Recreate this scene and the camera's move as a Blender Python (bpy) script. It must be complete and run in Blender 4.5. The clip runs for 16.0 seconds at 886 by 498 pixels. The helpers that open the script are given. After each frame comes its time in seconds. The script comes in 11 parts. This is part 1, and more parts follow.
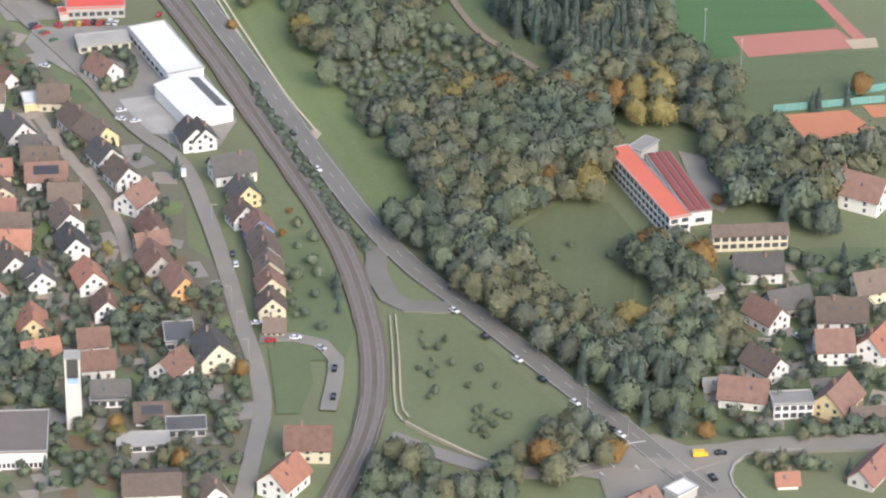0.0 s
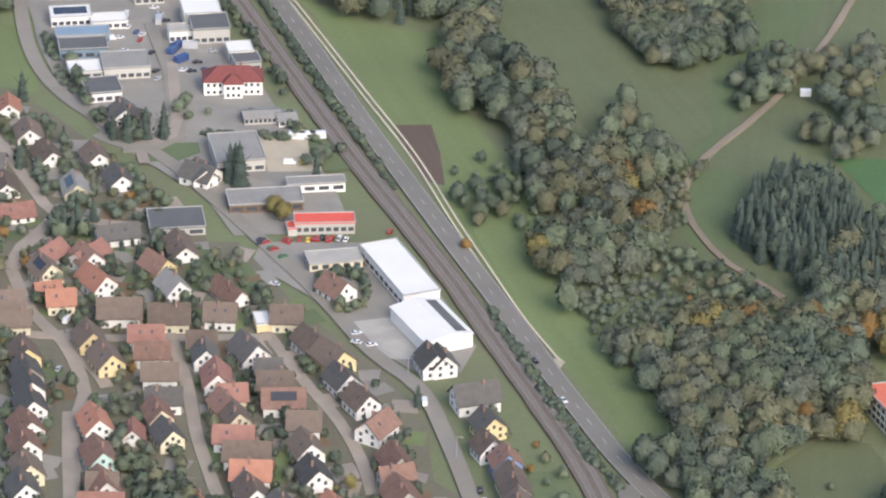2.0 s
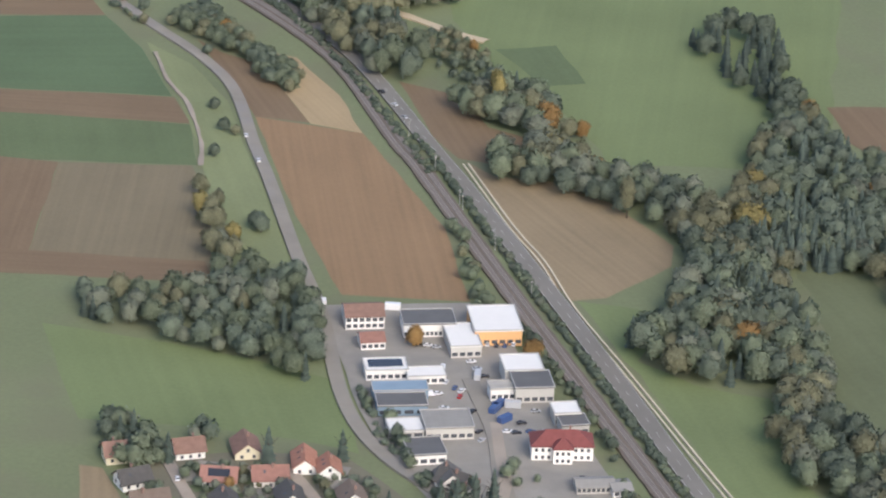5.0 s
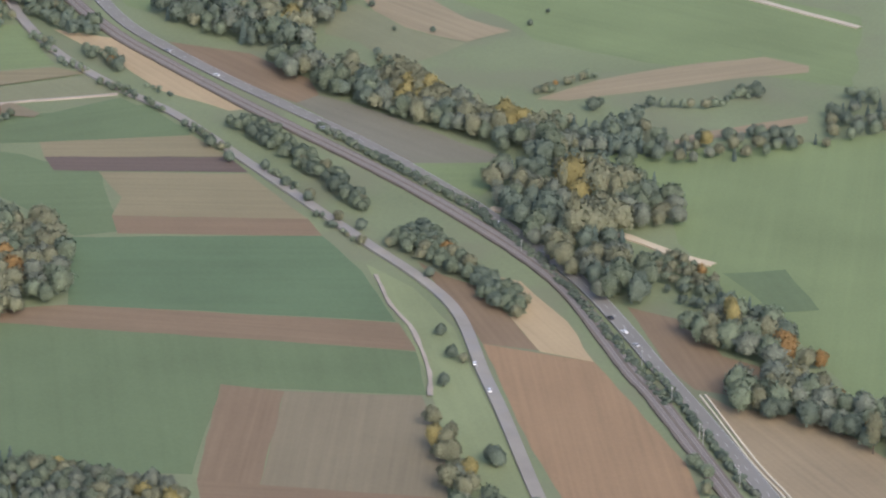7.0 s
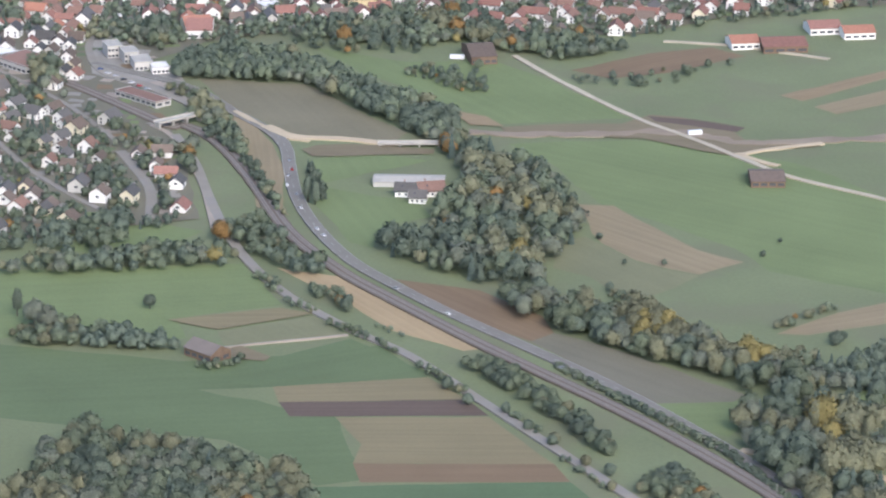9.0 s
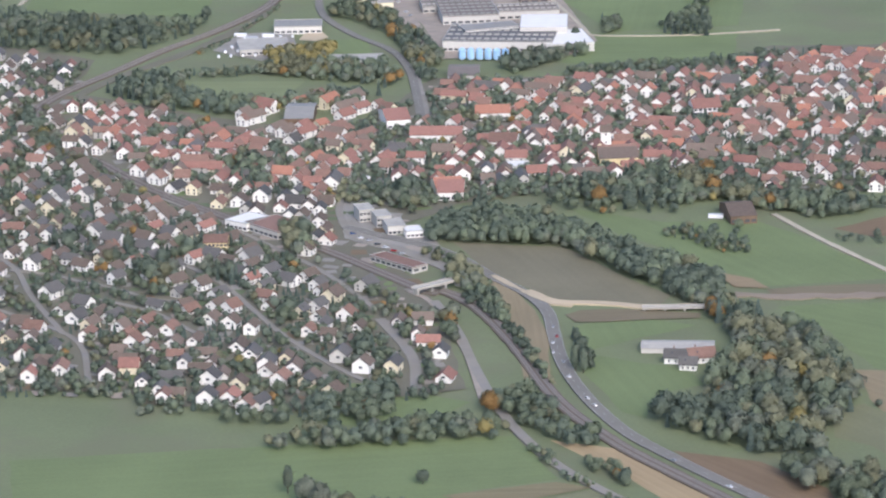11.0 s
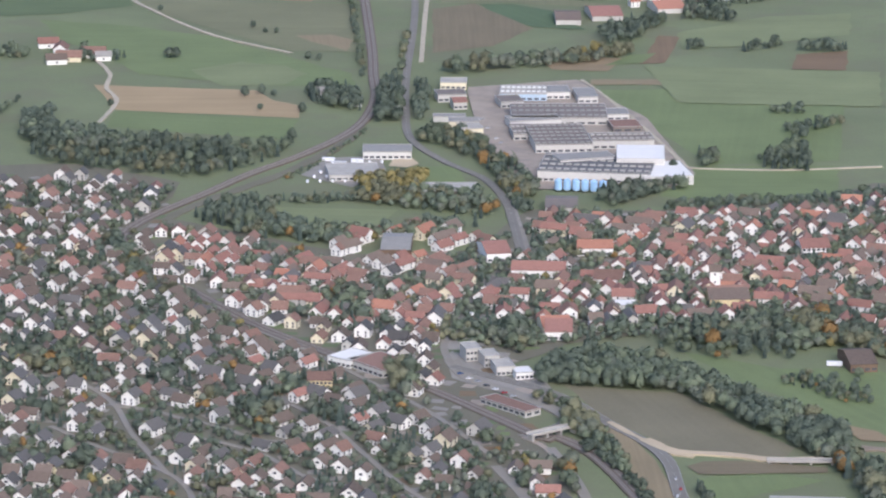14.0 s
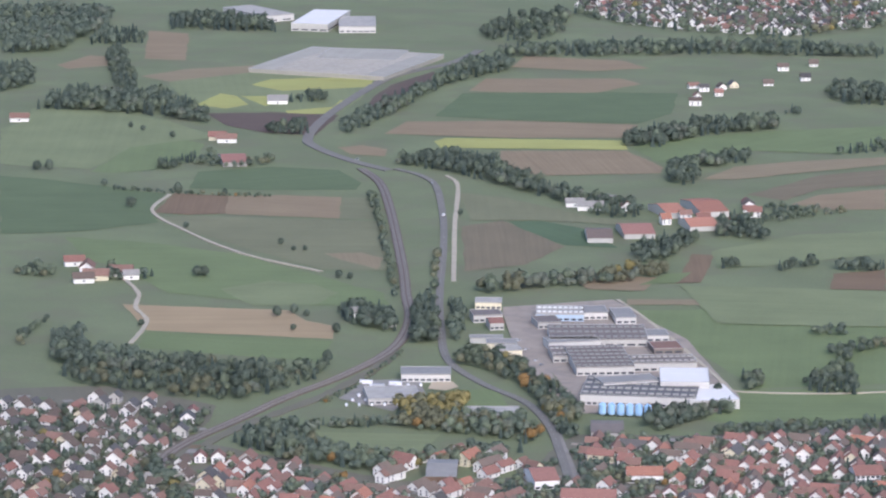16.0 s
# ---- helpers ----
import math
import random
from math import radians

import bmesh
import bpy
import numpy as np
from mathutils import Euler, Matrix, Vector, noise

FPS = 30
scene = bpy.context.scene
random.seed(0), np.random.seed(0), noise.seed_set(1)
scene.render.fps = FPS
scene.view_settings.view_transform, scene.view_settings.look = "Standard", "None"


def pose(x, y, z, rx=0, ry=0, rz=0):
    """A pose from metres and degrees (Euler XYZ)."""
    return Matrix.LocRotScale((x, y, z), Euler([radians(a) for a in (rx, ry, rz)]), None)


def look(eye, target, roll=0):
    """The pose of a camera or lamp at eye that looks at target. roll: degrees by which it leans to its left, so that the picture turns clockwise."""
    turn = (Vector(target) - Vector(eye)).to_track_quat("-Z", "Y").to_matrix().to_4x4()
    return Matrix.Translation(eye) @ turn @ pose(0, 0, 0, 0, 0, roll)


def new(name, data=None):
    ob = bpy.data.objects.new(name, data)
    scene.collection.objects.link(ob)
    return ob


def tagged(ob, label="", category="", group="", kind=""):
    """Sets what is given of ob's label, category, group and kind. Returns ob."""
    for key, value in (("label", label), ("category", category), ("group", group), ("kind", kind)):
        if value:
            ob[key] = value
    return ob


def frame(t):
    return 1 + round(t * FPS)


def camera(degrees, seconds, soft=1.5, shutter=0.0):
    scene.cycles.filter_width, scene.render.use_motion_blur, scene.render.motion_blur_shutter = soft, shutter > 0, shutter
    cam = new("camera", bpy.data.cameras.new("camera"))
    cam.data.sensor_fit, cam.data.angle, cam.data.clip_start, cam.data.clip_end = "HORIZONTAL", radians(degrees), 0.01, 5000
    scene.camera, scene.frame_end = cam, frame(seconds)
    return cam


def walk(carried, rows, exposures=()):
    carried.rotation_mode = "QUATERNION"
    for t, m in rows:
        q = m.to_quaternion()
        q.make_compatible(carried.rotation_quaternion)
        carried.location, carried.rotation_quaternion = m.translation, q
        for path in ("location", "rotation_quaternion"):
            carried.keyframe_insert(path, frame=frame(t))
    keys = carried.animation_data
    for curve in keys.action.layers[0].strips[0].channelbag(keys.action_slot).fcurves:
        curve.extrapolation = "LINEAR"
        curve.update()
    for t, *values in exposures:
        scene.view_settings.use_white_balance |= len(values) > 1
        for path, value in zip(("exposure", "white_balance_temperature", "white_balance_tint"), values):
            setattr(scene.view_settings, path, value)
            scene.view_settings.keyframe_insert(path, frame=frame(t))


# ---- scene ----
cam = camera(12.78, 16.0, soft=2.2)
EXPOSURES = ((0.0, 0.87, 6100, 11), (2.0, 0.78, 6110, 11), (4.2, 0.62, 6120, 11), (7.0, 0.78, 5930, 13), (9.5, 0.84, 5630, 12), (12.0, 0.61, 5680, 14), (14.5, 0.58, 5580, 15), (16.0, 0.56, 5460, 17))
PATH = [
    (0.0, (0.00, 0.00, 618.45), (0.00, 1116.87, 0.00), 0.491),
    (0.5, (-14.32, 12.89, 618.29), (-12.44, 1146.68, 0.00), 0.743),
    (1.0, (-28.65, 25.77, 618.14), (-29.84, 1176.75, 0.00), 1.120),
    (1.5, (-42.98, 38.62, 618.04), (-61.53, 1210.30, 0.00), 0.971),
    (2.0, (-57.31, 51.43, 617.98), (-84.15, 1277.32, 0.00), 1.138),
    (2.5, (-71.65, 64.19, 617.97), (-100.19, 1319.79, 0.00), 1.310),
    (3.0, (-85.99, 76.89, 618.00), (-117.66, 1360.54, 0.00), 1.291),
    (3.5, (-100.33, 89.51, 618.07), (-141.43, 1406.36, 0.00), 1.722),
    (4.0, (-114.67, 102.03, 618.19), (-172.59, 1459.99, 0.00), 1.958),
    (4.2, (-120.40, 107.01, 618.25), (-183.89, 1482.77, 0.00), 1.984),
    (6.3, (-180.09, 158.17, 619.37), (-281.99, 1774.26, 0.00), 2.165),
    (6.5, (-185.71, 162.96, 619.53), (-294.41, 1798.30, 0.00), 2.196),
    (7.0, (-199.73, 174.87, 619.97), (-340.31, 1834.82, 0.00), 1.681),
    (7.5, (-213.69, 186.67, 620.46), (-376.89, 1866.10, 0.00), 1.191),
    (8.0, (-227.59, 198.40, 621.00), (-415.44, 1934.33, 0.00), 1.109),
    (8.5, (-241.45, 210.04, 621.56), (-448.18, 2023.13, 0.00), 0.623),
    (9.0, (-255.25, 221.58, 622.11), (-492.76, 2171.87, 0.00), 0.182),
    (9.5, (-268.96, 233.05, 622.65), (-539.87, 2300.87, -0.00), -0.352),
    (10.0, (-282.58, 244.46, 623.20), (-591.65, 2357.53, 0.00), -0.588),
    (10.2, (-287.99, 249.00, 623.43), (-613.32, 2384.91, 0.00), -0.786),
    (12.3, (-343.69, 296.11, 625.89), (-770.91, 2617.36, 0.00), -0.934),
    (12.5, (-348.94, 300.53, 626.13), (-778.80, 2643.83, 0.00), -0.762),
    (13.0, (-362.01, 311.55, 626.75), (-777.60, 2663.63, 0.00), -0.523),
    (13.5, (-375.06, 322.51, 627.41), (-789.79, 2705.95, 0.00), -0.209),
    (14.0, (-388.13, 333.45, 628.10), (-801.91, 2792.75, 0.00), 0.064),
    (14.5, (-401.22, 344.38, 628.81), (-833.04, 2957.63, 0.00), 0.484),
    (15.0, (-414.33, 355.28, 629.52), (-875.49, 3180.37, 0.00), 0.550),
    (15.5, (-427.45, 366.19, 630.23), (-910.12, 3323.92, 0.00), 0.118),
    (16.0, (-440.55, 377.08, 630.94), (-950.13, 3520.90, 0.00), 0.207),
]
walk(cam, [(t, look(e, a, r)) for t, e, a, r in PATH], EXPOSURES)

# ---- sky and sun: hazy overcast autumn day, light from behind the camera ----
world = bpy.data.worlds.new("sky")
scene.world = world
world.use_nodes = True
wn = world.node_tree
sky = wn.nodes.new("ShaderNodeTexSky")
sky.sky_type, sky.sun_disc = "NISHITA", False
SUN_EL, SUN_AZ = radians(38), radians(152)      # azimuth clockwise from +y
sky.sun_elevation, sky.sun_rotation = SUN_EL, SUN_AZ
sky.air_density, sky.dust_density = 1.0, 4.0
bg = wn.nodes["Background"]
bg.inputs["Strength"].default_value = 0.15
wn.links.new(sky.outputs[0], bg.inputs["Color"])
sun_data = bpy.data.lights.new("sun", "SUN")
sun_data.energy, sun_data.angle, sun_data.color = 0.65, radians(25), (1.0, 0.94, 0.86)
sun = new("sun", sun_data)
sdir = Vector((math.sin(SUN_AZ) * math.cos(SUN_EL), math.cos(SUN_AZ) * math.cos(SUN_EL), math.sin(SUN_EL)))
sun.matrix_world = look(sdir * 500, (0, 0, 0))


# ---- materials ----
def shader(name, color, rough=0.85, metal=0.0, mottle=0.25, scale=0.3, fine=4.0, bump=0.3, dist=0.1, vary=0.0, island=0.0,
           furrow=None, stain=None, spec=0.3):
    """Noise-mottled surface: two scales of colour variation and fine relief. furrow: (angle, width, strength).
    stain: (colour, scale, amount) blotches."""
    m = bpy.data.materials.new(name)
    m.use_nodes = True
    nt = m.node_tree
    b = nt.nodes["Principled BSDF"]
    b.inputs["Roughness"].default_value, b.inputs["Metallic"].default_value = rough, metal
    b.inputs["Specular IOR Level"].default_value = spec
    tc = nt.nodes.new("ShaderNodeTexCoord")
    co = tc.outputs["Object"]
    info = nt.nodes.new("ShaderNodeObjectInfo")
    add = nt.nodes.new("ShaderNodeVectorMath")
    sc = nt.nodes.new("ShaderNodeVectorMath")
    sc.operation = "SCALE"
    nt.links.new(info.outputs["Random"], sc.inputs[3])
    sc.inputs[0].default_value = (37.0, 53.0, 11.0)
    nt.links.new(co, add.inputs[0])
    nt.links.new(sc.outputs[0], add.inputs[1])
    co = add.outputs[0]

    def noise_tex(s, detail=4):
        n = nt.nodes.new("ShaderNodeTexNoise")
        n.inputs["Scale"].default_value, n.inputs["Detail"].default_value = s, detail
        nt.links.new(co, n.inputs["Vector"])
        return n.outputs["Fac"]

    def math_node(op, a, bb):
        n = nt.nodes.new("ShaderNodeMath")
        n.operation = op
        for i, v in enumerate((a, bb)):
            if isinstance(v, (int, float)):
                n.inputs[i].default_value = v
            else:
                nt.links.new(v, n.inputs[i])
        return n.outputs[0]

    n1, n2 = noise_tex(scale), noise_tex(fine, 6)
    f = math_node("ADD", math_node("MULTIPLY", math_node("SUBTRACT", n1, 0.5), 2.6 * mottle), math_node("MULTIPLY", math_node("SUBTRACT", n2, 0.5), 1.5 * mottle))
    if furrow:
        ang, width, strength = furrow
        mp = nt.nodes.new("ShaderNodeMapping")
        mp.inputs["Rotation"].default_value = (0, 0, -radians(ang))
        nt.links.new(co, mp.inputs["Vector"])
        w = nt.nodes.new("ShaderNodeTexNoise")
        mp2 = nt.nodes.new("ShaderNodeMapping")
        mp2.inputs["Scale"].default_value = (0.012 / width * 2, 1.0 / width, 1)
        nt.links.new(mp.outputs[0], mp2.inputs["Vector"])
        nt.links.new(mp2.outputs[0], w.inputs["Vector"])
        w.inputs["Scale"].default_value, w.inputs["Detail"].default_value = 1.0, 3.0
        f = math_node("ADD", f, math_node("MULTIPLY", math_node("SUBTRACT", w.outputs["Fac"], 0.5), 3 * strength))
    if vary:
        f = math_node("ADD", f, math_node("MULTIPLY", math_node("SUBTRACT", info.outputs["Random"], 0.5), 2 * vary))
    if island:
        geo = nt.nodes.new("ShaderNodeNewGeometry")
        f = math_node("ADD", f, math_node("MULTIPLY", math_node("SUBTRACT", geo.outputs["Random Per Island"], 0.5), 2 * island))
    f = math_node("MAXIMUM", math_node("ADD", f, 1.0), 0.15)
    mul = nt.nodes.new("ShaderNodeVectorMath")
    mul.operation = "SCALE"
    mul.inputs[0].default_value = color
    nt.links.new(f, mul.inputs[3])
    out = mul.outputs[0]
    if stain:
        c2, s2, amount = stain
        st = noise_tex(s2, 5)
        ramp = nt.nodes.new("ShaderNodeValToRGB")
        ramp.color_ramp.elements[0].position, ramp.color_ramp.elements[1].position = 0.48, 0.62
        nt.links.new(st, ramp.inputs[0])
        mix = nt.nodes.new("ShaderNodeMix")
        mix.data_type = "RGBA"
        nt.links.new(math_node("MULTIPLY", ramp.outputs[0], amount), mix.inputs[0])
        nt.links.new(out, mix.inputs[6])
        mix.inputs[7].default_value = (*c2, 1)
        out = mix.outputs[2]
    nt.links.new(out, b.inputs["Base Color"])
    if bump:
        bp = nt.nodes.new("ShaderNodeBump")
        bp.inputs["Strength"].default_value, bp.inputs["Distance"].default_value = bump, dist
        nt.links.new(n2, bp.inputs["Height"])
        nt.links.new(bp.outputs[0], b.inputs["Normal"])
    return m


GRASS = shader("meadow_grass", (0.162, 0.186, 0.096), mottle=0.20, scale=0.012, fine=0.5, bump=0.4, dist=0.15, stain=((0.160, 0.162, 0.098), 0.02, 0.6))
ASPHALT = shader("asphalt", (0.190, 0.178, 0.154), mottle=0.14, scale=0.06, fine=2.5, bump=0.15, dist=0.01, stain=((0.206, 0.194, 0.170), 0.05, 0.5))
STREET = shader("old_street", (0.252, 0.230, 0.192), mottle=0.16, scale=0.08, fine=2, stain=((0.235, 0.222, 0.205), 0.06, 0.6))
LANE = shader("worn_lane", (0.33, 0.282, 0.228), mottle=0.18, scale=0.08, fine=2, stain=((0.25, 0.22, 0.19), 0.06, 0.6))
EARTH = shader("bare_earth", (0.25, 0.205, 0.152), mottle=0.25, scale=0.04, fine=1.0)
GRAVEL = shader("gravel_track", (0.42, 0.37, 0.28), mottle=0.18, scale=0.1, fine=3)
PALE_CONCRETE = shader("pale_concrete", (0.56, 0.50, 0.37), mottle=0.12, scale=0.1, fine=2)
SAND = shader("bare_sand", (0.46, 0.38, 0.26), mottle=0.15, scale=0.05, fine=1)
BALLAST = shader("rail_ballast", (0.152, 0.126, 0.100), mottle=0.22, scale=0.15, fine=4, bump=0.6)
CONCRETE_DARK = shader("sleeper_concrete", (0.195, 0.172, 0.152), mottle=0.2, scale=0.6, fine=4)
RAIL = shader("rail_steel", (0.30, 0.265, 0.225), rough=0.6, metal=0.15, mottle=0.2, scale=0.3)
PAINT = shader("road_paint", (0.45, 0.45, 0.44), mottle=0.15, scale=0.4, fine=5)
CONCRETE = shader("concrete", (0.4, 0.38, 0.335), mottle=0.14, scale=0.15, fine=2, stain=((0.3, 0.29, 0.27), 0.12, 0.5))
PAVING = shader("yard_paving", (0.275, 0.256, 0.222), mottle=0.16, scale=0.08, fine=1.5, stain=((0.22, 0.21, 0.19), 0.07, 0.6))
WHITE = shader("white_render", (0.8, 0.78, 0.735), mottle=0.05, scale=0.4, fine=3, bump=0.1, vary=0.05)
AGED_WHITE = shader("aged_white_panels", (0.57, 0.555, 0.515), mottle=0.07, scale=0.3, fine=2, bump=0.1, vary=0.08)
CREAM = shader("cream_render", (0.70, 0.64, 0.47), mottle=0.06, scale=0.4, fine=3, bump=0.1, vary=0.06)
YELLOW = shader("yellow_render", (0.70, 0.58, 0.33), mottle=0.06, scale=0.4, fine=3, bump=0.1)
ORANGE = shader("orange_render", (0.72, 0.42, 0.19), mottle=0.06, scale=0.4, fine=3, bump=0.1)
BLUE = shader("blue_render", (0.25, 0.38, 0.68), mottle=0.06, scale=0.4, fine=3, bump=0.1)
MINT = shader("mint_render", (0.55, 0.72, 0.66), mottle=0.06, scale=0.4, fine=3, bump=0.1)
GREYWALL = shader("grey_render", (0.48, 0.465, 0.425), mottle=0.08, scale=0.3, fine=3, bump=0.1, vary=0.1)
BROWN = shader("brown_tiles", (0.15, 0.116, 0.092), rough=0.8, mottle=0.2, scale=0.5, fine=5, bump=0.5, dist=0.05, vary=0.22)
DARK = shader("anthracite_tiles", (0.098, 0.092, 0.084), rough=0.6, mottle=0.2, scale=0.5, fine=5, bump=0.5, dist=0.05, vary=0.25)
RED = shader("red_tiles", (0.262, 0.138, 0.108), rough=0.8, mottle=0.2, scale=0.5, fine=5, bump=0.5, dist=0.05, vary=0.2)
ORRED = shader("orange_tiles", (0.36, 0.175, 0.118), rough=0.8, mottle=0.18, scale=0.5, fine=5, bump=0.5, dist=0.05, vary=0.15)
RUST = shader("weathered_red_tiles", (0.212, 0.13, 0.1), rough=0.85, mottle=0.22, scale=0.5, fine=5, bump=0.5, dist=0.05, vary=0.2)
GREYROOF = shader("grey_sheet_roof", (0.268, 0.256, 0.232), rough=0.6, mottle=0.14, scale=0.2, fine=2, furrow=(90, 1.0, 0.05))
WHITEROOF = shader("white_membrane", (0.72, 0.705, 0.665), rough=0.7, mottle=0.05, scale=0.12, fine=1.5, bump=0.05)
RUSTROOF = shader("brown_grey_roof", (0.185, 0.158, 0.136), rough=0.7, mottle=0.15, scale=0.15, fine=2)
BLUEPALE = shader("pale_blue_roof", (0.42, 0.52, 0.62), rough=0.6, mottle=0.1, scale=0.15, fine=2)
GLASSROOF = shader("greenhouse_glass", (0.36, 0.345, 0.29), rough=0.85, mottle=0.12, scale=0.05, fine=1, furrow=(90, 2.0, 0.1))
SCARLET = shader("scarlet_sheet_roof", (0.66, 0.11, 0.075), rough=0.55, mottle=0.08, scale=0.2, fine=2)
DARKRED = shader("dark_red_sheet", (0.28, 0.075, 0.065), rough=0.5, mottle=0.12, scale=0.2, fine=2)
BRIGHTRED = shader("bright_red_roof", (0.60, 0.165, 0.105), rough=0.7, mottle=0.08, scale=0.15, fine=2)
BLUEROOF = shader("blue_grey_sheet", (0.22, 0.30, 0.37), rough=0.55, mottle=0.1, scale=0.15, fine=2)
SLATE = shader("slate_sheet", (0.122, 0.12, 0.116), rough=0.6, mottle=0.15, scale=0.15, fine=2)
SKYBLUE = shader("light_blue_panel", (0.34, 0.52, 0.72), rough=0.5, mottle=0.08, scale=0.2, fine=2)
GLASS = shader("window_glass", (0.085, 0.09, 0.10), rough=0.12, mottle=0.2, scale=0.5, fine=2, bump=0, spec=0.6)
SOLAR = shader("solar_panel", (0.03, 0.032, 0.04), rough=0.15, mottle=0.2, scale=0.5, fine=2, bump=0, spec=0.6)
WOOD = shader("weathered_wood", (0.16, 0.11, 0.075), mottle=0.25, scale=0.4, fine=4)
BRICK = shader("brick_chimney", (0.26, 0.17, 0.14), mottle=0.2, scale=1, fine=6)
METAL = shader("galvanised_metal", (0.42, 0.41, 0.385), rough=0.6, metal=0.2, mottle=0.1, scale=0.5)
RUBBER = shader("black_rubber", (0.02, 0.02, 0.02), rough=0.8, mottle=0.1)
BARK = shader("bark", (0.085, 0.068, 0.05), mottle=0.3, scale=1.0, fine=6)
CLAY = shader("red_clay_court", (0.50, 0.215, 0.120), mottle=0.08, scale=0.1, fine=2)
TARTAN = shader("red_running_track", (0.42, 0.185, 0.140), mottle=0.08, scale=0.1, fine=2)


def foliage(name, color, island=0.16, vary=0.16):
    """Leaves: mottled from spray to spray, and partly lit through from behind."""
    m = shader(name, color, rough=0.8, mottle=0.15, scale=0.12, fine=0.9, bump=0, island=island, vary=vary, spec=0.1)
    nt = m.node_tree
    b = nt.nodes["Principled BSDF"]
    thin, mix = nt.nodes.new("ShaderNodeBsdfTranslucent"), nt.nodes.new("ShaderNodeMixShader")
    nt.links.new(b.inputs["Base Color"].links[0].from_socket, thin.inputs["Color"])
    mix.inputs[0].default_value = 0.25
    nt.links.new(b.outputs[0], mix.inputs[1])
    nt.links.new(thin.outputs[0], mix.inputs[2])
    nt.links.new(mix.outputs[0], nt.nodes["Material Output"].inputs["Surface"])
    return m


LEAF = foliage("green_leaves", (0.187, 0.221, 0.149))
LEAF_DARK = foliage("dark_leaves", (0.152, 0.184, 0.138))
LEAF_OLIVE = foliage("olive_leaves", (0.222, 0.224, 0.142))
LEAF_YELLOW = foliage("yellow_leaves", (0.31, 0.265, 0.112))
LEAF_ORANGE = foliage("orange_leaves", (0.32, 0.205, 0.085))
LEAF_GREY = foliage("grey_green_leaves", (0.203, 0.223, 0.168))
NEEDLE = foliage("conifer_needles", (0.103, 0.133, 0.110))


# ---- geometry helpers ----
def mesh_of(name, verts, faces, material, smooth=False):
    me = bpy.data.meshes.new(name)
    me.from_pydata(verts, [], faces)
    me.materials.append(material)
    if smooth:
        me.shade_smooth()
    me.update()
    return me


def part(name, me, parent, label="", m=None):
    ob = new(name, me)
    ob.parent = parent
    if m is not None:
        ob.matrix_basis = m
    return tagged(ob, label)


def structure(name, me, label, category):
    return tagged(new(name, me), label, category, kind="structure")


def thing(name, m, label, category, group=""):
    ob = new(name)
    ob.matrix_basis = m
    return tagged(ob, label, category, group)


def box(x0, x1, y0, y1, z0, z1):
    v = [(x, y, z) for z in (z0, z1) for y in (y0, y1) for x in (x0, x1)]
    return v, [(0, 2, 3, 1), (4, 5, 7, 6), (0, 1, 5, 4), (2, 6, 7, 3), (0, 4, 6, 2), (1, 3, 7, 5)]


def merge(*pieces):
    v, f = [], []
    for pv, pf in pieces:
        n = len(v)
        v += list(pv)
        f += [tuple(i + n for i in q) for q in pf]
    return v, f


def moved(piece, m):
    return [tuple(m @ Vector(p)) for p in piece[0]], piece[1]


def spline(points, step=8.0):
    """Even points along a smooth curve through the given ones."""
    p = [Vector((*q[:2], 0)) for q in points]
    p = [2 * p[0] - p[1]] + p + [2 * p[-1] - p[-2]]
    out = []
    for i in range(1, len(p) - 2):
        n = max(1, int((p[i + 1] - p[i]).length / step))
        for k in range(n):
            t = k / n
            out.append(0.5 * ((2 * p[i]) + (p[i + 1] - p[i - 1]) * t + (2 * p[i - 1] - 5 * p[i] + 4 * p[i + 1] - p[i + 2]) * t * t
                              + (3 * p[i] - p[i - 1] - 3 * p[i + 1] + p[i + 2]) * t ** 3))
    return out + [p[-2]]


def normals(c):
    out = []
    for i in range(len(c)):
        d = (c[min(i + 1, len(c) - 1)] - c[max(i - 1, 0)]).normalized()
        out.append(Vector((-d.y, d.x, 0)))
    return out


def strip(c, a, b, z0, z1, ragged=0.0, rng=None):
    """A slab along the curve c, from offset a to b, with its top at z1."""
    n = normals(c)
    v, f = [], []
    for i, (p, q) in enumerate(zip(c, n)):
        ra, rb = (rng.uniform(-ragged, ragged), rng.uniform(-ragged, ragged)) if ragged else (0, 0)
        l, r = p + q * (b + rb), p + q * (a + ra)
        v += [(r.x, r.y, z1), (l.x, l.y, z1), (r.x, r.y, z0), (l.x, l.y, z0)]
        if i:
            k = 4 * i
            f += [(k - 4, k, k + 1, k - 3), (k - 2, k + 2, k, k - 4), (k - 3, k + 1, k + 3, k - 1)]
    return v, f


def road(name, label, category, width, material, points, z=0.30, ragged=0.0):
    c = spline(points)
    return structure(name, mesh_of(name, *strip(c, -width / 2, width / 2, 0.0, z, ragged, random.Random(len(c))), material), label, category)


def dashes(name, points, offset, length, gap, width, z):
    c = spline(points, 2.0)
    n = normals(c)
    pieces, s, on = [], 0.0, []
    for i in range(1, len(c)):
        s += (c[i] - c[i - 1]).length
        if gap == 0 or s % (length + gap) < length:
            on.append(i)
    v, f = [], []
    for i in on:
        k = len(v)
        for j in (i - 1, i):
            for o in (-width / 2, width / 2):
                p = c[j] + n[j] * (offset + o)
                v.append((p.x, p.y, z))
        f.append((k, k + 2, k + 3, k + 1))
    return structure(name, mesh_of(name, v, f, PAINT), "worn white paint lines on the asphalt road", "road marking")


FIELD_LEVEL = [0.02]


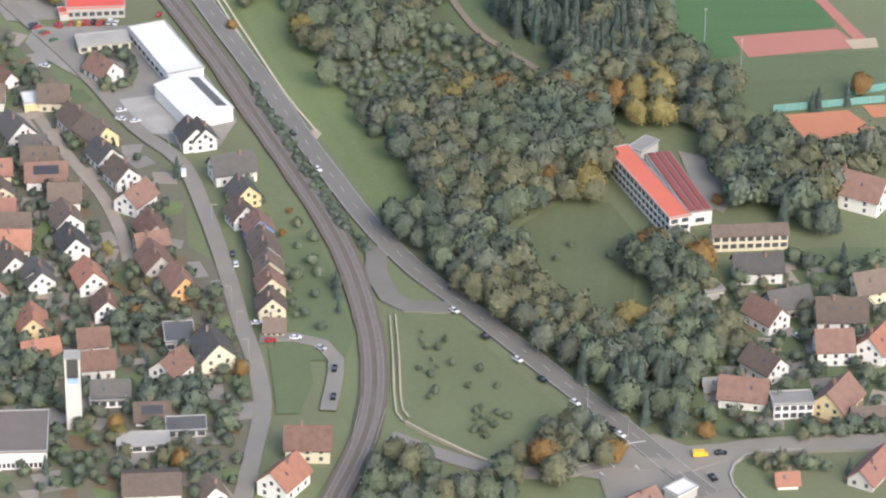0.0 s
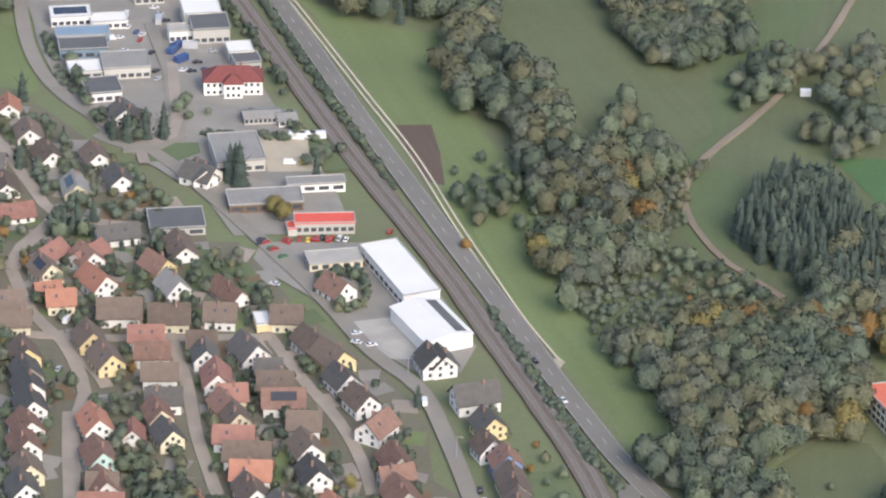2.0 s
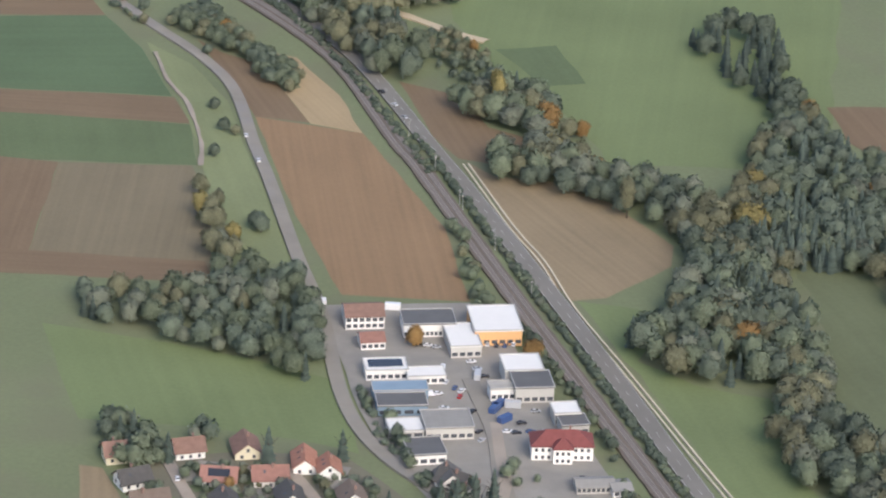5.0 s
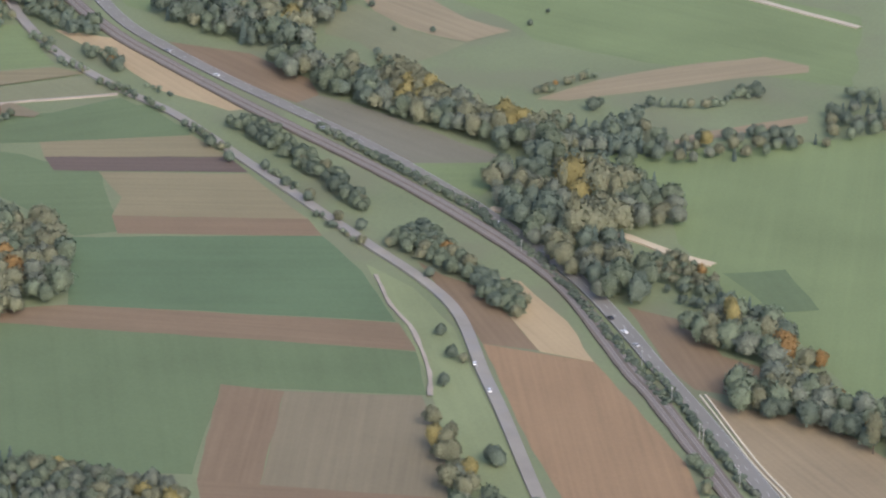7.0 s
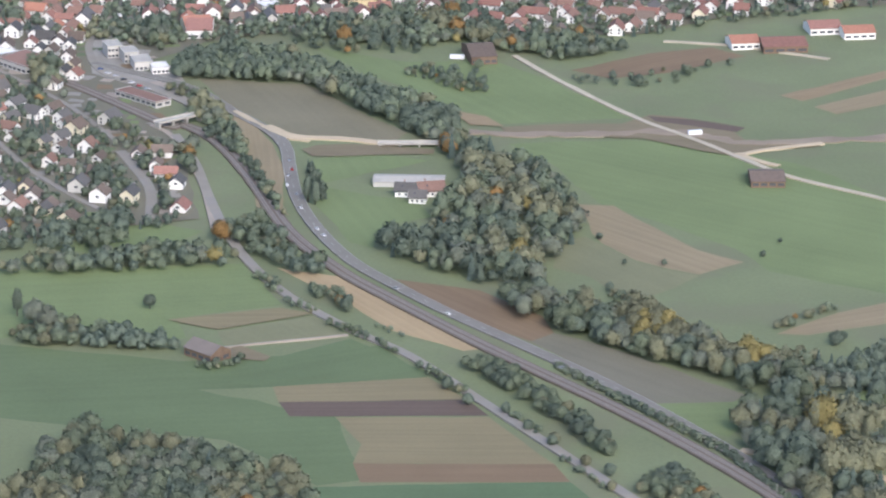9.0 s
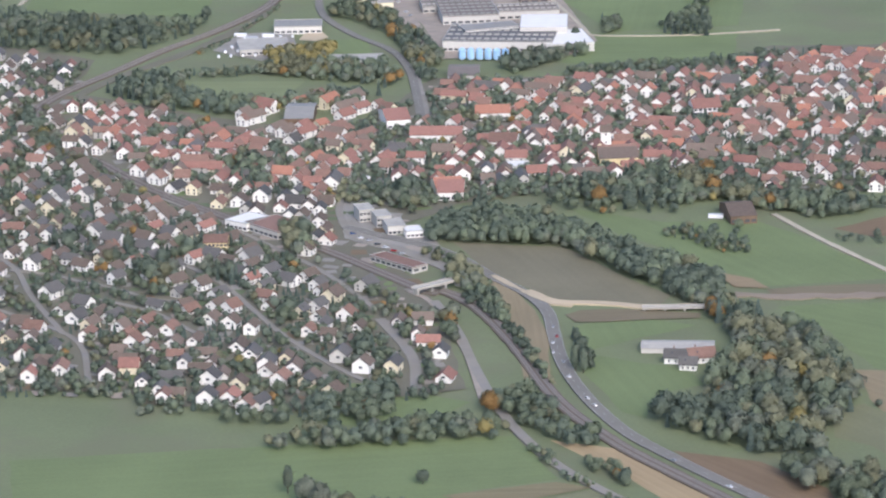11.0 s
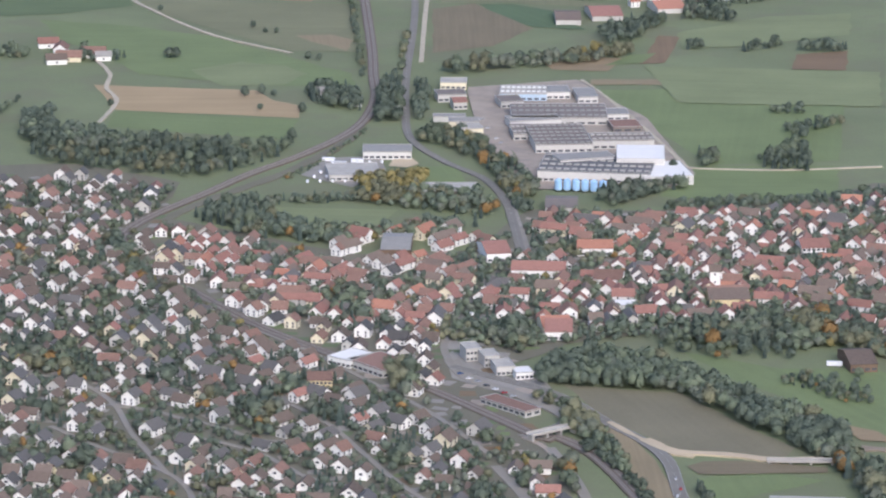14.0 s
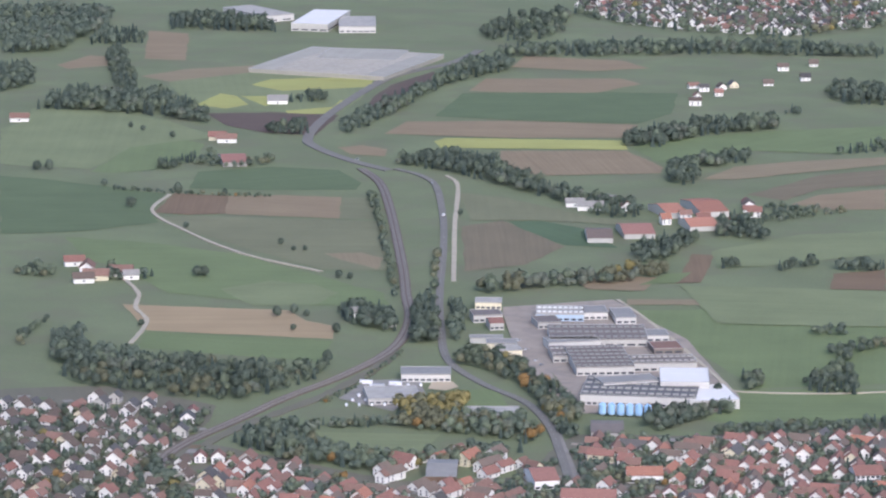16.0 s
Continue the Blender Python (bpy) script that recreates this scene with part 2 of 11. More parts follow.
def field(name, label, material, points, wobble=1.0):
    """A patch of land: outline with softly uneven edges, laid on the ground."""
    rng = random.Random(len(points) * 7 + int(points[0][0]))
    FIELD_LEVEL[0] += 0.004
    z = FIELD_LEVEL[0]
    out = []
    for i, p in enumerate(points):
        q = points[(i + 1) % len(points)]
        d = math.hypot(q[0] - p[0], q[1] - p[1])
        n = max(1, int(d / 14))
        for k in range(n):
            t = k / n
            j = 0 if k == 0 else wobble
            out.append((p[0] + (q[0] - p[0]) * t + rng.uniform(-j, j), p[1] + (q[1] - p[1]) * t + rng.uniform(-j, j), z))
    return structure(name, mesh_of(name, out, [tuple(range(len(out)))], material), label, "field")


def inside(x, y, poly):
    hit = False
    for i in range(len(poly)):
        (x0, y0), (x1, y1) = poly[i][:2], poly[i - 1][:2]
        if (y0 > y) != (y1 > y) and x < (x1 - x0) * (y - y0) / (y1 - y0) + x0:
            hit = not hit
    return hit


def scatter(poly, spacing, rng):
    """Jittered points within an outline."""
    xs, ys = [p[0] for p in poly], [p[1] for p in poly]
    out = []
    y = min(ys)
    row = 0
    while y < max(ys):
        x = min(xs) + (spacing / 2 if row % 2 else 0)
        while x < max(xs):
            px, py = x + rng.uniform(-0.35, 0.35) * spacing, y + rng.uniform(-0.35, 0.35) * spacing
            if inside(px, py, poly):
                out.append((px, py))
            x += spacing
        y += spacing * 0.85
        row += 1
    return out


# ---- trees ----
def sphere_net(level):
    bm = bmesh.new()
    bmesh.ops.create_icosphere(bm, subdivisions=level, radius=1.0)
    bm.verts.index_update()
    v = np.array([p.co[:] for p in bm.verts])
    f = np.array([[p.index for p in q.verts] for q in bm.faces])
    bm.free()
    return v, f


NETS = {k: sphere_net(k) for k in (1, 2, 3)}


def face_normals(v, f):
    """Smooth normals at the corners of a net of triangles."""
    n = np.cross(v[f[:, 1]] - v[f[:, 0]], v[f[:, 2]] - v[f[:, 0]])
    out = np.zeros_like(v)
    for k in range(3):
        np.add.at(out, f[:, k], n)
    return unit(out)


def unit(v):
    return v / np.maximum(np.linalg.norm(v, axis=1), 1e-9)[:, None]


def leaf_sprays(rng, v, n, count, size):
    """Small three-cornered sprays of leaves that stand off the crown's boughs and lean out with them."""
    top = np.flatnonzero(n[:, 2] > -0.55)
    i = rng.choice(top, count)
    p = v[i] * rng.uniform(0.90, 1.16, (count, 1)) + rng.normal(0, 0.055, (count, 3))
    d = unit(n[i] + rng.normal(0, 0.55, (count, 3)))
    u = unit(np.cross(d, rng.normal(size=(count, 3))))
    w = np.cross(d, u)
    s = size * rng.uniform(0.5, 1.5, (count, 1))
    lean = np.repeat(unit(n[i] + np.array((0, 0, 0.55)) + rng.normal(0, 0.28, (count, 3))), 3, 0)
    return np.stack([p - u * s - w * s * 0.6, p + u * s * 0.9 - w * s * 0.5, p + w * s], 1).reshape(-1, 3), np.arange(count * 3).reshape(-1, 3), lean


def crown_shape(seed, level, sprays, lumps=13, size=0.085):
    """A crown of about unit radius: boughs that swell out of a core, clad in loose sprays of leaves."""
    rng = np.random.default_rng(seed)
    v, f = NETS[level]
    d = unit(rng.normal(size=(lumps, 3)))
    a = rng.uniform(0.12, 0.34, lumps)
    k = rng.uniform(5, 13, lumps)
    swell = (a[None] * np.exp(k[None] * (v @ d.T - 1))).max(1)
    r = 0.68 + swell + rng.uniform(-0.05, 0.05, len(v))
    v = v * r[:, None]
    n = face_normals(v, f)
    if not sprays:
        return v, f, n
    if sprays < 400:
        size = 0.085 * math.sqrt(650 / (sprays + 60))
    fine_v, fine_f = NETS[3]
    fine = fine_v * (0.68 + (a[None] * np.exp(k[None] * (fine_v @ d.T - 1))).max(1))[:, None]
    sv, sf, sn = leaf_sprays(rng, fine, face_normals(fine, fine_f), sprays, min(size, 0.17))
    core = v * 0.93
    return np.concatenate([core, sv]), np.concatenate([f, sf + len(v)]), np.concatenate([n, sn])


def conifer_shape(seed, layers=13):
    """Drooping whorls of branches, ragged at the rim; 14 m high."""
    rng = np.random.default_rng(seed)
    vs, fs, n, k = [], [], 0, 13
    for i in range(layers):
        z, r = 0.6 + i * 12.74 / layers, 2.9 * (1 - i / layers) ** 0.75 + 0.22
        ang = 6.283 * (np.arange(k) + rng.uniform(0, 1)) / k
        rr = r * np.where(np.arange(k) % 2, 0.62, 1.0) * rng.uniform(0.75, 1.2, k)
        rim = np.stack([rr * np.cos(ang), rr * np.sin(ang), z + rng.uniform(-0.45, 0.25, k)], 1)
        vs += [rim, np.array([[0, 0, z + 1.7]])]
        fs.append(np.stack([np.arange(k), (np.arange(k) + 1) % k, np.full(k, k)], 1) + n)
        n += k + 1
    v, f = np.concatenate(vs), np.concatenate(fs)
    return v, f, unit(face_normals(v, f) + np.array((0, 0, 0.35)))


SHAPES = {}


def shape_of(kind, seed, level, sprays):
    """One of a dozen crowns of a kind, in metres for a tree of size 1."""
    key = (kind, seed % 12, level, sprays)
    if key not in SHAPES:
        if kind == "conifer":
            SHAPES[key] = conifer_shape(seed % 12 + 40, 7 if sprays < 20 else 13)
        else:
            v, f, n = crown_shape(seed % 12 + 100, level, sprays)
            wide, high, z = {"round": (4.7, 4.7, 5.3), "tall": (4.7, 5.4, 6.3), "poplar": (2.7, 7.4, 8.2), "bush": (1.7, 1.35, 1.15), "bare": (3.4, 4.5, 8.0)}[kind]
            SHAPES[key] = (v * np.array((wide, wide, high)) + np.array((0, 0, z)), f, unit(n / np.array((wide, wide, high))))
    return SHAPES[key]


def planted(shape, x, y, s, turn):
    v, f, n = shape
    c, q, e = math.cos(turn), math.sin(turn), 1 + 0.18 * math.sin(5 * turn)
    m = np.array(((c * e, q * e, 0), (-q / e, c / e, 0), (0, 0, 1.0)))
    return v @ m * s + np.array((x, y, 0)), f, n @ m


def gather(pieces):
    v, f, n, k = [], [], [], 0
    for pv, pf, pn in pieces:
        v.append(pv)
        f.append(pf + k)
        n.append(pn)
        k += len(pv)
    return np.concatenate(v), np.concatenate(f), np.concatenate(n)


def skin(name, v, f, lean, material):
    """A mesh of triangles from arrays, whose corners are shaded along lean."""
    flat = np.cross(v[f[:, 1]] - v[f[:, 0]], v[f[:, 2]] - v[f[:, 0]])
    f = np.where(((flat * lean[f[:, 0]]).sum(1) < 0)[:, None], f[:, ::-1], f)
    me = bpy.data.meshes.new(name)
    me.vertices.add(len(v))
    me.vertices.foreach_set("co", np.ascontiguousarray(v, dtype=np.float32).ravel())
    me.loops.add(len(f) * 3)
    me.loops.foreach_set("vertex_index", np.ascontiguousarray(f, dtype=np.int32).ravel())
    me.polygons.add(len(f))
    me.polygons.foreach_set("loop_start", np.arange(0, len(f) * 3, 3, dtype=np.int32))
    me.materials.append(material)
    me.update(calc_edges=True)
    me.shade_smooth()
    me.attributes.new("custom_normal", "FLOAT_VECTOR", "POINT").data.foreach_set("vector", np.ascontiguousarray(unit(lean), dtype=np.float32).ravel())
    me.update()
    return me


def bare_twigs(seed):
    rng = np.random.default_rng(seed)
    p = rng.normal(size=(260, 3)) * np.array((1.7, 1.7, 2.2)) + np.array((0, 0, 8.0))
    d = rng.normal(size=(260, 3)) * np.array((0.6, 0.6, 1.0))
    v = np.stack([p, p + np.array((0.09, 0.05, 0)), p + d], 1).reshape(-1, 3)
    return v, np.arange(780).reshape(-1, 3), np.tile((0.0, 0.0, 1.0), (780, 1))


def trunk_geo(rng, height, r):
    """Tapered trunk with three limbs."""
    def limb(a, b, r0, r1):
        d = (Vector(b) - Vector(a)).normalized()
        s = d.orthogonal().normalized()
        t = d.cross(s)
        v = []
        for p, q in ((a, r0), (b, r1)):
            for k in range(6):
                o = s * math.cos(k * 1.0472) + t * math.sin(k * 1.0472)
                v.append(tuple(Vector(p) + o * q))
        return v, [(k, (k + 1) % 6, 6 + (k + 1) % 6, 6 + k) for k in range(6)] + [tuple(range(6, 12))]
    pieces = [limb((0, 0, -0.3), (0, 0, height), r, r * 0.45)]
    for i in range(3):
        a = 2.1 * i + rng.uniform(0, 1)
        pieces.append(limb((0, 0, height * 0.55), (height * 0.33 * math.cos(a), height * 0.33 * math.sin(a), height * 0.95), r * 0.5, r * 0.15))
    return merge(*pieces)


TREE_MESH = {}
LEAVES = {"green": LEAF, "dark": LEAF_DARK, "olive": LEAF_OLIVE, "yellow": LEAF_YELLOW, "orange": LEAF_ORANGE, "grey": LEAF_GREY, "needle": NEEDLE}
TREE_WORDS = {"green": "green", "dark": "dark green", "olive": "olive-yellow", "yellow": "bright yellow autumn", "orange": "orange autumn", "grey": "grey-green", "needle": "dark needle"}


def tree(x, y, size=1.0, kind="round", colour="green", seed=0, where="in the wood"):
    key = (kind, colour, seed % 4)
    if key not in TREE_MESH:
        rng = np.random.default_rng(seed % 4 + 7)
        v, f, lean = bare_twigs(seed) if kind == "bare" else shape_of(kind, seed % 4 + 3, 2, 120 if kind == "bush" else 1100)
        crown = skin("crown", v, f, lean, BARK if kind == "bare" else LEAVES[colour])
        h = {"round": 7.0, "tall": 9.0, "poplar": 12, "conifer": 11, "bush": 1.2, "bare": 9.5}[kind]
        trunk = mesh_of("trunk", *trunk_geo(rng, h, 0.12 if kind == "bush" else 0.32), BARK)
        TREE_MESH[key] = (trunk, crown)
    trunk, crown = TREE_MESH[key]
    word = {"round": "broadleaf tree", "tall": "tall broadleaf tree", "poplar": "tall slender poplar", "conifer": "pointed conifer", "bush": "low bush", "bare": "leafless tree"}[kind]
    name = {"bush": "bush", "conifer": "conifer"}.get(kind, "tree")
    m = pose(x, y, 0, 0, 0, (seed * 77) % 360) @ Matrix.Diagonal((size, size, size * (0.9 + 0.05 * (seed % 5)), 1))
    ob = thing(name, m, TREE_WORDS[colour] + " " + word + " standing " + where, name)
    part("trunk", trunk, ob)
    part("crown", crown, ob)
    return ob


def pick(rng, mix, x, y):
    """A kind from the mix; like trees stand in loose groups."""
    u = abs(0.5 + 0.9 * noise.noise(Vector((x / 42, y / 42, 3.1))) + rng.uniform(-0.3, 0.3))
    r = min(0.999, u if u < 1 else 2 - u) * sum(w for w, *_ in mix)
    for w, *rest in mix:
        r -= w
        if r <= 0:
            return rest
    return mix[-1][1:]


CLEARINGS = [[(-40.6, 1242.1), (-26.2, 1259.0), (-12.7, 1256.5), (1.3, 1237.4), (-1.1, 1214.1), (-17.3, 1197.3), (-32.1, 1212.1)],
             [(-19.7, 1324.6), (-1.1, 1342.2), (12.6, 1355.0), (1.7, 1330.6), (0.9, 1296.5), (-8.3, 1282.6), (-10.9, 1304.6)]]


def wood(spacing, size, mix, where, points, seed=1):
    """A stand of single trees within an outline. mix: (weight, kind, colour)."""
    rng = random.Random(seed)
    for i, (x, y) in enumerate(scatter(points, spacing, rng)):
        if any(inside(x, y, c) for c in CLEARINGS):
            continue
        kind, colour = pick(rng, mix, x, y)
        tree(x, y, size * rng.uniform(0.72, 1.25), kind, colour, rng.randrange(1000), where)


def planting(name, label, spots, size, mix, seed, level, sprays, spread=0.36):
    """Trees that nobody could count, joined by leaf colour into one thing of kind stuff."""
    rng = random.Random(seed)
    by = {}
    for x, y in spots:
        if mix is not SCRUB and any(inside(x, y, c) for c in CLEARINGS):
            continue
        kind, colour = pick(rng, mix, x, y)
        s = size * rng.uniform(1 - spread, 1 + spread) * (0.8 if kind == "conifer" else 1.0)
        by.setdefault(colour, []).append(planted(shape_of(kind, rng.randrange(12), level, sprays), x, y, s, rng.uniform(0, 6.28)))
    top = None
    for colour, pieces in by.items():
        me = skin(name if top is None else "foliage", *gather(pieces), LEAVES[colour])
        if top is None:
            top = tagged(new(name, me), label, "trees", kind="stuff")
        else:
            part("foliage", me, top)
    return top


def far_wood(name, label, spacing, size, mix, points, seed=1, fine=False):
    level, sprays = (2, 850) if fine else (1, 200)
    if fine and spacing > 6:
        spacing, size = spacing * 1.2, size * 1.14
    return planting(name, label, scatter(points, spacing, random.Random(seed)), size, mix, seed, level, sprays, 0.22 if fine else 0.36)


MIXED = [(1.0, "conifer", "needle"), (2.4, "tall", "dark"), (1.2, "round", "dark"), (2.6, "tall", "green"), (1.6, "round", "grey"), (1.0, "tall", "grey"), (3.0, "tall", "olive"), (1.4, "round", "olive"), (0.35, "tall", "yellow"), (0.2, "round", "orange")]
DARKWOOD = [(3.5, "conifer", "needle"), (3, "tall", "dark"), (1, "tall", "green")]
GARDEN = [(1.6, "conifer", "needle"), (4, "round", "dark"), (3, "round", "green"), (1.5, "round", "grey"), (1.0, "round", "olive"), (0.2, "round", "orange"), (0.1, "round", "yellow")]
FARMIX = [(3, "conifer", "needle"), (4, "tall", "dark"), (2, "round", "dark"), (1.6, "tall", "green"), (1.2, "round", "grey")]
HEDGE = [(6, "bush", "dark"), (2, "bush", "green"), (1, "bush", "grey")]
SCRUB = [(3, "round", "olive"), (3, "round", "grey"), (2, "round", "green"), (1, "round", "dark")]
SHRUBS = [(3, "round", "dark"), (3, "round", "green"), (2, "round", "olive"), (0.12, "round", "orange")]


# ---- buildings ----
def gable_walls(w, l, h, rise):
    """Walls of a house: ridge along x, length l, width w, eaves at h."""
    a, b = l / 2, w / 2
    v = [(-a, -b, 0), (a, -b, 0), (a, b, 0), (-a, b, 0), (-a, -b, h), (a, -b, h), (a, b, h), (-a, b, h), (-a, 0, h + rise), (a, 0, h + rise)]
    return v, [(0, 1, 5, 4), (2, 3, 7, 6), (1, 2, 6, 9, 5), (3, 0, 4, 8, 7), (4, 5, 9, 8), (6, 7, 8, 9)]


def gable_roof(w, l, h, rise, over=0.8, thick=0.28):
    a, b = l / 2 + over, w / 2
    k = rise / b
    e = over
    v = []
    for z in (0.05, 0.05 + thick):
        v += [(-a, -b - e, h - k * e + z), (a, -b - e, h - k * e + z), (a, 0, h + rise + z), (-a, 0, h + rise + z), (a, b + e, h - k * e + z), (-a, b + e, h - k * e + z)]
    return v, [(6, 7, 8, 9), (9, 8, 10, 11), (0, 3, 2, 1), (3, 5, 4, 2), (0, 1, 7, 6), (4, 5, 11, 10), (1, 2, 8, 7), (2, 4, 10, 8), (0, 6, 9, 3), (3, 9, 11, 5)]


def hip_roof(w, l, h, rise, over=0.5, thick=0.25):
    a, b = l / 2 + over, w / 2 + over
    r = max(0.3, a - b)
    v = [(-a, -b, h - 0.1), (a, -b, h - 0.1), (a, b, h - 0.1), (-a, b, h - 0.1), (-a, -b, h + thick), (a, -b, h + thick), (a, b, h + thick), (-a, b, h + thick), (-r, 0, h + rise), (r, 0, h + rise)]
    return v, [(0, 3, 2, 1), (0, 1, 5, 4), (1, 2, 6, 5), (2, 3, 7, 6), (3, 0, 4, 7), (4, 5, 9, 8), (5, 6, 9), (6, 7, 8, 9), (7, 4, 8)]


WINDOW = mesh_of("window", *box(-0.55, 0.55, -0.06, 0.08, 0, 1.3), GLASS)
WINDOW_WIDE = mesh_of("window", *box(-0.95, 0.95, -0.06, 0.08, 0, 1.25), GLASS)
CHIMNEY = mesh_of("chimney", *merge(box(-0.35, 0.35, -0.35, 0.35, -1.4, 1.0), box(-0.45, 0.45, -0.45, 0.45, 1.0, 1.15)), BRICK)
SKYLIGHT = mesh_of("skylight", *box(-0.4, 0.4, -0.6, 0.6, 0, 0.08), GLASS)
HOUSE_MESH = {}
ROOF_WORDS = {"brown_tiles": "brown tiled", "anthracite_tiles": "dark grey tiled", "red_tiles": "red tiled", "orange_tiles": "orange tiled", "weathered_red_tiles": "weathered red tiled", "grey_sheet_roof": "grey sheet"}


def house(x, y, turn, roof=None, wall=None, l=10.5, w=8.8, h=3.7, rise=None, near=True, group="village houses", extra=()):
    """A gabled house: turn is the ridge's direction in degrees from +x."""
    roof, wall = roof or BROWN, wall or WHITE
    rise = rise or w * 0.38
    key = (round(l, 1), round(w, 1), round(h, 1), round(rise, 1), roof.name, wall.name)
    if key not in HOUSE_MESH:
        HOUSE_MESH[key] = (mesh_of("wall", *gable_walls(w, l, h, rise), wall), mesh_of("roof", *gable_roof(w, l, h, rise), roof))
    wm, rm = HOUSE_MESH[key]
    wall_word = wall.name.split("_")[0]
    ob = thing("house", pose(x, y, 0, 0, 0, turn), wall_word + "-walled house with a " + ROOF_WORDS.get(roof.name, "tiled") + " gable roof", "house", group)
    part("wall", wm, ob)
    part("roof", rm, ob)
    rng = random.Random(int(x * 13 + y * 7))
    a, b = l / 2, w / 2
    eye = Vector((-120.0, 120.0, 0)) - Vector((x, y, 0))
    rot = Matrix.Rotation(-radians(turn), 3, "Z") @ eye.normalized()
    side = -1 if rot.y < 0 else 1          # the long wall that is open to the valley side
    end = 1 if rot.x > 0 else -1
    ende = pose(end * a, 0, 0, 0, 0, 90 if end > 0 else -90)
    longe = pose(0, side * b, 0, 0, 0, 0 if side < 0 else 180)
    if near:
        for zz in ((1.0, 3.4) if h > 4.2 else (1.0,)):
            for xx in (-w * 0.24, w * 0.24):
                part("window", WINDOW, ob, m=ende @ pose(xx, 0, zz))
            for xx in (-l * 0.3, 0.0, l * 0.3):
                part("window", WINDOW, ob, m=longe @ pose(xx, 0, zz))
        if h + rise > 6.5:
            part("window", WINDOW, ob, m=ende @ pose(0, 0, h + 0.2))
        part("chimney", CHIMNEY, ob, m=pose(rng.uniform(-l * 0.25, l * 0.25), rng.choice((-0.9, 0.9)), h + rise + 0.2))
        slope = math.degrees(math.atan2(rise, b))
        for k in range(rng.choice((0, 1, 1, 2))):
            part("skylight", SKYLIGHT, ob, m=pose((k - 0.5) * l * 0.35, side * b * 0.5, h + rise * 0.5 + 0.36, -side * slope, 0, 0))
        if rng.random() < 0.02:
            part("solar_panel", mesh_of("solar_panel", *box(-l * 0.32, l * 0.32, -w * 0.17, w * 0.17, 0, 0.1), SOLAR), ob, "dark glass solar panels on the roof",
                 pose(0, side * b * 0.5, h + rise * 0.5 + 0.42, -side * slope, 0, 0))
    else:
        part("window", WINDOW_WIDE, ob, m=ende @ pose(0, 0, min(3.2, h)))
        part("window", WINDOW_WIDE, ob, m=longe @ pose(0, 0, 1.2))
    return ob


def hall(name, label, x, y, turn, l, w, h, roof=None, wall=None, rise=0.0, windows=0, rows=1, lights=(), parts=(), group="works and halls", parapet=True):
    """A flat or low-pitched hall with a row of windows on its four sides."""
    roof, wall = roof or WHITEROOF, wall or WHITE
    ob = thing(name, pose(x, y, 0, 0, 0, turn), label, "building", group)
    if rise > 0:
        part("wall", mesh_of("wall", *gable_walls(w, l, h, rise), wall), ob)
        part("roof", mesh_of("roof", *gable_roof(w, l, h, rise, 0.4, 0.3), roof), ob)
    else:
        a, b = l / 2, w / 2
        part("wall", mesh_of("wall", *box(-a, a, -b, b, 0, h), wall), ob)
        part("roof", mesh_of("roof", *box(-a - 0.3, a + 0.3, -b - 0.3, b + 0.3, h, h + 0.4), roof), ob)
        if parapet:
            t = 0.35
            rim = merge(box(-a - .34, a + .34, -b - .34, -b - .34 + t, h + .402, h + .75), box(-a - .34, a + .34, b + .34 - t, b + .34, h + .402, h + .75),
                        box(-a - .34, -a - .34 + t, -b - .34 + t, b + .34 - t, h + .402, h + .75), box(a + .34 - t, a + .34, -b - .34 + t, b + .34 - t, h + .402, h + .75))
            part("parapet", mesh_of("parapet", *rim, METAL), ob)
    if windows:
        pane = mesh_of("window", *box(-l / windows * 0.36, l / windows * 0.36, -0.06, 0.08, 0, 1.5), GLASS)
        for r in range(rows):
            z = 1.2 + r * (h - 0.6) / rows
            for i in range(windows):
                xx = -l / 2 + (i + 0.5) * l / windows
                part("window", pane, ob, m=pose(xx, -w / 2, z))
            n = max(1, int(windows * w / l))
            for i in range(n):
                yy = -w / 2 + (i + 0.5) * w / n
                part("window", pane, ob, m=pose(l / 2, yy, z, 0, 0, 90))
    if lights:
        nx, ny, look_of = lights
        cell = mesh_of("rooflight", *box(-l / nx * 0.34, l / nx * 0.34, -w / ny * 0.13, w / ny * 0.13, 0, 0.6), look_of)
        for i in range(nx):
            for k in range(ny):
                part("rooflight", cell, ob, m=pose(-l / 2 + (i + 0.5) * l / nx, -w / 2 + (k + 0.5) * w / ny, h + 0.4))
    for nm, mat, bx in parts:
        part(nm, mesh_of(nm, *box(*bx), mat), ob)
    return ob


# ---- vehicles ----
CAR_PAINT = {c: shader(c + "_car_paint", v, rough=0.25, mottle=0.03, spec=0.6, bump=0) for c, v in
             (("white", (0.78, 0.78, 0.78)), ("silver", (0.45, 0.46, 0.47)), ("black", (0.02, 0.02, 0.025)), ("red", (0.45, 0.03, 0.025)), ("blue", (0.05, 0.09, 0.22)), ("yellow", (0.75, 0.5, 0.05)), ("green", (0.05, 0.18, 0.06)))}
CAR_MESH = {}


def prism(profile, w):
    """A closed side outline (x, z), drawn out across the width."""
    n = len(profile)
    v = [(x, s * w / 2, z) for s in (-1, 1) for x, z in profile]
    return v, [tuple(range(n)), tuple(range(2 * n - 1, n - 1, -1))] + [(i, i + n, (i + 1) % n + n, (i + 1) % n) for i in range(n)]


